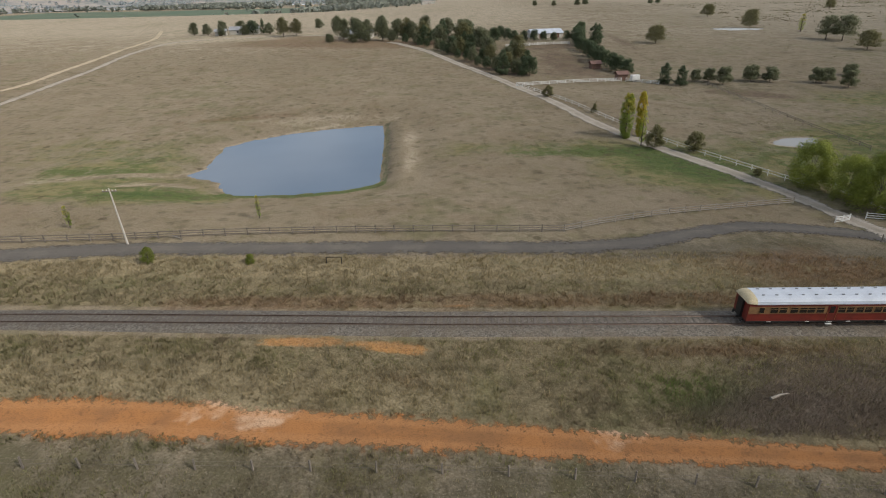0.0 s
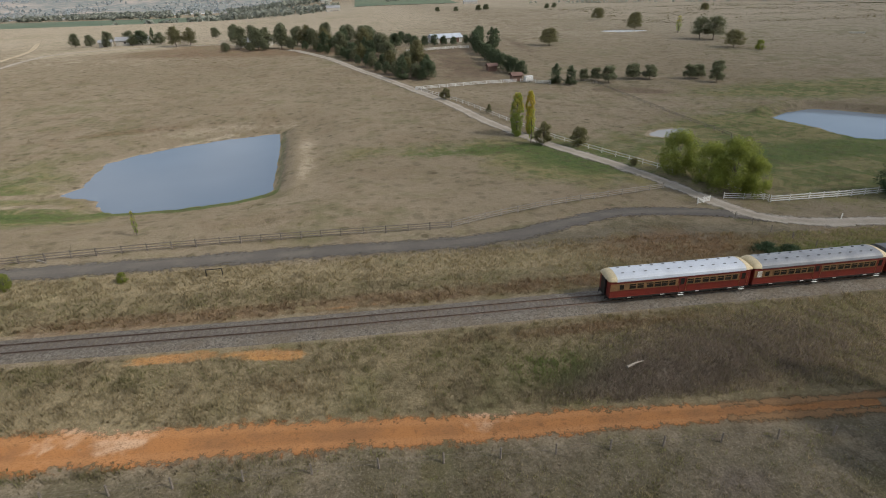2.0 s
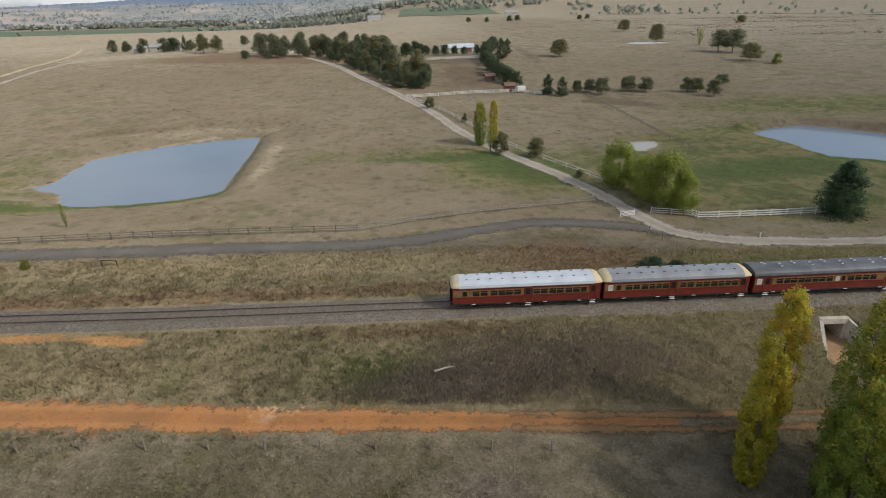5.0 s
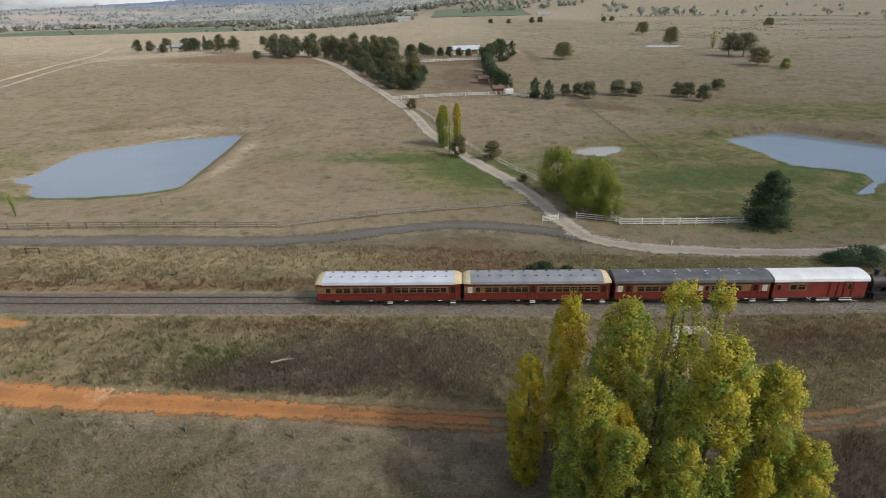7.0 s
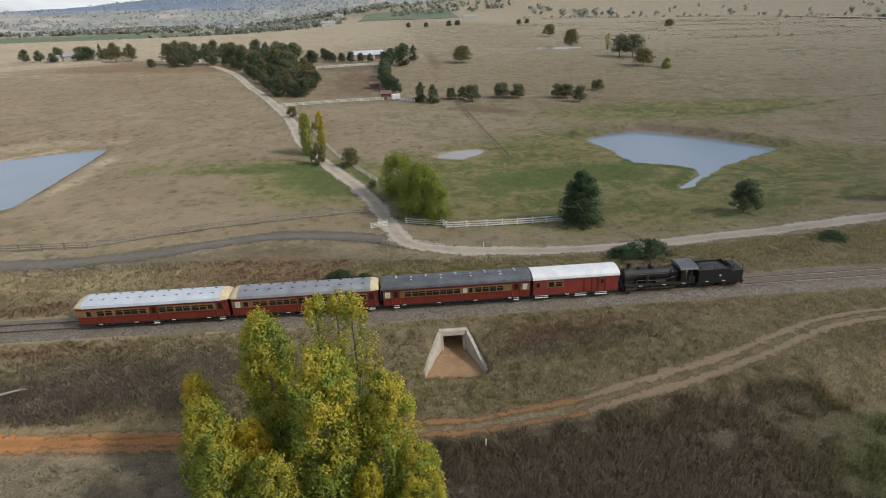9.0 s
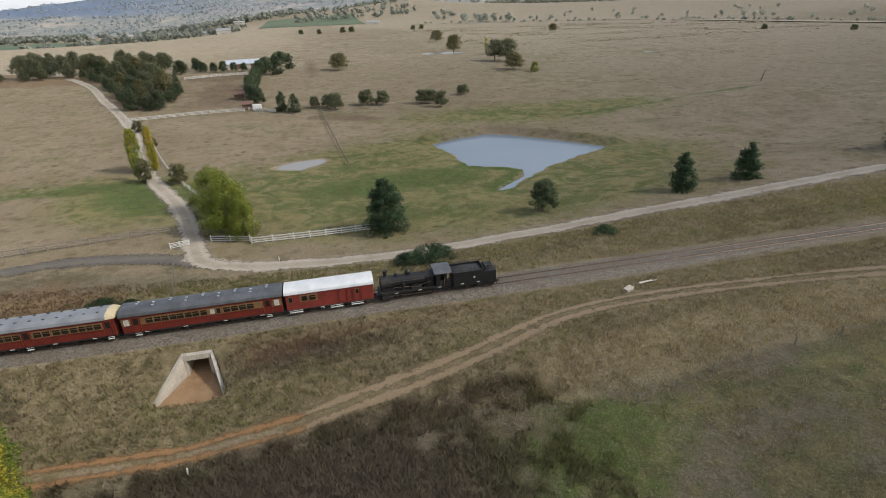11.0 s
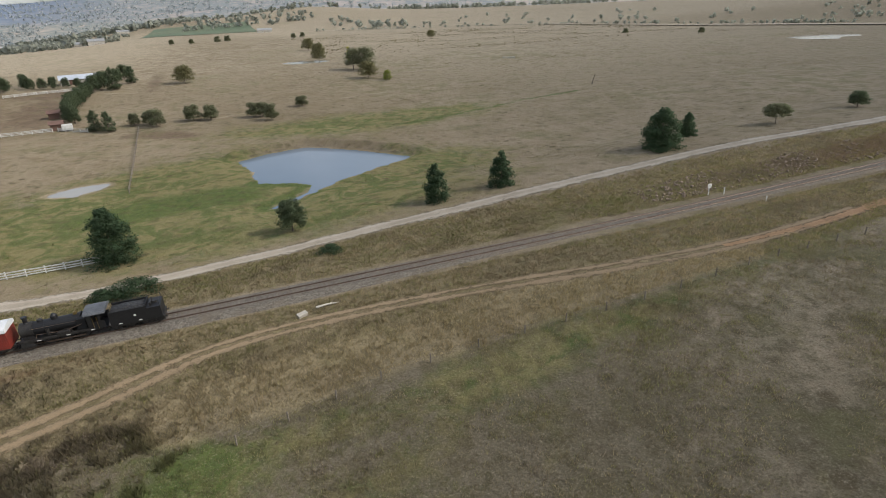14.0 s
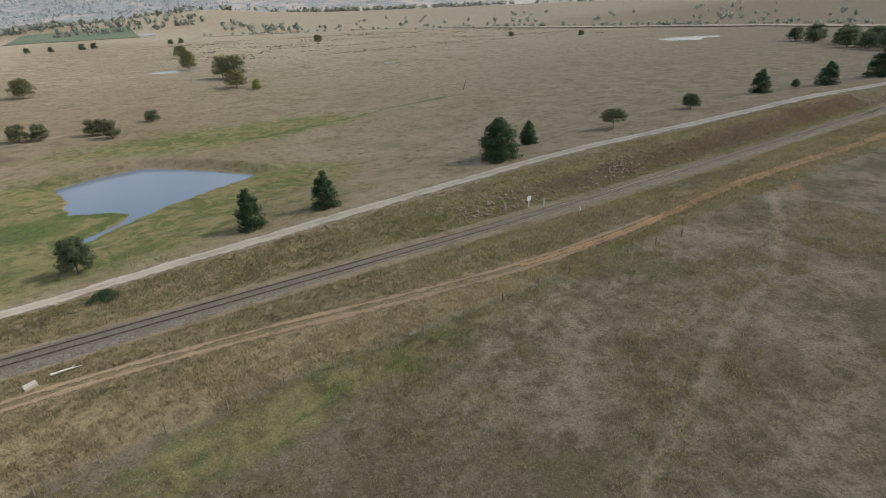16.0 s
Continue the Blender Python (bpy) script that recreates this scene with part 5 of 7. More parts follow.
        for x in (-5.2, -2.4, 0.0, 2.8, 4.8):
            bm = bmesh.new()
            box(bm, x - 0.2, x + 0.2, s * 1.42 - 0.02, s * 1.42 + 0.03, 1.5, 1.58)
            part("white_edge_mark", bm, M_WHITE, c)
    bm = bmesh.new()
    box(bm, -0.4, -0.32, -1.3, 1.3, 1.5, 3.3)
    part("cab_front", bm, M_BLACK, c)
    bm = bmesh.new()
    box(bm, -0.4, 1.4, -1.28, 1.28, 1.42, 1.5)
    part("cab_floor", bm, M_BLACK, c)
    for s in (-1, 1):
        for name, x0, x1, z0, z1 in (("cab_side", -0.31, 1.3, 1.5, 2.35), ("cab_panel", -0.31, 0.1, 2.352, 3.3), ("cab_pillar", 0.75, 0.95, 2.352, 3.3)):
            bm = bmesh.new()
            box(bm, x0, x1, s * 1.3 - 0.03, s * 1.3 + 0.03, z0, z1)
            part(name, bm, M_BLACK, c)
    bm = bmesh.new()
    arch(bm, -0.6, 1.55, 1.42, 3.28, 0.32, seg=8)
    part("cab_roof", bm, M_ROOF_DARK, c, "dark grey sheet-metal cab roof")
    bm = bmesh.new()
    box(bm, 1.75, 7.1, -1.3, 1.3, 1.3, 2.75)
    box(bm, 1.75, 5.6, -1.3, -1.22, 2.7, 3.05)
    box(bm, 1.75, 5.6, 1.22, 1.3, 2.7, 3.05)
    box(bm, 5.52, 5.6, -1.3, 1.3, 2.7, 3.15)
    part("tender_tank", softened(bm, 0.02), M_BLACK, c)
    bm = bmesh.new()
    r = bmesh.ops.create_grid(bm, x_segments=26, y_segments=14, size=0.5)["verts"]
    rng = random.Random(4)
    for v in r:
        x, y = v.co.x, v.co.y
        v.co = (3.65 + x * 3.7, y * 2.4, 2.8 + 0.35 * (1 - (2 * x) ** 2) * (1 - (2 * y) ** 2) + rng.uniform(-0.06, 0.06))
    part("coal_heap", bm, M_COAL, c, "heap of black coal")
    bm = bmesh.new()
    for s in (-1, 1):
        rod(bm, (7.0, s * 1.1, 2.75), (7.0, s * 1.1, 3.35), 0.03, seg=6)
        rod(bm, (5.6, s * 1.2, 3.15), (7.0, s * 1.1, 3.3), 0.025, seg=6)
    rod(bm, (7.0, -1.1, 3.3), (7.0, 1.1, 3.3), 0.025, seg=6)
    rod(bm, (6.4, 0, 2.75), (6.4, 0, 3.0), 0.3, seg=12)
    box(bm, 5.9, 6.1, -0.8, 0.8, 2.75, 3.1)
    part("tender_rail", bm, M_IRON, c)
    for s in (-1, 1):
        bm = bmesh.new()
        rod(bm, (4.35, s * 1.305, 2.2), (4.35, s * 1.325, 2.2), 0.13, seg=14)
        part("round_emblem", bm, M_WHITE, c, "round white emblem plate")
    bm = bmesh.new()
    box(bm, 1.6, 7.2, -1.2, 1.2, 1.15, 1.32)
    box(bm, 7.1, 7.25, -1.25, 1.25, 0.95, 1.4)
    part("tender_frame", bm, M_IRON, c)
    for y in (-0.85, 0.85):
        for x0, x1, x2 in ((7.2, 7.5, 7.46), (-7.25, -7.55, -7.51)):
            bm = bmesh.new()
            rod(bm, (x0, y, 1.1), (x1, y, 1.1), 0.08)
            rod(bm, (x2, y, 1.1), (x1, y, 1.1), 0.19, seg=12)
            part("buffer", bm, M_IRON, c)
    bogie(c, 2.9, 1.5)
    bogie(c, 5.9, 1.5)
    return c


engine = locomotive()
engine.matrix_basis = bed_pose(TRAIN + 69.4, LIFT)


# ---- fences ----
def ground_z(x, y):
    return float(land(np.array([float(x)]), np.array([float(y)]))[0])


def bar_between(bm, a, b, w, h):
    a, b = Vector(a), Vector(b)
    d = b - a
    m = Matrix.Translation((a + b) / 2) @ d.to_track_quat("X", "Z").to_matrix().to_4x4()
    box(bm, -d.length / 2, d.length / 2, -w / 2, w / 2, -h / 2, h / 2, m)


def rail_fence(name, label, pts, gap, high, rails, material, thick, group="", lean=0.03, seed=1, board=0.05, depth=0.11):
    """Posts with rails between them; each a part."""
    rng = random.Random(seed)
    f = thing(name, label, "fence", group)
    p = path_points(pts, gap)
    bm = bmesh.new()
    box(bm, -thick / 2, thick / 2, -thick / 2, thick / 2, -0.3, high)
    first = part("post", softened(bm, 0.01), material, f)
    tops = []
    for i, (x, y) in enumerate(p):
        z = ground_z(x, y)
        m = pose(x, y, z, rng.uniform(-1, 1) * lean * 57, rng.uniform(-1, 1) * lean * 57, rng.uniform(0, 90))
        if i == 0:
            first.matrix_basis = m
        else:
            again(first, f, m)
        tops.append((x, y, z))
    for a, b in zip(tops, tops[1:]):
        for r in rails:
            bm = bmesh.new()
            j = lambda: rng.uniform(-0.03, 0.03)
            bar_between(bm, (a[0], a[1] - thick * 0.55, a[2] + r + j()), (b[0], b[1] - thick * 0.55, b[2] + r + j()), board, depth)
            part("rail", bm, material, f)
    return f


FENCE = [(-95, 71), (-63.5, 72.7), (-47, 73.4), (-31, 75), (-14.5, 75.9), (2.9, 76.2), (19.8, 76.5), (28.7, 81), (38.5, 84.5), (50, 87.6), (62.2, 90.6)]
rail_fence("timber_fence", "old grey timber post and rail fence beside the road", FENCE[:7], 2.9, 1.25, (0.35, 0.7, 1.08), M_POST, 0.16, seed=3)
# the sunlit stretch, its sunlight painted as a lighter timber
rail_fence("timber_fence", "old timber post and rail fence beside the road, coloured lighter as sunlit", FENCE[6:], 2.9, 1.25, (0.35, 0.7, 1.08), M_SUNLIT_BLEACHED, 0.16, seed=4, board=0.06, depth=0.14)
rail_fence("white_fence", "white painted timber rail fence round the paddock", [(77, 80.8), (84, 80.4), (92, 80.1), (99.4, 79.8)], 2.4, 1.3, (0.3, 0.68, 1.1), M_WHITE, 0.16, "white fences", 0.0, board=0.07, depth=0.17)
rail_fence("white_fence", "white painted timber rail fence round the paddock", [(76.9, 81.2), (75.2, 90), (73.7, 97.7)], 2.4, 1.25, (0.3, 0.65, 1.05), M_WHITE, 0.14, "white fences", 0.0)
rail_fence("white_fence", "short white rail fence beside the driveway gate", [(70.1, 83.8), (76.6, 82)], 2.3, 1.2, (0.3, 0.65, 1.05), M_WHITE, 0.14, "white fences", 0.0)
rail_fence("white_gate", "low white timber gate panel at the driveway", [(64.0, 82.0), (65.4, 82.4), (66.8, 82.9)], 1.4, 1.2, (0.25, 0.5, 0.75, 1.0), M_WHITE, 0.14, "white fences", 0.0)
rail_fence("white_fence", "white painted rail fence along the driveway", [(69, 99.5), (62.6, 112.4), (55.8, 127), (48.2, 146.8), (38.7, 175), (26.4, 200.6)], 3.4, 1.2, (0.5, 1.05), M_WHITE, 0.13, "white fences", 0.0)
rail_fence("white_fence", "white painted rail fence of the stable yard", [(26, 199.6), (38, 202), (50, 204), (64.4, 205)], 2.8, 1.3, (0.4, 0.8, 1.2), M_WHITE, 0.16, "white fences", 0.0, board=0.07, depth=0.16)
rail_fence("white_fence", "white painted rail fence of the stable yard", [(66, 205), (75.8, 199)], 2.8, 1.3, (0.4, 0.8, 1.2), M_WHITE, 0.16, "white fences", 0.0, board=0.07, depth=0.16)
rail_fence("white_fence", "white painted rail fence behind the stables", [(30, 284), (46, 288), (62, 290)], 3.5, 1.4, (0.4, 0.8, 1.2), M_WHITE, 0.18, "white fences", 0.0, board=0.07, depth=0.18)
rail_fence("timber_fence", "weathered timber fence between two paddocks", [(91.5, 196), (94, 158), (96.5, 121.4)], 3.2, 1.2, (0.6, 1.05), M_POST, 0.14, seed=8)
rail_fence("wire_fence", "sagging wire fence with rough split posts", [(-60, 31.2), (-30, 31), (-8, 31), (12, 30.8), (30, 30.4), (45, 29.8), (56, 29.4)], 4.2, 1.1, (0.55, 0.95), M_POST, 0.13, seed=5, board=0.012, depth=0.012)
rail_fence("wire_fence", "thin wire fence beside the wheel track", [(116, 26.5), (130, 29), (146, 28.6), (165.8, 27.3), (176.6, 27.6), (200, 26)], 4.6, 1.1, (0.55, 0.95), M_POST, 0.12, seed=6, board=0.012, depth=0.012)
rail_fence("wire_fence", "thin wire fence from the driveway to the railway", [(66, 74.5), (67.5, 68), (69, 61), (71, 56)], 3.0, 1.1, (0.55, 0.95), M_POST, 0.12, seed=7, board=0.012, depth=0.012)


# ---- roadside things ----
def power_pole(x, y, high, lean):
    t = thing("power_pole", "grey timber power pole with a cross arm and insulators", "power pole", m=pose(x, y, ground_z(x, y), 0, lean))
    bm = bmesh.new()
    rod(bm, (0, 0, -0.5), (0, 0, high), 0.15, 0.10, 10)
    part("pole", bm, M_WALL, t)
    bm = bmesh.new()
    box(bm, -1.0, 1.0, -0.06, 0.06, high - 0.5, high - 0.36)
    part("cross_arm", bm, M_POST, t)
    for k in (-0.9, -0.4, 0.4, 0.9):
        bm = bmesh.new()
        rod(bm, (k, 0, high - 0.36), (k, 0, high - 0.16), 0.05, 0.03, 8)
        part("insulator", bm, M_WHITE, t)


power_pole(-44, 71.8, 8.6, -2.5)


def frame_rack(x, y):
    t = thing("pipe_frame", "low dark pipe frame standing at the roadside", "pipe frame", m=pose(x, y, ground_z(x, y)))
    bm = bmesh.new()
    for a, b in (((-1.0, 0, -0.2), (-1.0, 0, 1.0)), ((1.0, 0, -0.2), (1.0, 0, 1.0)), ((-1.0, 0, 1.0), (1.0, 0, 1.0))):
        rod(bm, a, b, 0.06)
    part("pipe", bm, M_IRON, t)


frame_rack(-12.8, 65.3)


def post_sign(x, y, high, board, name="track_sign"):
    t = thing(name, "small white trackside sign on a post", "sign", m=pose(x, y, ground_z(x, y)))
    bm = bmesh.new()
    box(bm, -0.06, 0.06, -0.06, 0.06, -0.2, high)
    part("post", bm, M_WHITE, t)
    if board:
        bm = bmesh.new()
        box(bm, -0.4, 0.4, -0.1, -0.065, high - 0.7, high)
        part("sign_board", softened(bm, 0.01), M_WHITE, t)


post_sign(193.6, 50.6, 2.0, True)
post_sign(196.0, 49.6, 1.3, False, "marker_post")
post_sign(198.0, 43.2, 1.0, False, "marker_post")
post_sign(76.0, 30.2, 0.9, False, "marker_post")
post_sign(82.0, 71.0, 1.0, False, "marker_post")


def slab(x, y, size, turn, name, label, mat, z=0.2):
    t = thing(name, label, "debris", m=pose(x, y, ground_z(x, y), 4, -5, turn))
    bm = bmesh.new()
    box(bm, -size / 2, size / 2, -size * 0.3, size * 0.3, -0.05, z)
    part("block", softened(bm, 0.04), mat, t)
    return t


slab(124.4, 42.8, 1.2, 20, "concrete_block", "pale concrete block lying beside the railway", M_CONCRETE, 0.4)


def fallen_log(x, y, length, turn, mat, name="fallen_log", label="pale bleached log lying in the grass"):
    t = thing(name, label, "log", m=pose(x, y, ground_z(x, y) + 0.25, 0, 3, turn))
    bm = bmesh.new()
    rod(bm, (-length / 2, 0, 0), (0.1, 0.06, 0.03), 0.13, 0.1, 9)
    rod(bm, (0, 0.06, 0.03), (length / 2, -0.03, 0), 0.1, 0.05, 9)
    part("trunk", bm, mat, t)
    bm = bmesh.new()
    rod(bm, (0.3, 0.05, 0.02), (0.8, 0.4, 0.12), 0.05, 0.02, 6)
    part("branch", bm, mat, t)


fallen_log(31.6, 39.1, 2.2, 22, M_SUNLIT_BLEACHED)
fallen_log(127.5, 43.6, 2.8, 8, M_WALL)
fallen_log(-37.4, 73.5, 2.0, -30, M_SUNLIT_BLEACHED)


def dead_tree(x, y, high):
    t = thing("dead_tree", "leaning dead grey trunk on the open plain", "tree", m=pose(x, y, ground_z(x, y), 0, 24, 20))
    bm = bmesh.new()
    rod(bm, (0, 0, -0.4), (0.1, 0.05, high * 0.6), 0.26, 0.18, 8)
    rod(bm, (0.1, 0.05, high * 0.58), (0.35, 0.1, high), 0.18, 0.07, 8)
    part("trunk", bm, M_BARK, t)
    for k, z, d in ((1, 0.55, 0.9), (-1, 0.72, 0.7)):
        bm = bmesh.new()
        rod(bm, (0.1, 0.05, high * z), (0.1 + k * d, 0.2 * k, high * z + 0.7), 0.08, 0.03, 6)
        part("branch", bm, M_BARK, t)


dead_tree(266.5, 185, 4.4)


def water_trough(x, y, turn):
    """An open concrete trough: four walls and a floor."""
    t = thing("water_trough", "long pale concrete water trough on the plain", "trough", m=pose(x, y, ground_z(x, y), 0, 0, turn))
    for x0, x1, y0, y1 in ((-3.6, 3.6, -0.7, -0.55), (-3.6, 3.6, 0.55, 0.7), (-3.6, -3.45, -0.55, 0.55), (3.45, 3.6, -0.55, 0.55)):
        bm = bmesh.new()
        box(bm, x0, x1, y0, y1, -0.3, 0.75)
        part("trough_wall", softened(bm, 0.03), M_WALL, t)
    bm = bmesh.new()
    box(bm, -3.45, 3.45, -0.55, 0.55, -0.3, 0.2)
    part("trough_floor", bm, M_WALL, t)


water_trough(282, 289.5, -28)


# ---- trees ----
def leaf_cards(pts, size, rng, up=0.0, out=None):
    """Small leaf sprays, one quad each, at pts; their upper sides face out."""
    n = len(pts)
    P = np.array(pts)
    rs = np.random.RandomState(rng)
    a = rs.normal(size=(n, 3))
    a[:, 2] = a[:, 2] * 0.6 + up
    a /= np.linalg.norm(a, axis=1)[:, None]
    b = np.cross(a, rs.normal(size=(n, 3)))
    b /= np.linalg.norm(b, axis=1)[:, None]
    s = (size * rs.uniform(0.6, 1.35, n))[:, None]
    q = np.stack([P - a * s * 0.5, P + b * s * 0.32 + a * s * 0.05, P + a * s * 0.55, P - b * s * 0.32 + a * s * 0.05], 1).reshape(-1, 3)
    f = np.arange(n * 4).reshape(n, 4)
    if out is not None:
        back = (np.cross(b, a) * out).sum(1) < 0
        f[back] = f[back][:, ::-1]
    return q, f


def shade_outwards(me, out, corners, rs, jitter):
    """Shading normals that follow the crown or the sward, not each spray."""
    nrm = out / np.maximum(1e-6, np.linalg.norm(out, axis=1))[:, None] + rs.normal(size=out.shape) * jitter
    nrm /= np.linalg.norm(nrm, axis=1)[:, None]
    me.polygons.foreach_set("use_smooth", [True] * len(me.polygons))
    me.normals_split_custom_set(np.repeat(nrm, corners, axis=0).tolist())


def crown_points(kind, n, rs, clumps=26):
    """Points of a unit crown (half-width 1, from 0, its foot, to 1, its top), gathered in clumps, and the way each faces."""
    cs = []
    for i in range(clumps):
        a = rs.uniform(0, 2 * math.pi)
        if kind == "poplar":
            t = rs.uniform(0.0, 0.95)
            r = min(1.0, 0.66 + 1.0 * t) * (1 if t < 0.55 else math.sqrt(max(0.02, 1 - ((t - 0.55) / 0.42) ** 2))) * rs.uniform(0.0, 1.0) ** 0.45 * 0.92
            w, h = rs.uniform(0.15, 0.28), rs.uniform(0.034, 0.062)
        elif kind == "pine":
            t = rs.uniform(0.0, 1.0) ** 1.15
            r = max(0.05, 1.0 - t ** 2.6) ** 0.65 * rs.uniform(0.25, 0.88)
            w, h = 0.18 + 0.16 * (1 - t) * rs.uniform(0.6, 1.4), rs.uniform(0.06, 0.11)
            t *= 0.94
        elif kind == "willow":
            t = rs.uniform(0.05, 1.0)
            r = math.sqrt(max(0.03, 1 - (t * 1.05 - 0.35) ** 2 / 0.5)) * rs.uniform(0.4, 0.95)
            w, h = rs.uniform(0.2, 0.3), rs.uniform(0.11, 0.2)
            t *= 0.9
        else:
            t = 0.08 + 0.80 * rs.uniform(0, 1)
            r = math.sqrt(max(0.02, 1 - max(0.0, (t - 0.22) / 0.70) ** 2)) * min(1.0, 0.7 + 1.6 * t) * rs.uniform(0.0, 1.0) ** 0.5 * 0.84
            w, h = rs.uniform(0.20, 0.34), rs.uniform(0.10, 0.17)
        cs.append((r * math.cos(a), r * math.sin(a), t, w, h))
    per = max(3, n // len(cs))
    pts, ways = [], []
    for cx, cy, cz, w, h in cs:
        d = rs.normal(size=(per, 3))
        d /= np.linalg.norm(d, axis=1)[:, None]
        d[:, 2] = d[:, 2] * 0.9 + 0.12
        pts.append(d * (w, w, h) * rs.uniform(0.25, 1.05, (per, 1)) ** 0.6 + (cx, cy, cz))
        ways.append(d + 0.7 * np.array((cx, cy, 0.8 * (cz - 0.35))))
    return np.concatenate(pts), cs, np.concatenate(ways)


def tree_kind(name, label, kind, high, half, foot, n, size, leaves, seed, clumps=26, group="", sparse=1.0, category="tree", bark=None):
    """One tree: trunk with limbs, and a crown of many leaf sprays. foot: height of the crown's foot."""
    rs = np.random.RandomState(seed)
    t = thing(name, label, category, group)
    pts, cs, out = crown_points(kind, int(n * sparse), rs, clumps)
    pts = pts * (half, half, high - foot) + (0, 0, foot)
    pts[:, 2] = np.maximum(pts[:, 2], 0.1)
    bm = bmesh.new()
    rt = max(0.06, high * (0.009 if kind == "poplar" else 0.017))
    bend = rs.uniform(-0.02, 0.02, 2) * high
    top = (bend[0], bend[1], high * (0.92 if kind in ("poplar", "pine") else foot / high + 0.35 * (1 - foot / high)))
    rod(bm, (0, 0, -0.3), (bend[0] * 0.4, bend[1] * 0.4, top[2] * 0.45), rt * 1.25, rt * 0.85, 8)
    rod(bm, (bend[0] * 0.4, bend[1] * 0.4, top[2] * 0.44), top, rt * 0.85, rt * 0.3, 8)
    for cx, cy, cz, _, _ in cs[:14]:
        e = Vector((cx * half * 0.85, cy * half * 0.85, foot + cz * (high - foot)))
        z0 = max(foot * 0.6, e.z - (2.2 if kind == "poplar" else 0.45) * abs(e.xy.length) - 0.3)
        z0 = min(z0, top[2] * 0.9)
        rod(bm, (bend[0] * 0.4 * z0 / high, bend[1] * 0.4 * z0 / high, z0), e, rt * 0.35, rt * 0.1, 5)
    part("trunk", bm, bark or M_BARK, t)
    q, f = leaf_cards(pts, size, seed + 5, 0.5 if kind == "poplar" else 0.0, out)
    me = bpy.data.meshes.new("crown")
    me.from_pydata(q.tolist(), [], f.tolist())
    me.materials.append(leaves)
    shade_outwards(me, out, 4, rs, 0.2)
    c = new("crown", me)
    c.parent = t
    return t


def plant(t, x, y, s=1.0, turn=0.0, wide=1.0, first=False, label="", sink=0.0):
    m = pose(x, y, ground_z(x, y) - sink, 0, 0, turn) @ Matrix.Diagonal((s * wide, s * wide, s, 1))
    if first:
        t.matrix_basis = m
        o = t
    else:
        o = copy_thing(t, m)
    return tagged(o, label)


# the clump of tall poplars by the clay track
POP = "poplar clump by the clay track"
green_label = "tall slender poplar with green and yellow autumn leaves"
pa = tree_kind("poplar", green_label, "poplar", 18.0, 2.3, 0.3, 36000, 0.172, L_POPLAR, 11, 300, POP)
pb = tree_kind("poplar", green_label, "poplar", 18.0, 2.5, 0.3, 40000, 0.172, L_POPLAR, 12, 320, POP)
py = tree_kind("poplar", "tall slender poplar turned mostly yellow in autumn", "poplar", 17.0, 1.9, 0.3, 29000, 0.172, L_POPLAR_Y, 13, 260, POP)
ps = tree_kind("poplar", "thin half-bare poplar with sparse yellow-green leaves", "poplar", 18.5, 1.6, 2.5, 8000, 0.165, L_POPLAR, 14, 150, POP)
plant(pa, 60.2, 24.8, 1.02, 10, 0.95, first=True)
plant(pb, 64.6, 20.4, 1.02, 40, 0.98, first=True)
plant(py, 58.1, 30.9, 0.87, 0, first=True)
plant(ps, 63.7, 25.8, 1.02, 0, first=True)
plant(ps, 66.2, 25.2, 1.02, 130, 1.0)
plant(ps, 65.0, 27.0, 0.97, 60, 1.0)
plant(py, 54.4, 26.5, 0.84, 70, 1.05)
plant(pa, 57.2, 20.6, 0.82, 90, 1.12)
plant(py, 59.4, 21.2, 0.88, 160, 0.95)
plant(pb, 68.2, 20.6, 0.88, 150, 0.96)
plant(pb, 70.0, 19.0, 0.66, 20, 1.05)
plant(pa, 58.8, 18.0, 0.76, 250, 1.15)
plant(pb, 61.6, 17.2, 0.74, 200, 1.0)
plant(py, 66.9, 18.4, 0.76, 300, 0.95)

# pines and round trees along the gravel road
p1 = tree_kind("pine_tree", "dark green bushy pine tree in the paddock", "pine", 9.4, 3.9, 0.2, 16000, 0.26, L_PINE_DARK, 21, 170, "paddock pines")
p2 = tree_kind("pine_tree", "dark green bushy pine tree in the paddock", "pine", 6.6, 2.4, 0.1, 10000, 0.22, L_PINE_DARK, 22, 130, "paddock pines")
plant(p1, 99.5, 78.2, 1.0, 0, first=True)
plant(p2, 153, 73.6, 1.05, 0, first=True)
plant(p2, 166.2, 73.4, 0.97, 120, 1.05)
g1 = tree_kind("round_tree", "dark rounded paddock tree with a short trunk", "round", 5.9, 2.8, 0.9, 12000, 0.22, L_PINE, 23, 90, "paddock trees")
g2 = tree_kind("round_tree", "big dark rounded paddock tree with a short trunk", "pine", 8.6, 4.6, 0.0, 18000, 0.30, L_PINE_DARK, 24, 170, "paddock trees")
g3 = tree_kind("flat_tree", "olive flat-crowned paddock tree on a bare stem", "round", 4.9, 3.7, 1.9, 8000, 0.26, L_GUM, 25, 70, "paddock trees")
plant(g1, 127.3, 76, 1.0, 0, first=True)
plant(g2, 206, 76, 1.0, 0, first=True)
plant(g2, 218.3, 81.5, 0.62, 80, 0.75)
plant(g3, 242.1, 78.2, 1.0, 0, first=True)
plant(g1, 274, 80.5, 0.72, 70, 1.35)
plant(p2, 307.5, 81.5, 1.0, 40, 1.25)
plant(g1, 319.8, 78, 0.5, 0)
plant(p2, 330, 74, 1.0, 200, 1.4)
plant(p2, 353, 69.5, 1.25, 90, 1.5)

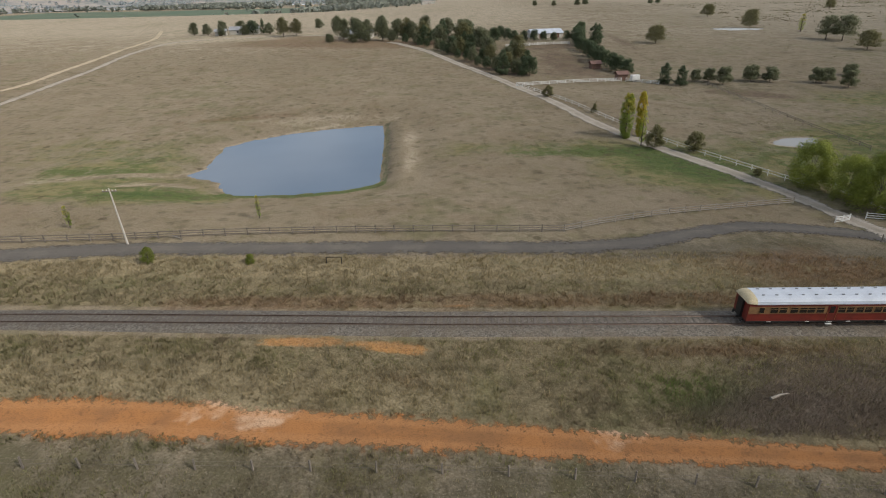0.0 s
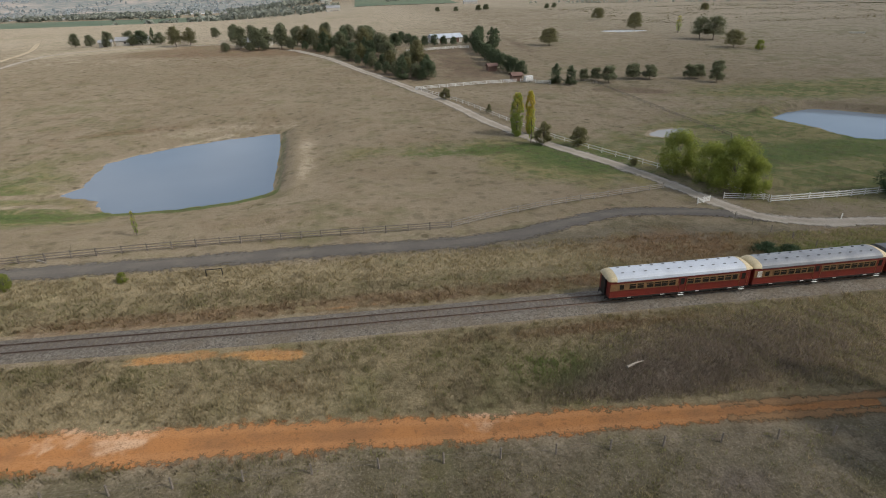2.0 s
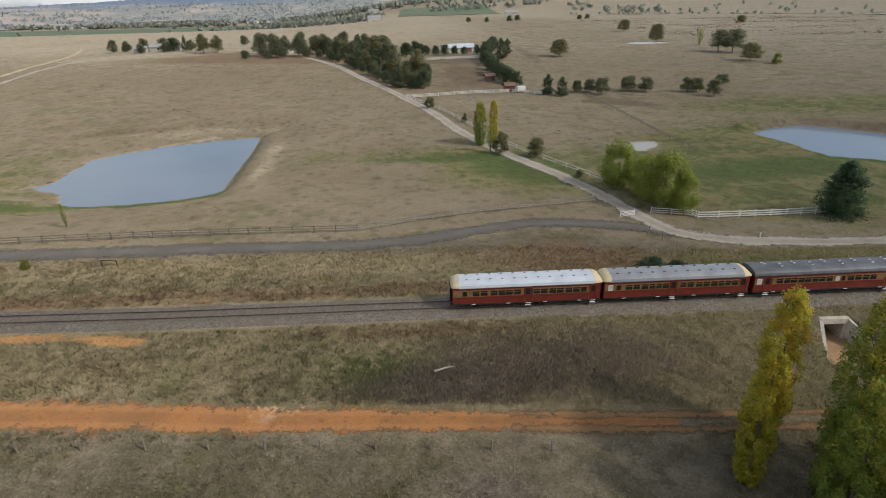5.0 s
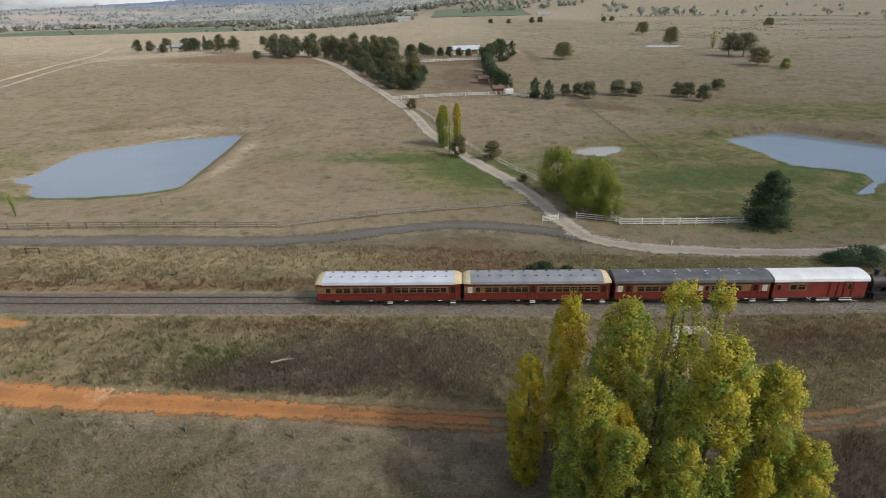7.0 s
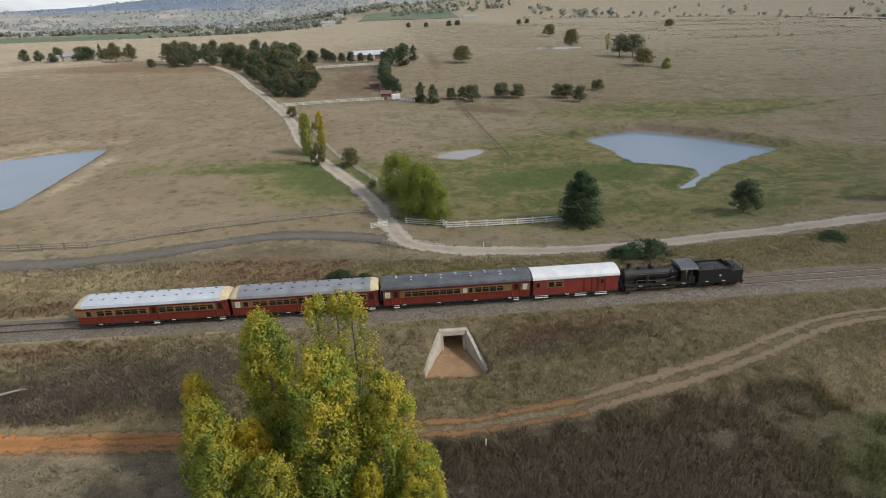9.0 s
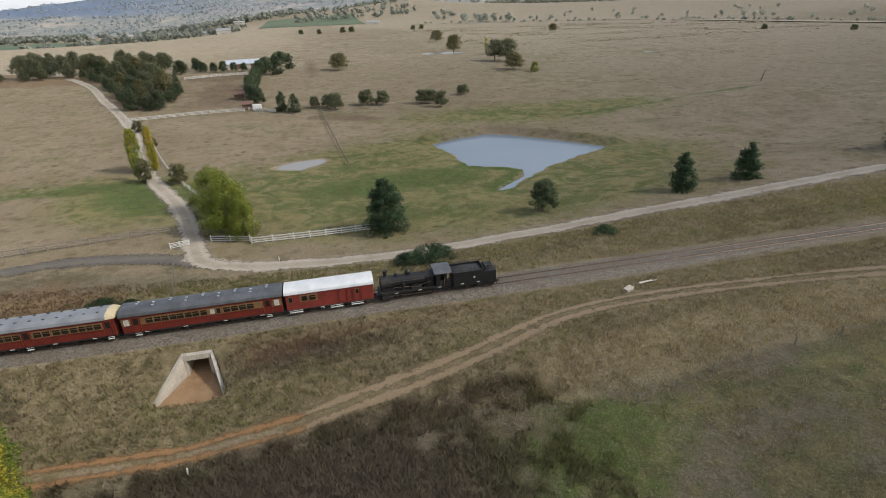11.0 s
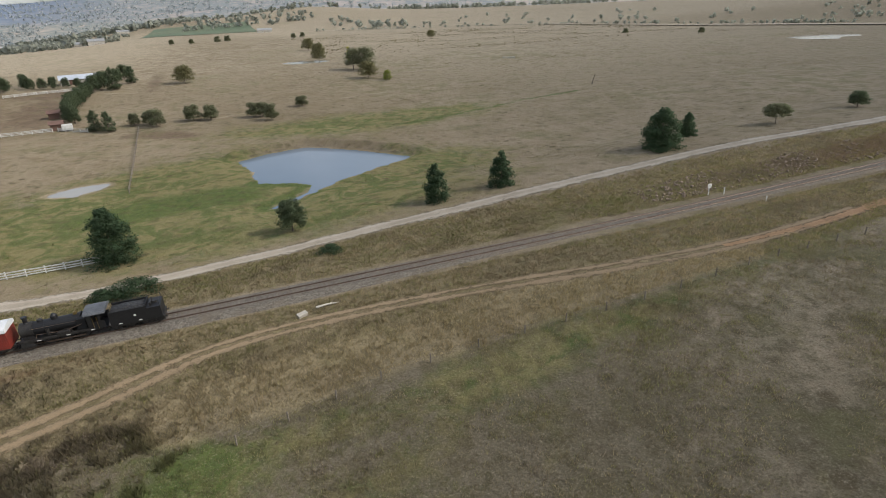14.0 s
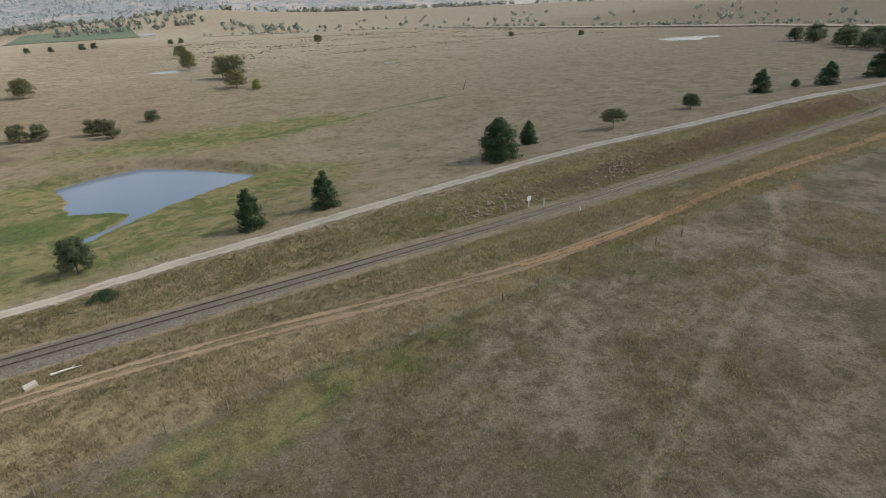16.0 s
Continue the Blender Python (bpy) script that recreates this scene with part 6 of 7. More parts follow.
# willows by the driveway gate and the small poplars
w1 = tree_kind("willow_tree", "bright yellow-green willow beside the driveway", "willow", 10.2, 5.0, 0.0, 19000, 0.24, L_WILLOW, 31, 90, "driveway willows")
plant(w1, 73.2, 86.0, 1.0, 0, 0.92, first=True)
plant(w1, 69.3, 98.6, 0.9, 140, 1.05)
plant(w1, 75.8, 84.0, 0.72, 60, 0.85)
plant(w1, 72, 92, 0.8, 200)
plant(pb, 45.8, 135, 0.60, 20, 1.15, label="small green poplar beside the driveway")
plant(py, 49.5, 136, 0.76, 20, 1.0, label="small yellow poplar beside the driveway")
plant(ps, 47.6, 128.0, 0.45, 20, 1.4, label="small half-bare poplar beside the driveway")
bush = tree_kind("bush", "loose olive shrub in the pasture", "round", 4.6, 2.5, 0.1, 4200, 0.24, L_OLIVE, 33, 34, "pasture shrubs", category="shrub")
plant(bush, 57.8, 122.5, 1.05, 0, 1.0, first=True)
plant(bush, 49.8, 125.4, 1.2, 50, 0.75)
plant(bush, 34.2, 182, 0.8, 50, 1.05)
plant(bush, 44, 160, 0.6, 90, 0.6)
plant(bush, 63.5, 105.5, 0.35, 0, 1.2)
hedge = tree_kind("bush", "low dark bramble bush beside the railway", "round", 2.2, 3.6, -0.4, 5200, 0.2, L_PINE_DARK, 34, 60, "brambles", category="shrub")
plant(hedge, 104.2, 61.9, 1.0, 0, 1.0, first=True)
plant(hedge, 101.0, 61.4, 0.75, 120)
plant(hedge, 131.0, 60.5, 0.55, 60, 1.1)
plant(hedge, 60.5, 60.0, 0.6, 30)
plant(hedge, 64.0, 59.6, 0.45, 80)
plant(w1, -38, 66.0, 0.22, 10, 1.0, label="small fresh green shrub beside the road")
plant(w1, -24, 65.5, 0.14, 80, 1.1, label="small fresh green shrub beside the road")

plant(ps, -56.8, 78.6, 0.20, 15, 1.6, label="thin bare sapling beside the road fence")
plant(ps, -28.1, 82.0, 0.22, 75, 1.2, label="thin bare sapling beside the road fence")

# paddock trees on the rising ground
r1 = tree_kind("gum_tree", "rounded dark green paddock gum tree", "round", 6.0, 3.1, 0.9, 4200, 0.33, L_GUM, 41, 90, "paddock gums")
r2 = tree_kind("gum_tree", "spreading olive paddock gum tree", "round", 8.4, 5.4, 1.2, 5200, 0.42, L_OLIVE, 42, 110, "paddock gums")
r3 = tree_kind("gum_tree", "tall dark gum tree with a broken crown", "round", 12.0, 5.6, 2.2, 5200, 0.46, L_GUM, 43, 110, "paddock gums")
plant(r1, 97.0, 196.5, 1.08, 0, first=True)
plant(r2, 103.7, 287.5, 1.02, 0, 1.05, first=True)
plant(r3, 193.5, 286, 1.0, 0, 1.15, first=True)
for i, (x, y, s, w) in enumerate(((89.6, 202.2, 0.72, 0.95), (94.3, 201.5, 0.78, 1.0), (108.8, 201.2, 0.92, 1.1), (114.6, 199.8, 0.86, 1.15), (129.0, 197.0, 0.86, 1.05), (132.2, 196.4, 0.86, 1.0), (134.6, 188.4, 0.95, 0.95), (148.2, 208.5, 0.66, 1.35))):
    plant(r1, x, y, s, i * 67, w)
for i, (x, y, s, w) in enumerate(((179.9, 350, 1.3, 0.75), (184.5, 420, 1.0, 0.95), (188.3, 260.0, 0.98, 1.0), (300, 470, 0.8, 1.0))):
    plant(r2, x, y, s, i * 51, w)
plant(r3, 188.0, 290, 0.95, 80, 0.95)
plant(w1, 195.5, 250.5, 0.46, 30, 1.1, label="small yellow-green willow on the dry plain")
plant(ps, 192.5, 320, 0.5, 30, 2.2, label="small half-bare tree on the dry plain")
for i, (x, y, s) in enumerate(((83.6, 572, 0.8), (101, 566, 0.8), (123.6, 568, 0.95), (132.7, 575, 0.95), (194, 573, 0.8), (203.6, 580, 0.85), (448, 392, 0.75), (492, 352, 0.8))):
    plant(r1, x, y, s, i * 40, 1.1)

# the dark trees round the homestead
rng = random.Random(9)
HOME = "homestead trees"
d1 = tree_kind("cypress_tree", "dark cypress in the homestead windbreak", "pine", 14.0, 4.8, 1.0, 4200, 0.56, L_PINE, 51, 80, HOME)
d2 = tree_kind("gum_tree", "grey-green gum tree beside the homestead", "round", 12.5, 5.4, 1.0, 4200, 0.56, L_GUM, 52, 110, HOME)
d3 = tree_kind("cypress_tree", "rounded dark cypress in the homestead windbreak", "round", 10.5, 4.6, 0.8, 4000, 0.5, L_PINE, 53, 100, HOME)
d4 = tree_kind("poplar", "loose yellow-green tree among the homestead trees", "round", 12.0, 4.6, 1.2, 3600, 0.5, L_OLIVE, 54, 100, HOME)
plant(d1, 22.9, 220, 0.66, 0, 1.0, first=True)
plant(d2, -46.7, 320, 0.95, 0, 0.95, first=True)
plant(d3, 33, 217, 0.74, 0, 1.0, first=True)
plant(d4, 31, 240, 1.0, 0, 1.0, first=True)


def drive_x(y):
    """The x of the driveway at y."""
    return float(np.interp(y, [206, 241, 281.5, 312, 340], [23.2, 7.2, -11, -30, -42]))


# small rounded trees along the drive, tall ones behind them
for i in range(15):
    y = 222 + 88 * (i + rng.uniform(-0.3, 0.3)) / 15
    plant((d3, d2, d3)[i % 3], drive_x(y) + rng.uniform(5, 8), y, rng.uniform(0.5, 0.72), rng.uniform(0, 360), rng.uniform(0.85, 1.05))
for i in range(36):
    y = 216 + 116 * (i + rng.uniform(-0.5, 0.5)) / 36
    near, far = drive_x(y) + 11, float(np.interp(y, [210, 260, 335], [40, 34, 22]))
    size = float(np.interp(y, [214, 250, 285, 335], [0.52, 0.62, 0.85, 1.02]))
    plant((d3, d2, d1, d3, d4, d3)[i % 6], near + (far - near) * rng.random(), y, size * rng.uniform(0.85, 1.2), rng.uniform(0, 360), rng.uniform(1.0, 1.25))
# the dark row between the yard and the paddock
for i in range(19):
    y = 214 + 6.2 * i + rng.uniform(-2, 2)
    plant(d3, float(np.interp(y, [214, 250, 290, 330], [68, 64, 66, 76])) + rng.uniform(-1.5, 1.5), y, rng.uniform(0.78, 1.05), rng.uniform(0, 360), rng.uniform(0.95, 1.15))
for x, y, s in ((78, 200, 0.78), (82.5, 196.5, 0.74), (73.2, 285, 1.1), (79, 302, 0.85)):
    plant(d1, x, y, s, x * 31, 1.1)
# round the farmhouses on the hill
for x, y, s, w in ((-160, 370, 0.72, 0.95), (-152, 372, 0.62, 1.1), (-147, 384, 0.7, 1.1), (-141, 366, 0.5, 1.2), (-136, 388, 0.66, 1.3), (-128, 370, 0.55, 1.2), (-112, 372, 0.62, 1.2), (-88, 407, 0.6, 1.2), (-76, 415, 0.62, 1.2), (-69, 372, 0.9, 0.9), (-57.3, 328, 1.02, 0.95), (-52, 340, 1.0, 0.95), (-44, 333, 0.9, 1.0), (-34.6, 320, 1.0, 1.0), (-38, 345, 1.0, 0.9), (-27, 330, 0.9, 1.0), (-18, 322, 0.85, 1.0), (-12, 340, 0.95, 0.95), (2, 334, 0.85, 1.0), (12, 328, 0.8, 1.0), (-63, 317, 0.42, 1.4), (-50, 313, 0.4, 1.4), (-28, 312, 0.55, 1.1), (-42, 314, 0.5, 1.2)):
    plant(d2, x, y, s, rng.uniform(0, 360), w)
for x, y, s in ((36, 304, 0.72), (41, 303, 0.7), (46, 301, 0.78), (51, 302, 0.66), (56, 301, 0.6), (63, 303, 0.68), (30, 318, 0.85), (25, 306, 0.75), (33, 309, 0.8)):
    plant(d3, x, y, s, x * 9, 1.0)
plant(d3, -123.8, 374, 1.15, 0, 1.25)
plant(d1, -119, 380, 1.0, 0, 0.6)
plant(d4, -99, 356, 0.95, 0, 1.25)
plant(d4, -92, 360, 0.85, 140, 1.2)
for i, (x, y, s) in enumerate(((563, 212, 1.0), (575, 205, 1.2), (556, 196, 0.9), (566, 180, 1.2), (545, 172, 1.1), (524, 160, 1.15), (533, 149, 1.25), (556, 142, 1.25), (515, 146, 1.0), (560, 160, 1.1), (590, 160, 1.2), (512, 133, 1.2), (530, 126, 1.2), (550, 120, 1.1))):
    plant(d3, x, y, s * 1.3, i * 70, 1.5)


# ---- buildings ----
def gabled(name, label, x, y, turn, lx, ly, wall, rise, roof_mat, wall_mat, openings=()):
    t = thing(name, label, "building", m=pose(x, y, ground_z(x, y), 0, 0, turn))
    bm = bmesh.new()
    box(bm, -lx / 2, lx / 2, -ly / 2, ly / 2, -0.6, wall)
    part("wall", bm, wall_mat, t)
    bm = bmesh.new()
    o = 0.5
    for s in (-1, 1):
        a = [(-lx / 2 - o, s * (ly / 2 + o), wall - 0.15), (lx / 2 + o, s * (ly / 2 + o), wall - 0.15), (lx / 2 + o, 0, wall + rise), (-lx / 2 - o, 0, wall + rise)]
        lo = [bm.verts.new(v) for v in a]
        hi = [bm.verts.new((v[0], v[1], v[2] + 0.14)) for v in a]
        bm.faces.new(lo), bm.faces.new(hi)
        for i in range(4):
            bm.faces.new((lo[i], lo[(i + 1) % 4], hi[(i + 1) % 4], hi[i]))
    for s in (-1, 1):
        bm.faces.new([bm.verts.new(v) for v in ((s * lx / 2, -ly / 2, wall - 0.1), (s * lx / 2, ly / 2, wall - 0.1), (s * lx / 2, 0, wall + rise))])
    bmesh.ops.recalc_face_normals(bm, faces=bm.faces)
    part("roof", bm, roof_mat, t)
    for kind, u, w, z0, z1 in openings:
        bm = bmesh.new()
        box(bm, u - w / 2, u + w / 2, -ly / 2 - 0.06, -ly / 2 + 0.02, z0, z1)
        o2 = part(kind, bm, M_WHITE if kind == "window" else M_BOARD, t)
        if kind == "window":
            bm = bmesh.new()
            box(bm, u - w / 2 + 0.1, u + w / 2 - 0.1, -ly / 2 - 0.075, -ly / 2 - 0.065, z0 + 0.1, z1 - 0.1)
            part("pane", bm, M_GLASS, o2)
    return t


HOUSE_OPEN = (("window", -4, 1.4, 1.0, 2.2), ("door", -1, 1.0, 0.0, 2.1), ("window", 2, 1.4, 1.0, 2.2), ("window", 5, 1.4, 1.0, 2.2))
gabled("farmhouse", "low pale farmhouse with a grey iron roof among trees", -130, 378, 8, 18, 8, 2.8, 1.8, M_IRONROOF, M_WALL, HOUSE_OPEN)
gabled("farm_shed", "small pale farm shed beside the homestead", -143, 371, 8, 7, 5, 2.6, 1.2, M_IRONROOF, M_WALL, (("door", 0, 2.2, 0, 2.2),))
gabled("farmhouse", "pale farmhouse half hidden by gum trees", -50, 338, -10, 16, 8, 2.8, 1.8, M_IRONROOF, M_WALL, HOUSE_OPEN)
gabled("barn", "long barn with a bright iron roof", 54, 318, 12, 17, 9, 2.4, 1.8, M_ROOF_PALE, M_WALL, (("door", -3, 3.2, 0, 2.3), ("door", 5, 3.2, 0, 2.3)))
for _x, _y in ((65.2, 208.5), (60.4, 229)):
    gabled("stable_hut", "small brown stable hut with a faded red roof", _x, _y, 8, 3.6, 3.0, 2.0, 0.9, M_TILEROOF, M_BOARD, (("door", 0, 1.2, 0, 2.0),))
gabled("farmhouse", "distant pale farmhouse on the far slope", -82, 1050, 0, 26, 12, 4, 3, M_IRONROOF, M_WALL, HOUSE_OPEN)
for _x, _y, _l in ((-204, 1890, 30), (-640, 2080, 26), (-900, 1950, 28), (-420, 1980, 34), (-560, 2200, 26), (-30, 900, 20), (-70, 1500, 26), (-1010, 2150, 30), (-330, 2240, 30)):
    gabled("farmhouse", "distant white farmhouse among the trees of the valley", _x, _y, _x % 40, _l, 12, 5, 3, M_IRONROOF, M_WALL, HOUSE_OPEN)
gabled("farmhouse", "distant pale farmhouse on the hill", 205, 1045, 0, 24, 11, 4, 3, M_IRONROOF, M_WALL, HOUSE_OPEN)


def horse_float(x, y):
    t = thing("horse_float", "small white horse trailer by the stables", "trailer", m=pose(x, y, ground_z(x, y), 0, 0, 12))
    bm = bmesh.new()
    box(bm, -1.6, 1.6, -0.9, 0.9, 0.45, 2.3)
    part("body", softened(bm, 0.15), M_WHITE, t)
    for s in (-1, 1):
        bm = bmesh.new()
        rod(bm, (0, s * 0.9, 0.32), (0, s * 1.0, 0.32), 0.32, seg=14)
        part("wheel", bm, M_BLACK, t)


horse_float(69.0, 204.6)


def road_bridge():
    t = thing("road_bridge", "distant pale concrete road bridge on slender piers", "bridge", m=pose(1130, 448, -4, 0, 0, 23.6))
    bm = bmesh.new()
    box(bm, -260, 260, -7, 7, 13, 15)
    part("deck", bm, M_CONCRETE, t)
    for s in (-1, 1):
        bm = bmesh.new()
        box(bm, -260, 260, s * 7 - 0.25, s * 7 + 0.25, 15, 16.4)
        part("parapet", bm, M_CONCRETE, t)
    for x in range(-240, 241, 40):
        bm = bmesh.new()
        box(bm, x - 0.8, x + 0.8, -3, 3, -6, 13)
        part("pier", bm, M_CONCRETE, t)


road_bridge()


# ---- distant woods and the skyline ----
def far_crowns(name, spots, rs, material, sprays=16):
    """Small far trees: each a rounded crown of sprays, at (x, y, z, height)."""
    S = np.array(spots, float)
    N = len(S) * sprays
    d = rs.normal(size=(N, 3))
    d /= np.linalg.norm(d, axis=1)[:, None]
    h = np.repeat(S[:, 3], sprays)
    squat = np.repeat(rs.uniform(0.75, 1.2, len(S)), sprays)
    reach = rs.uniform(0.45, 1.0, N) ** 0.5
    P = np.repeat(S[:, :3], sprays, axis=0) + d * np.stack([h * 0.46 * squat * reach, h * 0.46 * squat * reach, h * 0.42 * reach], -1)
    P[:, 2] += h * 0.54
    a = rs.normal(size=(N, 3))
    a /= np.linalg.norm(a, axis=1)[:, None]
    b = np.cross(a, rs.normal(size=(N, 3)))
    b /= np.linalg.norm(b, axis=1)[:, None]
    w = (h * rs.uniform(0.22, 0.40, N))[:, None]
    q = np.stack([P - a * w, P + b * w * 0.7, P + a * w, P - b * w * 0.7], 1).reshape(-1, 3)
    f = np.arange(N * 4).reshape(N, 4)
    back = (np.cross(b, a) * d).sum(1) < 0
    f[back] = f[back][:, ::-1]
    ob = mesh_thing(name, q.tolist(), f.tolist(), material)
    shade_outwards(ob.data, d + (0.0, 0.0, 0.35), 4, rs, 0.2)
    return ob


def lumps(spots, rs, each=3):
    """Small far crowns or stones: each some uneven lumps, at (x, y, z, height)."""
    bm = bmesh.new()
    bmesh.ops.create_icosphere(bm, subdivisions=1, radius=1.0)
    unit = np.array([v.co[:] for v in bm.verts])
    tri = np.array([[v.index for v in f.verts] for f in bm.faces])
    bm.free()
    verts, faces, base = [], [], 0
    for x, y, z, h in spots:
        for k in range(each):
            r = h * rs.uniform(0.26, 0.42)
            c = (x + rs.normal() * h * 0.24, y + rs.normal() * h * 0.24, z + h * rs.uniform(0.30, 0.62))
            verts.append(unit * rs.uniform(0.65, 1.15, (len(unit), 1)) * (r, r, r * 0.85) + c)
            faces.append(tri + base)
            base += len(unit)
    return np.concatenate(verts).tolist(), np.concatenate(faces).tolist()


FAR_EDGE = [(250, 880), (330, 790), (471, 650), (560, 490), (640, 380), (700, 290), (800, 190), (1000, 90)]


def far_woods():
    rs = np.random.RandomState(77)
    spots = []

    def scatter(n, x0, x1, y0, y1, h0, h1, cut=0.05, along=0.003, across=0.012):
        """Woods in belts and clumps, longer than deep."""
        k = 0
        while k < n:
            x, y = rs.uniform(x0, x1), rs.uniform(y0, y1)
            if -1250 < x < -240 and 1000 < y < 1830 and rs.rand() > 0.02:
                continue
            if noise.noise((x * along, y * across, 5.0)) + 0.5 * noise.noise((x * along * 4, y * across * 4, 2.0)) + rs.uniform(-0.12, 0.12) > cut:
                spots.append((x, y, rs.uniform(h0, h1)))
                k += 1
    scatter(500, -1500, -30, 860, 1500, 6, 12, 0.12)
    scatter(2600, -2100, 60, 1500, 2500, 8, 17, 0.08)
    scatter(110, 60, 420, 900, 1500, 6, 12, 0.2)
    scatter(900, 0, 1900, 1500, 2700, 8, 15, 0.16)
    # the bushy creek behind the plain, and single trees on the slope over it
    for i in range(480):
        k = rs.uniform(0, len(FAR_EDGE) - 1.001)
        (ax, ay), (bx, by), f = FAR_EDGE[int(k)], FAR_EDGE[int(k) + 1], k % 1
        if noise.noise((k * 2.3, 0.0, 7.0)) + rs.uniform(-0.3, 0.3) > -0.12:
            out = 22 + abs(rs.normal()) * 26
            spots.append((ax + (bx - ax) * f + out * 0.8, ay + (by - ay) * f + out * 0.6, rs.uniform(1.5, 4.5)))
    for i in range(75):
        k, out = rs.uniform(0, len(FAR_EDGE) - 1.001), rs.uniform(70, 520)
        (ax, ay), (bx, by), f = FAR_EDGE[int(k)], FAR_EDGE[int(k) + 1], k % 1
        spots.append((ax + (bx - ax) * f + out * 0.8, ay + (by - ay) * f + out * 0.6, rs.uniform(4, 8)))
    # haze over the valley is in the leaf colour
    ob = far_crowns("distant_trees", [(x, y, float(z), h) for (x, y, h), z in zip(spots, land(np.array([s[0] for s in spots]), np.array([s[1] for s in spots])))], rs, L_VALLEY_HAZED)
    return tagged(ob, "scattered trees and woods on the far valley and hills, paled for haze", "trees", kind="stuff")


far_woods()
ribbon("dry_strip", FAR_EDGE, 30, M_STRIP, "long pale dry strip along the edge of the plain", 0.9, 12)


def crop_field():
    xs, ys = np.linspace(0, 200, 40), np.linspace(1130, 1440, 24)
    X, Y = np.meshgrid(xs, ys)
    Z = land(X, Y) + 0.6
    i = np.arange(X.size).reshape(X.shape)
    f = np.stack([i[:-1, :-1], i[:-1, 1:], i[1:, 1:], i[1:, :-1]], -1).reshape(-1, 4)
    m = surf("green_crop", (0.095, 0.150, 0.080), (0.150, 0.175, 0.100), 0.006, 0.9, ground=True)
    tagged(mesh_thing("crop_field", np.stack([X.ravel(), Y.ravel(), Z.ravel()], -1).tolist(), f.tolist(), m, True), "distant green crop field on the far slope", "field", kind="structure")
    xs, ys = np.linspace(-1240, -250, 80), np.linspace(1010, 1820, 30)
    X, Y = np.meshgrid(xs, ys)
    Z = land(X, Y) + 0.6
    i = np.arange(X.size).reshape(X.shape)
    f = np.stack([i[:-1, :-1], i[:-1, 1:], i[1:, 1:], i[1:, :-1]], -1).reshape(-1, 4)
    tagged(mesh_thing("crop_field", np.stack([X.ravel(), Y.ravel(), Z.ravel()], -1).tolist(), f.tolist(), m, True), "distant green valley field", "field", kind="structure")


crop_field()


def range_height(b, k):
    """The wooded range: bearing in degrees, k from its foot (0) to its crest (1)."""
    top = float(np.interp(b, [-75, -40, -36, -30, -25, -20, -12, 0, 20, 40, 60, 100], [40, 52, 62, 78, 96, 140, 190, 230, 250, 240, 220, 150]))
    top += 16 * noise.noise((b * 0.22, 0, 0)) + 7 * noise.noise((b * 0.9, 4, 0)) + 3 * noise.noise((b * 3.1, 4, 0))
    return -12 + (top + 12) * k ** 1.25 + 14 * noise.noise((b * 0.35, k * 10, 9)) * math.sin(math.pi * k)


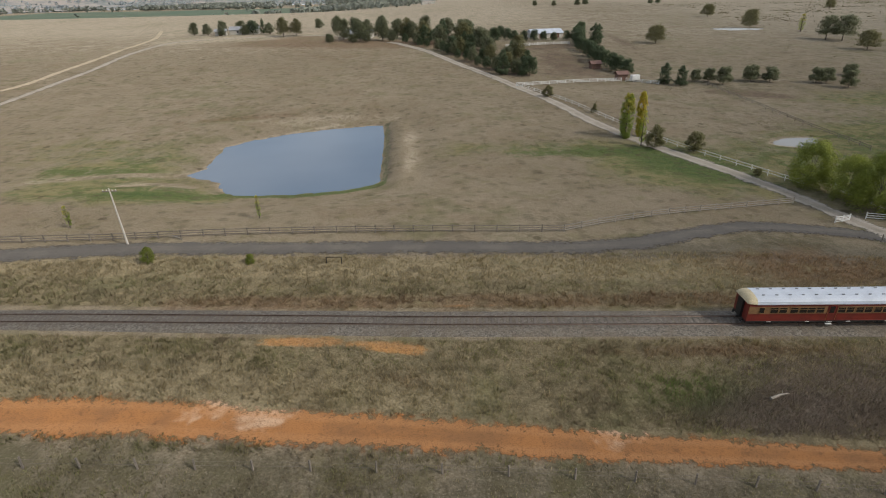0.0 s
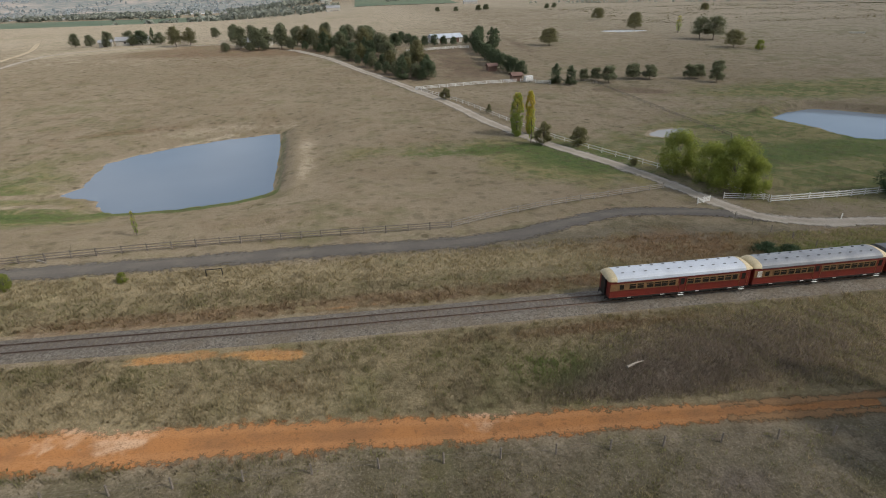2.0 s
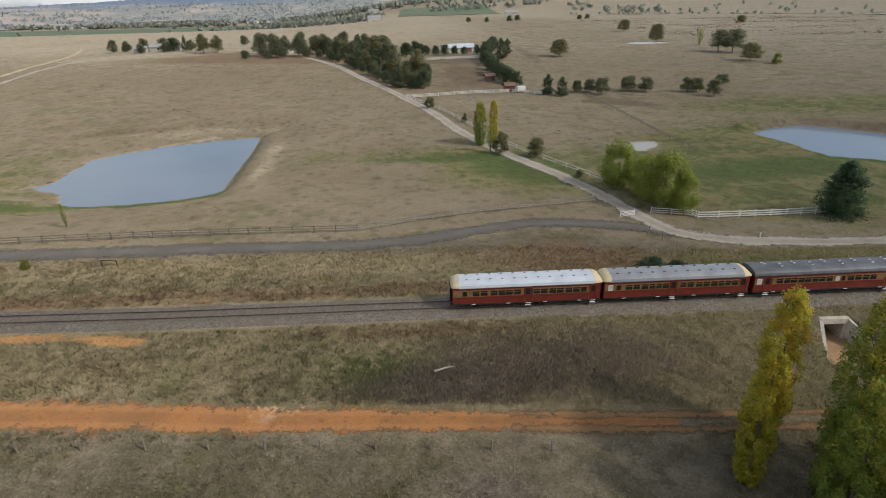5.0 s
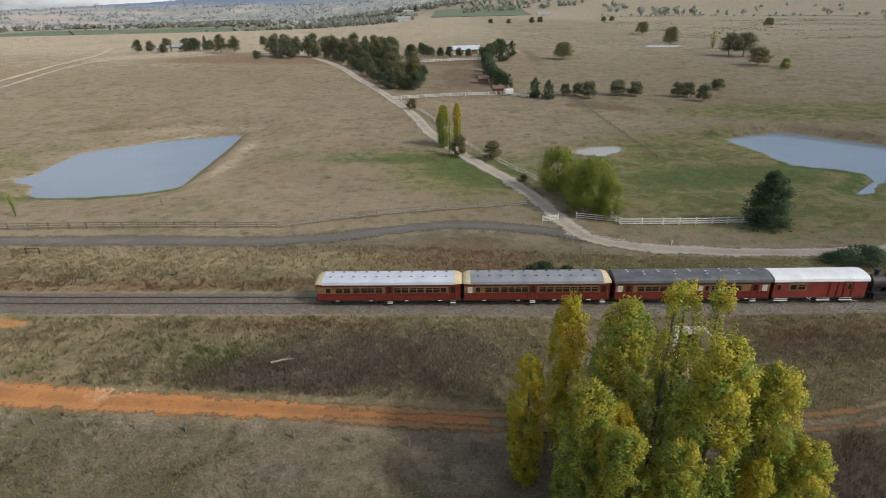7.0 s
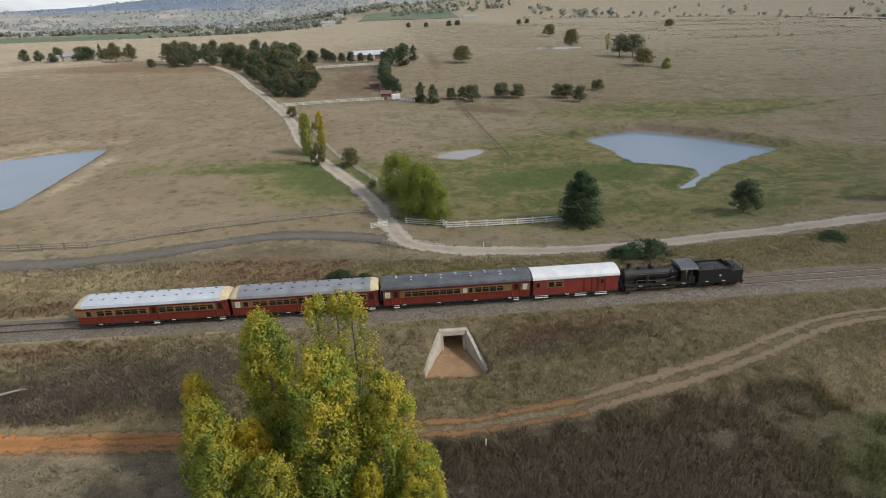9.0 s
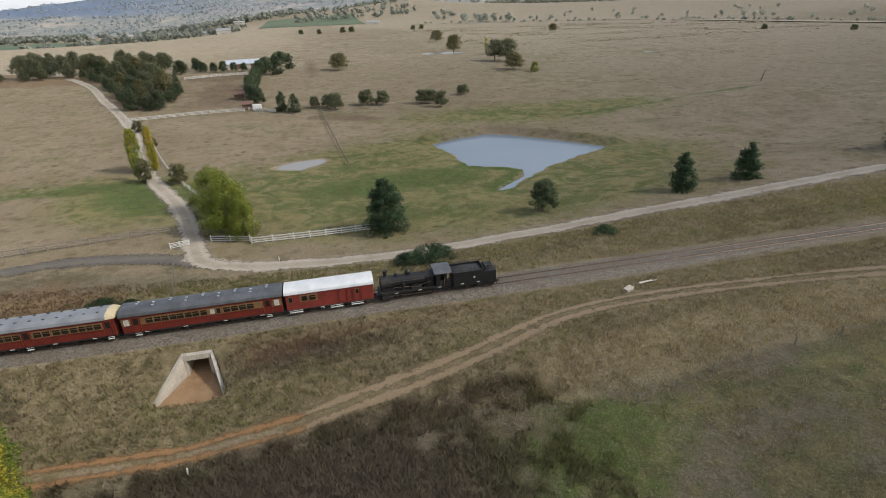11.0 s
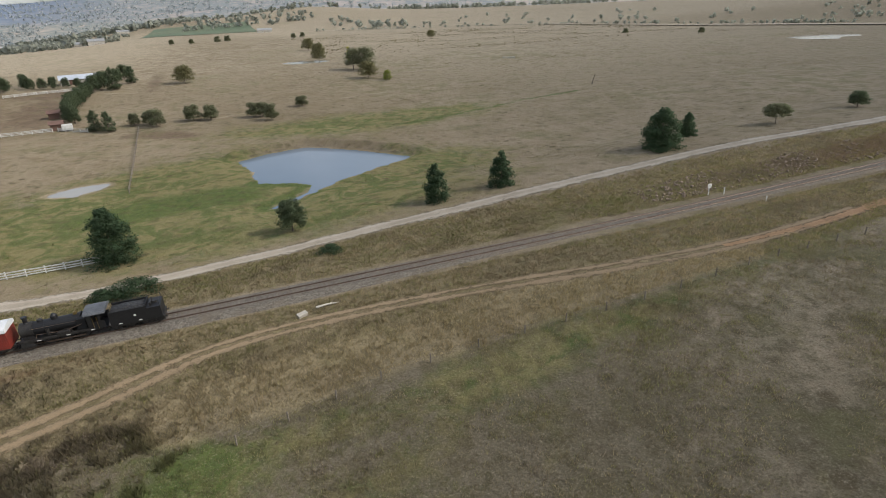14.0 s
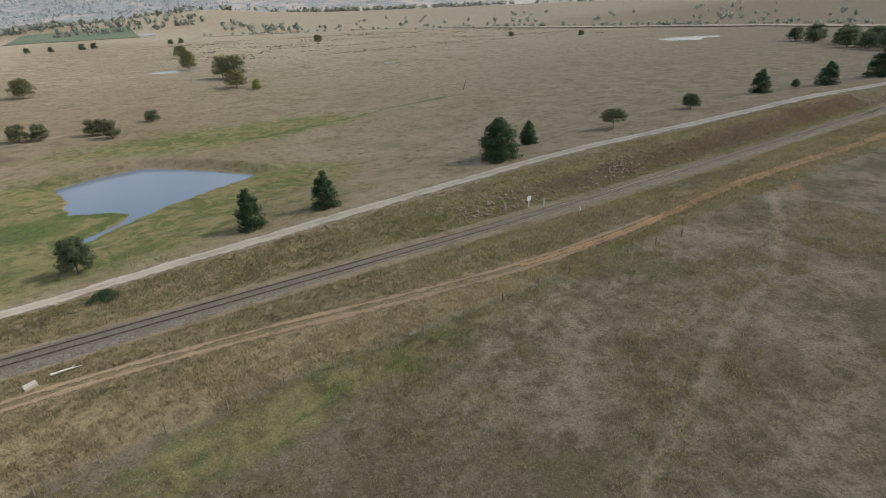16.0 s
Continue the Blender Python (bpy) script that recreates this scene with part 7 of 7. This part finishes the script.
def skyline():
    """The long wooded range far behind the valley."""
    m, n, l, p = shader("distant_range")
    where = n.new("ShaderNodeNewGeometry").outputs["Position"]
    up = n.new("ShaderNodeSeparateXYZ")
    l.new(where, up.inputs[0])
    bearing = calc(n, l, "DIVIDE", up.outputs[0], up.outputs[1])
    thick = calc(n, l, "MULTIPLY", step(n, l, bearing, 0.34, 0.18), step(n, l, bearing, -0.7, -0.25))
    patch = step(n, l, calc(n, l, "MULTIPLY_ADD", thick, 0.13, grain(n, l, 0.0045, 6, 0.65, where)), 0.46, 0.60)
    woods = calc(n, l, "MAXIMUM", calc(n, l, "MULTIPLY", patch, step(n, l, grain(n, l, 0.03, 4, 0.7, where), 0.34, 0.52)), calc(n, l, "MULTIPLY", step(n, l, grain(n, l, 0.045, 2, 0.6, where), 0.58, 0.64), 0.8))
    # distance haze is put into these tones: blued and greyed
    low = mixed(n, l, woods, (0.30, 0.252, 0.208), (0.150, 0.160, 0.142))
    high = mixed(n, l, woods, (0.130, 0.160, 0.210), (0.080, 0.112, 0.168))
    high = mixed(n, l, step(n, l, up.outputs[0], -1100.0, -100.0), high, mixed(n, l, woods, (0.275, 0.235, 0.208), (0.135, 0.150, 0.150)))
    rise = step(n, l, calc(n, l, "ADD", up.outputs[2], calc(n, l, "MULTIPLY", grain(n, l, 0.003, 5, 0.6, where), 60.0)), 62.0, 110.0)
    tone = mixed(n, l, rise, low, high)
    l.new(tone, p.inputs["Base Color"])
    # added glow stands in for haze over the range
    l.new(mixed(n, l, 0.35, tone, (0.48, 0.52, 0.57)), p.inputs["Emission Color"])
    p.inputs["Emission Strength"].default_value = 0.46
    p.inputs["Roughness"].default_value = 1.0
    p.inputs["Specular IOR Level"].default_value = 0.0
    verts, rows = [], 12
    bearings = np.arange(-75, 100, 0.4)
    for b in bearings:
        for k in range(rows):
            r = 2350 + 2000 * k / (rows - 1)
            verts.append((r * math.sin(radians(b)), r * math.cos(radians(b)), range_height(b, k / (rows - 1))))
    faces = [(i * rows + k, (i + 1) * rows + k, (i + 1) * rows + k + 1, i * rows + k + 1) for i in range(len(bearings) - 1) for k in range(rows - 1)]
    tagged(mesh_thing("backdrop", verts, faces, m, True), "long wooded range on the skyline, haze put into its blue-grey glow", "hills", kind="structure")
    rs = np.random.RandomState(31)
    spots = []
    for i in range(13000):
        b, k = rs.uniform(-48, 75), rs.uniform(0, 1) ** 1.2
        thick = 0.4 if -16 < b < 13 else 0.0
        if noise.noise((b * 0.22, k * 9, 3)) + 0.6 * noise.noise((b * 1.1, k * 22, 6)) + rs.uniform(-0.12, 0.12) < 0.14 - thick:
            continue
        r = 2350 + 2000 * k
        spots.append((r * math.sin(radians(b)), r * math.cos(radians(b)), range_height(b, k) - 1.0, rs.uniform(8, 14)))
    # the foliage colour carries the distance haze
    ob = far_crowns("distant_woods", spots, rs, L_RANGE_HAZED, 8)
    tagged(ob, "woods on the far range, coloured blue-grey for haze", "trees", kind="stuff")


skyline()


def rushes_and_rocks():
    """Dark rush clumps on the far plain and broken rock in the railway cutting."""
    rs = np.random.RandomState(58)
    x, y = rs.uniform(190, 540, 5200), rs.uniform(360, 580, 5200)
    keep = np.array([noise.noise((a * 0.02, b * 0.05, 8.0)) for a, b in zip(x, y)]) + rs.uniform(-0.2, 0.2, x.size) > 0.1
    x, y = x[keep], y[keep]
    v, f = lumps(list(zip(x, y, land(x, y) - 0.2, rs.uniform(0.45, 1.15, x.size))), rs, 2)
    tagged(mesh_thing("rush_clumps", v, f, M_TUSSOCK, True), "dark rush clumps scattered over the far plain", "rushes", kind="stuff")
    x = rs.uniform(182, 320, 4200)
    y = rail_y(x) + rs.uniform(3.8, 10.5, x.size)
    keep = np.array([noise.noise((a * 0.08, b * 0.2, 4.0)) for a, b in zip(x, y)]) + rs.uniform(-0.3, 0.3, x.size) > 0.0
    x, y = x[keep], y[keep]
    v, f = lumps(list(zip(x, y, land(x, y) - 0.15, rs.uniform(0.2, 0.8, x.size))), rs, 1)
    tagged(mesh_thing("rocks", v, f, M_ROCK), "broken brown rock in the side of the railway cutting", "rocks", kind="stuff")


rushes_and_rocks()


# ---- grass ----
def tufts(name, n, pick, label, material, blades, h0, h1, seed, spread=0.22):
    """Standing grass: bent narrow blades in tufts. pick: gives x, y and whether it grows there."""
    rs = np.random.RandomState(seed)
    xs, ys = [], []
    while sum(map(len, xs)) < n:
        x, y, keep = pick(rs, 20000)
        xs.append(x[keep]), ys.append(y[keep])
    x, y = np.concatenate(xs)[:n], np.concatenate(ys)[:n]
    z = land(x, y)
    N = n * blades
    X, Y, Zb = np.repeat(x, blades) + rs.normal(size=N) * spread * 0.5, np.repeat(y, blades) + rs.normal(size=N) * spread * 0.5, np.repeat(z, blades)
    h = np.repeat(rs.uniform(h0, h1, n), blades) * rs.uniform(0.6, 1.1, N)
    a = rs.uniform(0, 2 * math.pi, N)
    w = h * 0.075 + 0.012
    lean = h * rs.uniform(0.2, 1.1, N)
    d = a + rs.normal(size=N) * 0.8 + 1.5
    p0 = np.stack([X - np.cos(a) * w, Y - np.sin(a) * w, Zb - 0.08], -1)
    p1 = np.stack([X + np.cos(a) * w, Y + np.sin(a) * w, Zb - 0.08], -1)
    p2 = np.stack([X + np.cos(d) * lean, Y + np.sin(d) * lean, Zb + h], -1)
    verts = np.stack([p0, p1, p2], 1).reshape(-1, 3)
    faces = np.arange(N * 3).reshape(N, 3)
    down = np.cross(p1 - p0, p2 - p0)[:, 2] < 0
    faces[down] = faces[down][:, ::-1]
    ob = mesh_thing(name, verts.tolist(), faces.tolist(), material)
    shade_outwards(ob.data, np.tile((0.0, 0.0, 1.0), (N, 1)), 3, rs, 0.3)
    root = weights(x, y)
    for k in ("straw", "rust", "lush", "heath"):
        a = ob.data.attributes.new(k, "FLOAT", "POINT")
        a.data.foreach_set("value", np.repeat(np.clip(root[k], 0, 1.2), blades * 3).astype(np.float32))
    return tagged(ob, label, "grass", kind="stuff")


def on_tracks(x, y):
    bad = line_weight(x, y, CLAY, 1.7, 0.4) + line_weight(x, y, ROAD, 2.7, 0.3) + line_weight(x, y, GRAVEL, 2.6, 0.3)
    rut = line_weight(x, y, WHEEL, 1.2, 0.3) + line_weight(x, y, RUTS, 1.1, 0.3)
    return (bad + rut) > 0.5


def bank(rs, k):
    x, u = rs.uniform(-62, 310, k), rs.uniform(0, 1, k)
    v = np.where(u < 0.55, rs.uniform(-19, -3.1, k), rs.uniform(3.1, 18, k))
    y = rail_y(x) + v
    w = weights(x, y)
    patch = np.array([noise.noise((a * 0.16, b * 0.16, 2.0)) for a, b in zip(x, y)])
    keep = (0.45 * patch + rs.uniform(-0.5, 0.5, k) > -0.12) & ~on_tracks(x, y) & (w["earth"] < 0.4) & ~((np.abs(x - 74.5) < 3.3) & (y > 39.8) & (y < 46))
    return x, y, keep & (w["heath"] < rs.uniform(0.3, 1.3, k))


def only(kind, level):
    def pick(rs, k):
        x, y, keep = bank(rs, k)
        if kind == "heath":
            keep = ~on_tracks(x, y) & ~((np.abs(x - 74.5) < 3.3) & (y > 39.8) & (y < 46))
        return x, y, keep & (weights(x, y)[kind] + rs.uniform(-0.2, 0.2, k) > level)
    return pick


def near_side(rs, k):
    x, y = rs.uniform(-40, 225, k), rs.uniform(-2, 33, k)
    patch = np.array([noise.noise((a * 0.1, b * 0.1, 7.0)) for a, b in zip(x, y)])
    return x, y, (patch + rs.uniform(-0.45, 0.45, k) > 0.08) & ~on_tracks(x, y)


def meadow(rs, k):
    x, y = rs.uniform(68, 182, k), rs.uniform(70, 152, k)
    dry = np.min([outline_gap(x, y, o) for o in (POND_RIGHT, PUDDLE)], axis=0) > 0.6
    return x, y, (weights(x, y)["green"] + rs.uniform(-0.3, 0.3, k) > 0.35) & ~on_tracks(x, y) & dry


def paddock(rs, k):
    x, y = rs.uniform(-75, 260, k), rs.uniform(70, 215, k)
    dry = np.min([outline_gap(x, y, o) for o in (POND_LEFT, POND_RIGHT, PUDDLE)], axis=0) > 0.8
    patch = np.array([noise.noise((a * 0.045, b * 0.045, 17.0)) for a, b in zip(x, y)])
    return x, y, (patch + rs.uniform(-0.3, 0.3, k) > 0.12) & dry & ~on_tracks(x, y) & (line_weight(x, y, DRIVE, 2.5, 0.3) < 0.5)


def rushes(rs, k):
    x, y = rs.uniform(62, 112, k), rs.uniform(4, 33, k)
    return x, y, (weights(x, y)["heath"] + 0.8 * np.array([noise.noise((a * 0.45, b * 0.45, 12.0)) for a, b in zip(x, y)]) + rs.uniform(-0.2, 0.2, k) > 0.4) & ~on_tracks(x, y)


tufts("dry_grass", 46000, bank, "long dry straw-coloured grass on the railway banks", M_GRASS, 8, 0.15, 0.5, 1, 0.35)
tufts("green_grass", 6000, only("green", 0.3), "fresh green grass in the damp hollows", M_GRASS_G, 8, 0.2, 0.5, 2, 0.35)
tufts("olive_grass", 13000, bank, "faded olive grass among the dry stalks", M_GRASS_G, 8, 0.15, 0.42, 6, 0.35)
tufts("heath", 12000, only("heath", 0.3), "dull brown heath on the embankment", M_HEATH, 9, 0.2, 0.45, 3, 0.4)
tufts("short_grass", 26000, near_side, "short sparse tussocks in the foreground pasture", M_GRASS, 5, 0.12, 0.36, 4, 0.3)
tufts("short_grass", 18000, near_side, "short olive-green tussocks in the foreground pasture", M_GRASS_G, 5, 0.12, 0.34, 14, 0.3)
tufts("dead_grass", 9000, near_side, "flattened dead brown tussocks in the foreground pasture", M_HEATH, 5, 0.12, 0.36, 15, 0.3)
tufts("pasture_tussocks", 3600, near_side, "low dark tussocks in the foreground pasture", M_TUSSOCK, 14, 0.12, 0.36, 43, 0.7)
tufts("rushes", 3600, rushes, "dark brown rushes in the wet ground", M_RUSH, 9, 0.25, 0.65, 5, 0.4)
tufts("rushes", 8500, rushes, "olive rushes in the wet ground", M_RUSH, 9, 0.3, 0.75, 25, 0.4)
tufts("meadow_grass", 10000, meadow, "lush uneven green grass round the farm dam", M_MEADOW, 5, 0.1, 0.3, 21, 0.5)
def slope(rs, k):
    x, y = rs.uniform(-170, 60, k), rs.uniform(120, 330, k)
    patch = np.array([noise.noise((a * 0.02, b * 0.02, 27.0)) for a, b in zip(x, y)])
    return x, y, (patch + rs.uniform(-0.35, 0.35, k) > 0.1) & (outline_gap(x, y, POND_LEFT) > 3) & (line_weight(x, y, DRIVE, 3, 0.3) < 0.5)


def plain(rs, k):
    x, y = rs.uniform(100, 430, k), rs.uniform(150, 560, k)
    patch = np.array([noise.noise((a * 0.015, b * 0.03, 37.0)) for a, b in zip(x, y)])
    return x, y, patch + rs.uniform(-0.35, 0.35, k) > 0.1


tufts("pasture_tussocks", 1500, slope, "low dark tussocks scattered over the dry slope", M_TUSSOCK, 26, 0.15, 0.4, 41, 1.3)
tufts("pasture_tussocks", 2600, plain, "low dark tussocks scattered over the wide plain", M_TUSSOCK, 22, 0.2, 0.5, 42, 1.6)
tufts("pasture_tussocks", 14000, paddock, "scattered brown and olive tussocks in the dry pasture", M_TUSSOCK, 5, 0.12, 0.38, 22, 0.5)
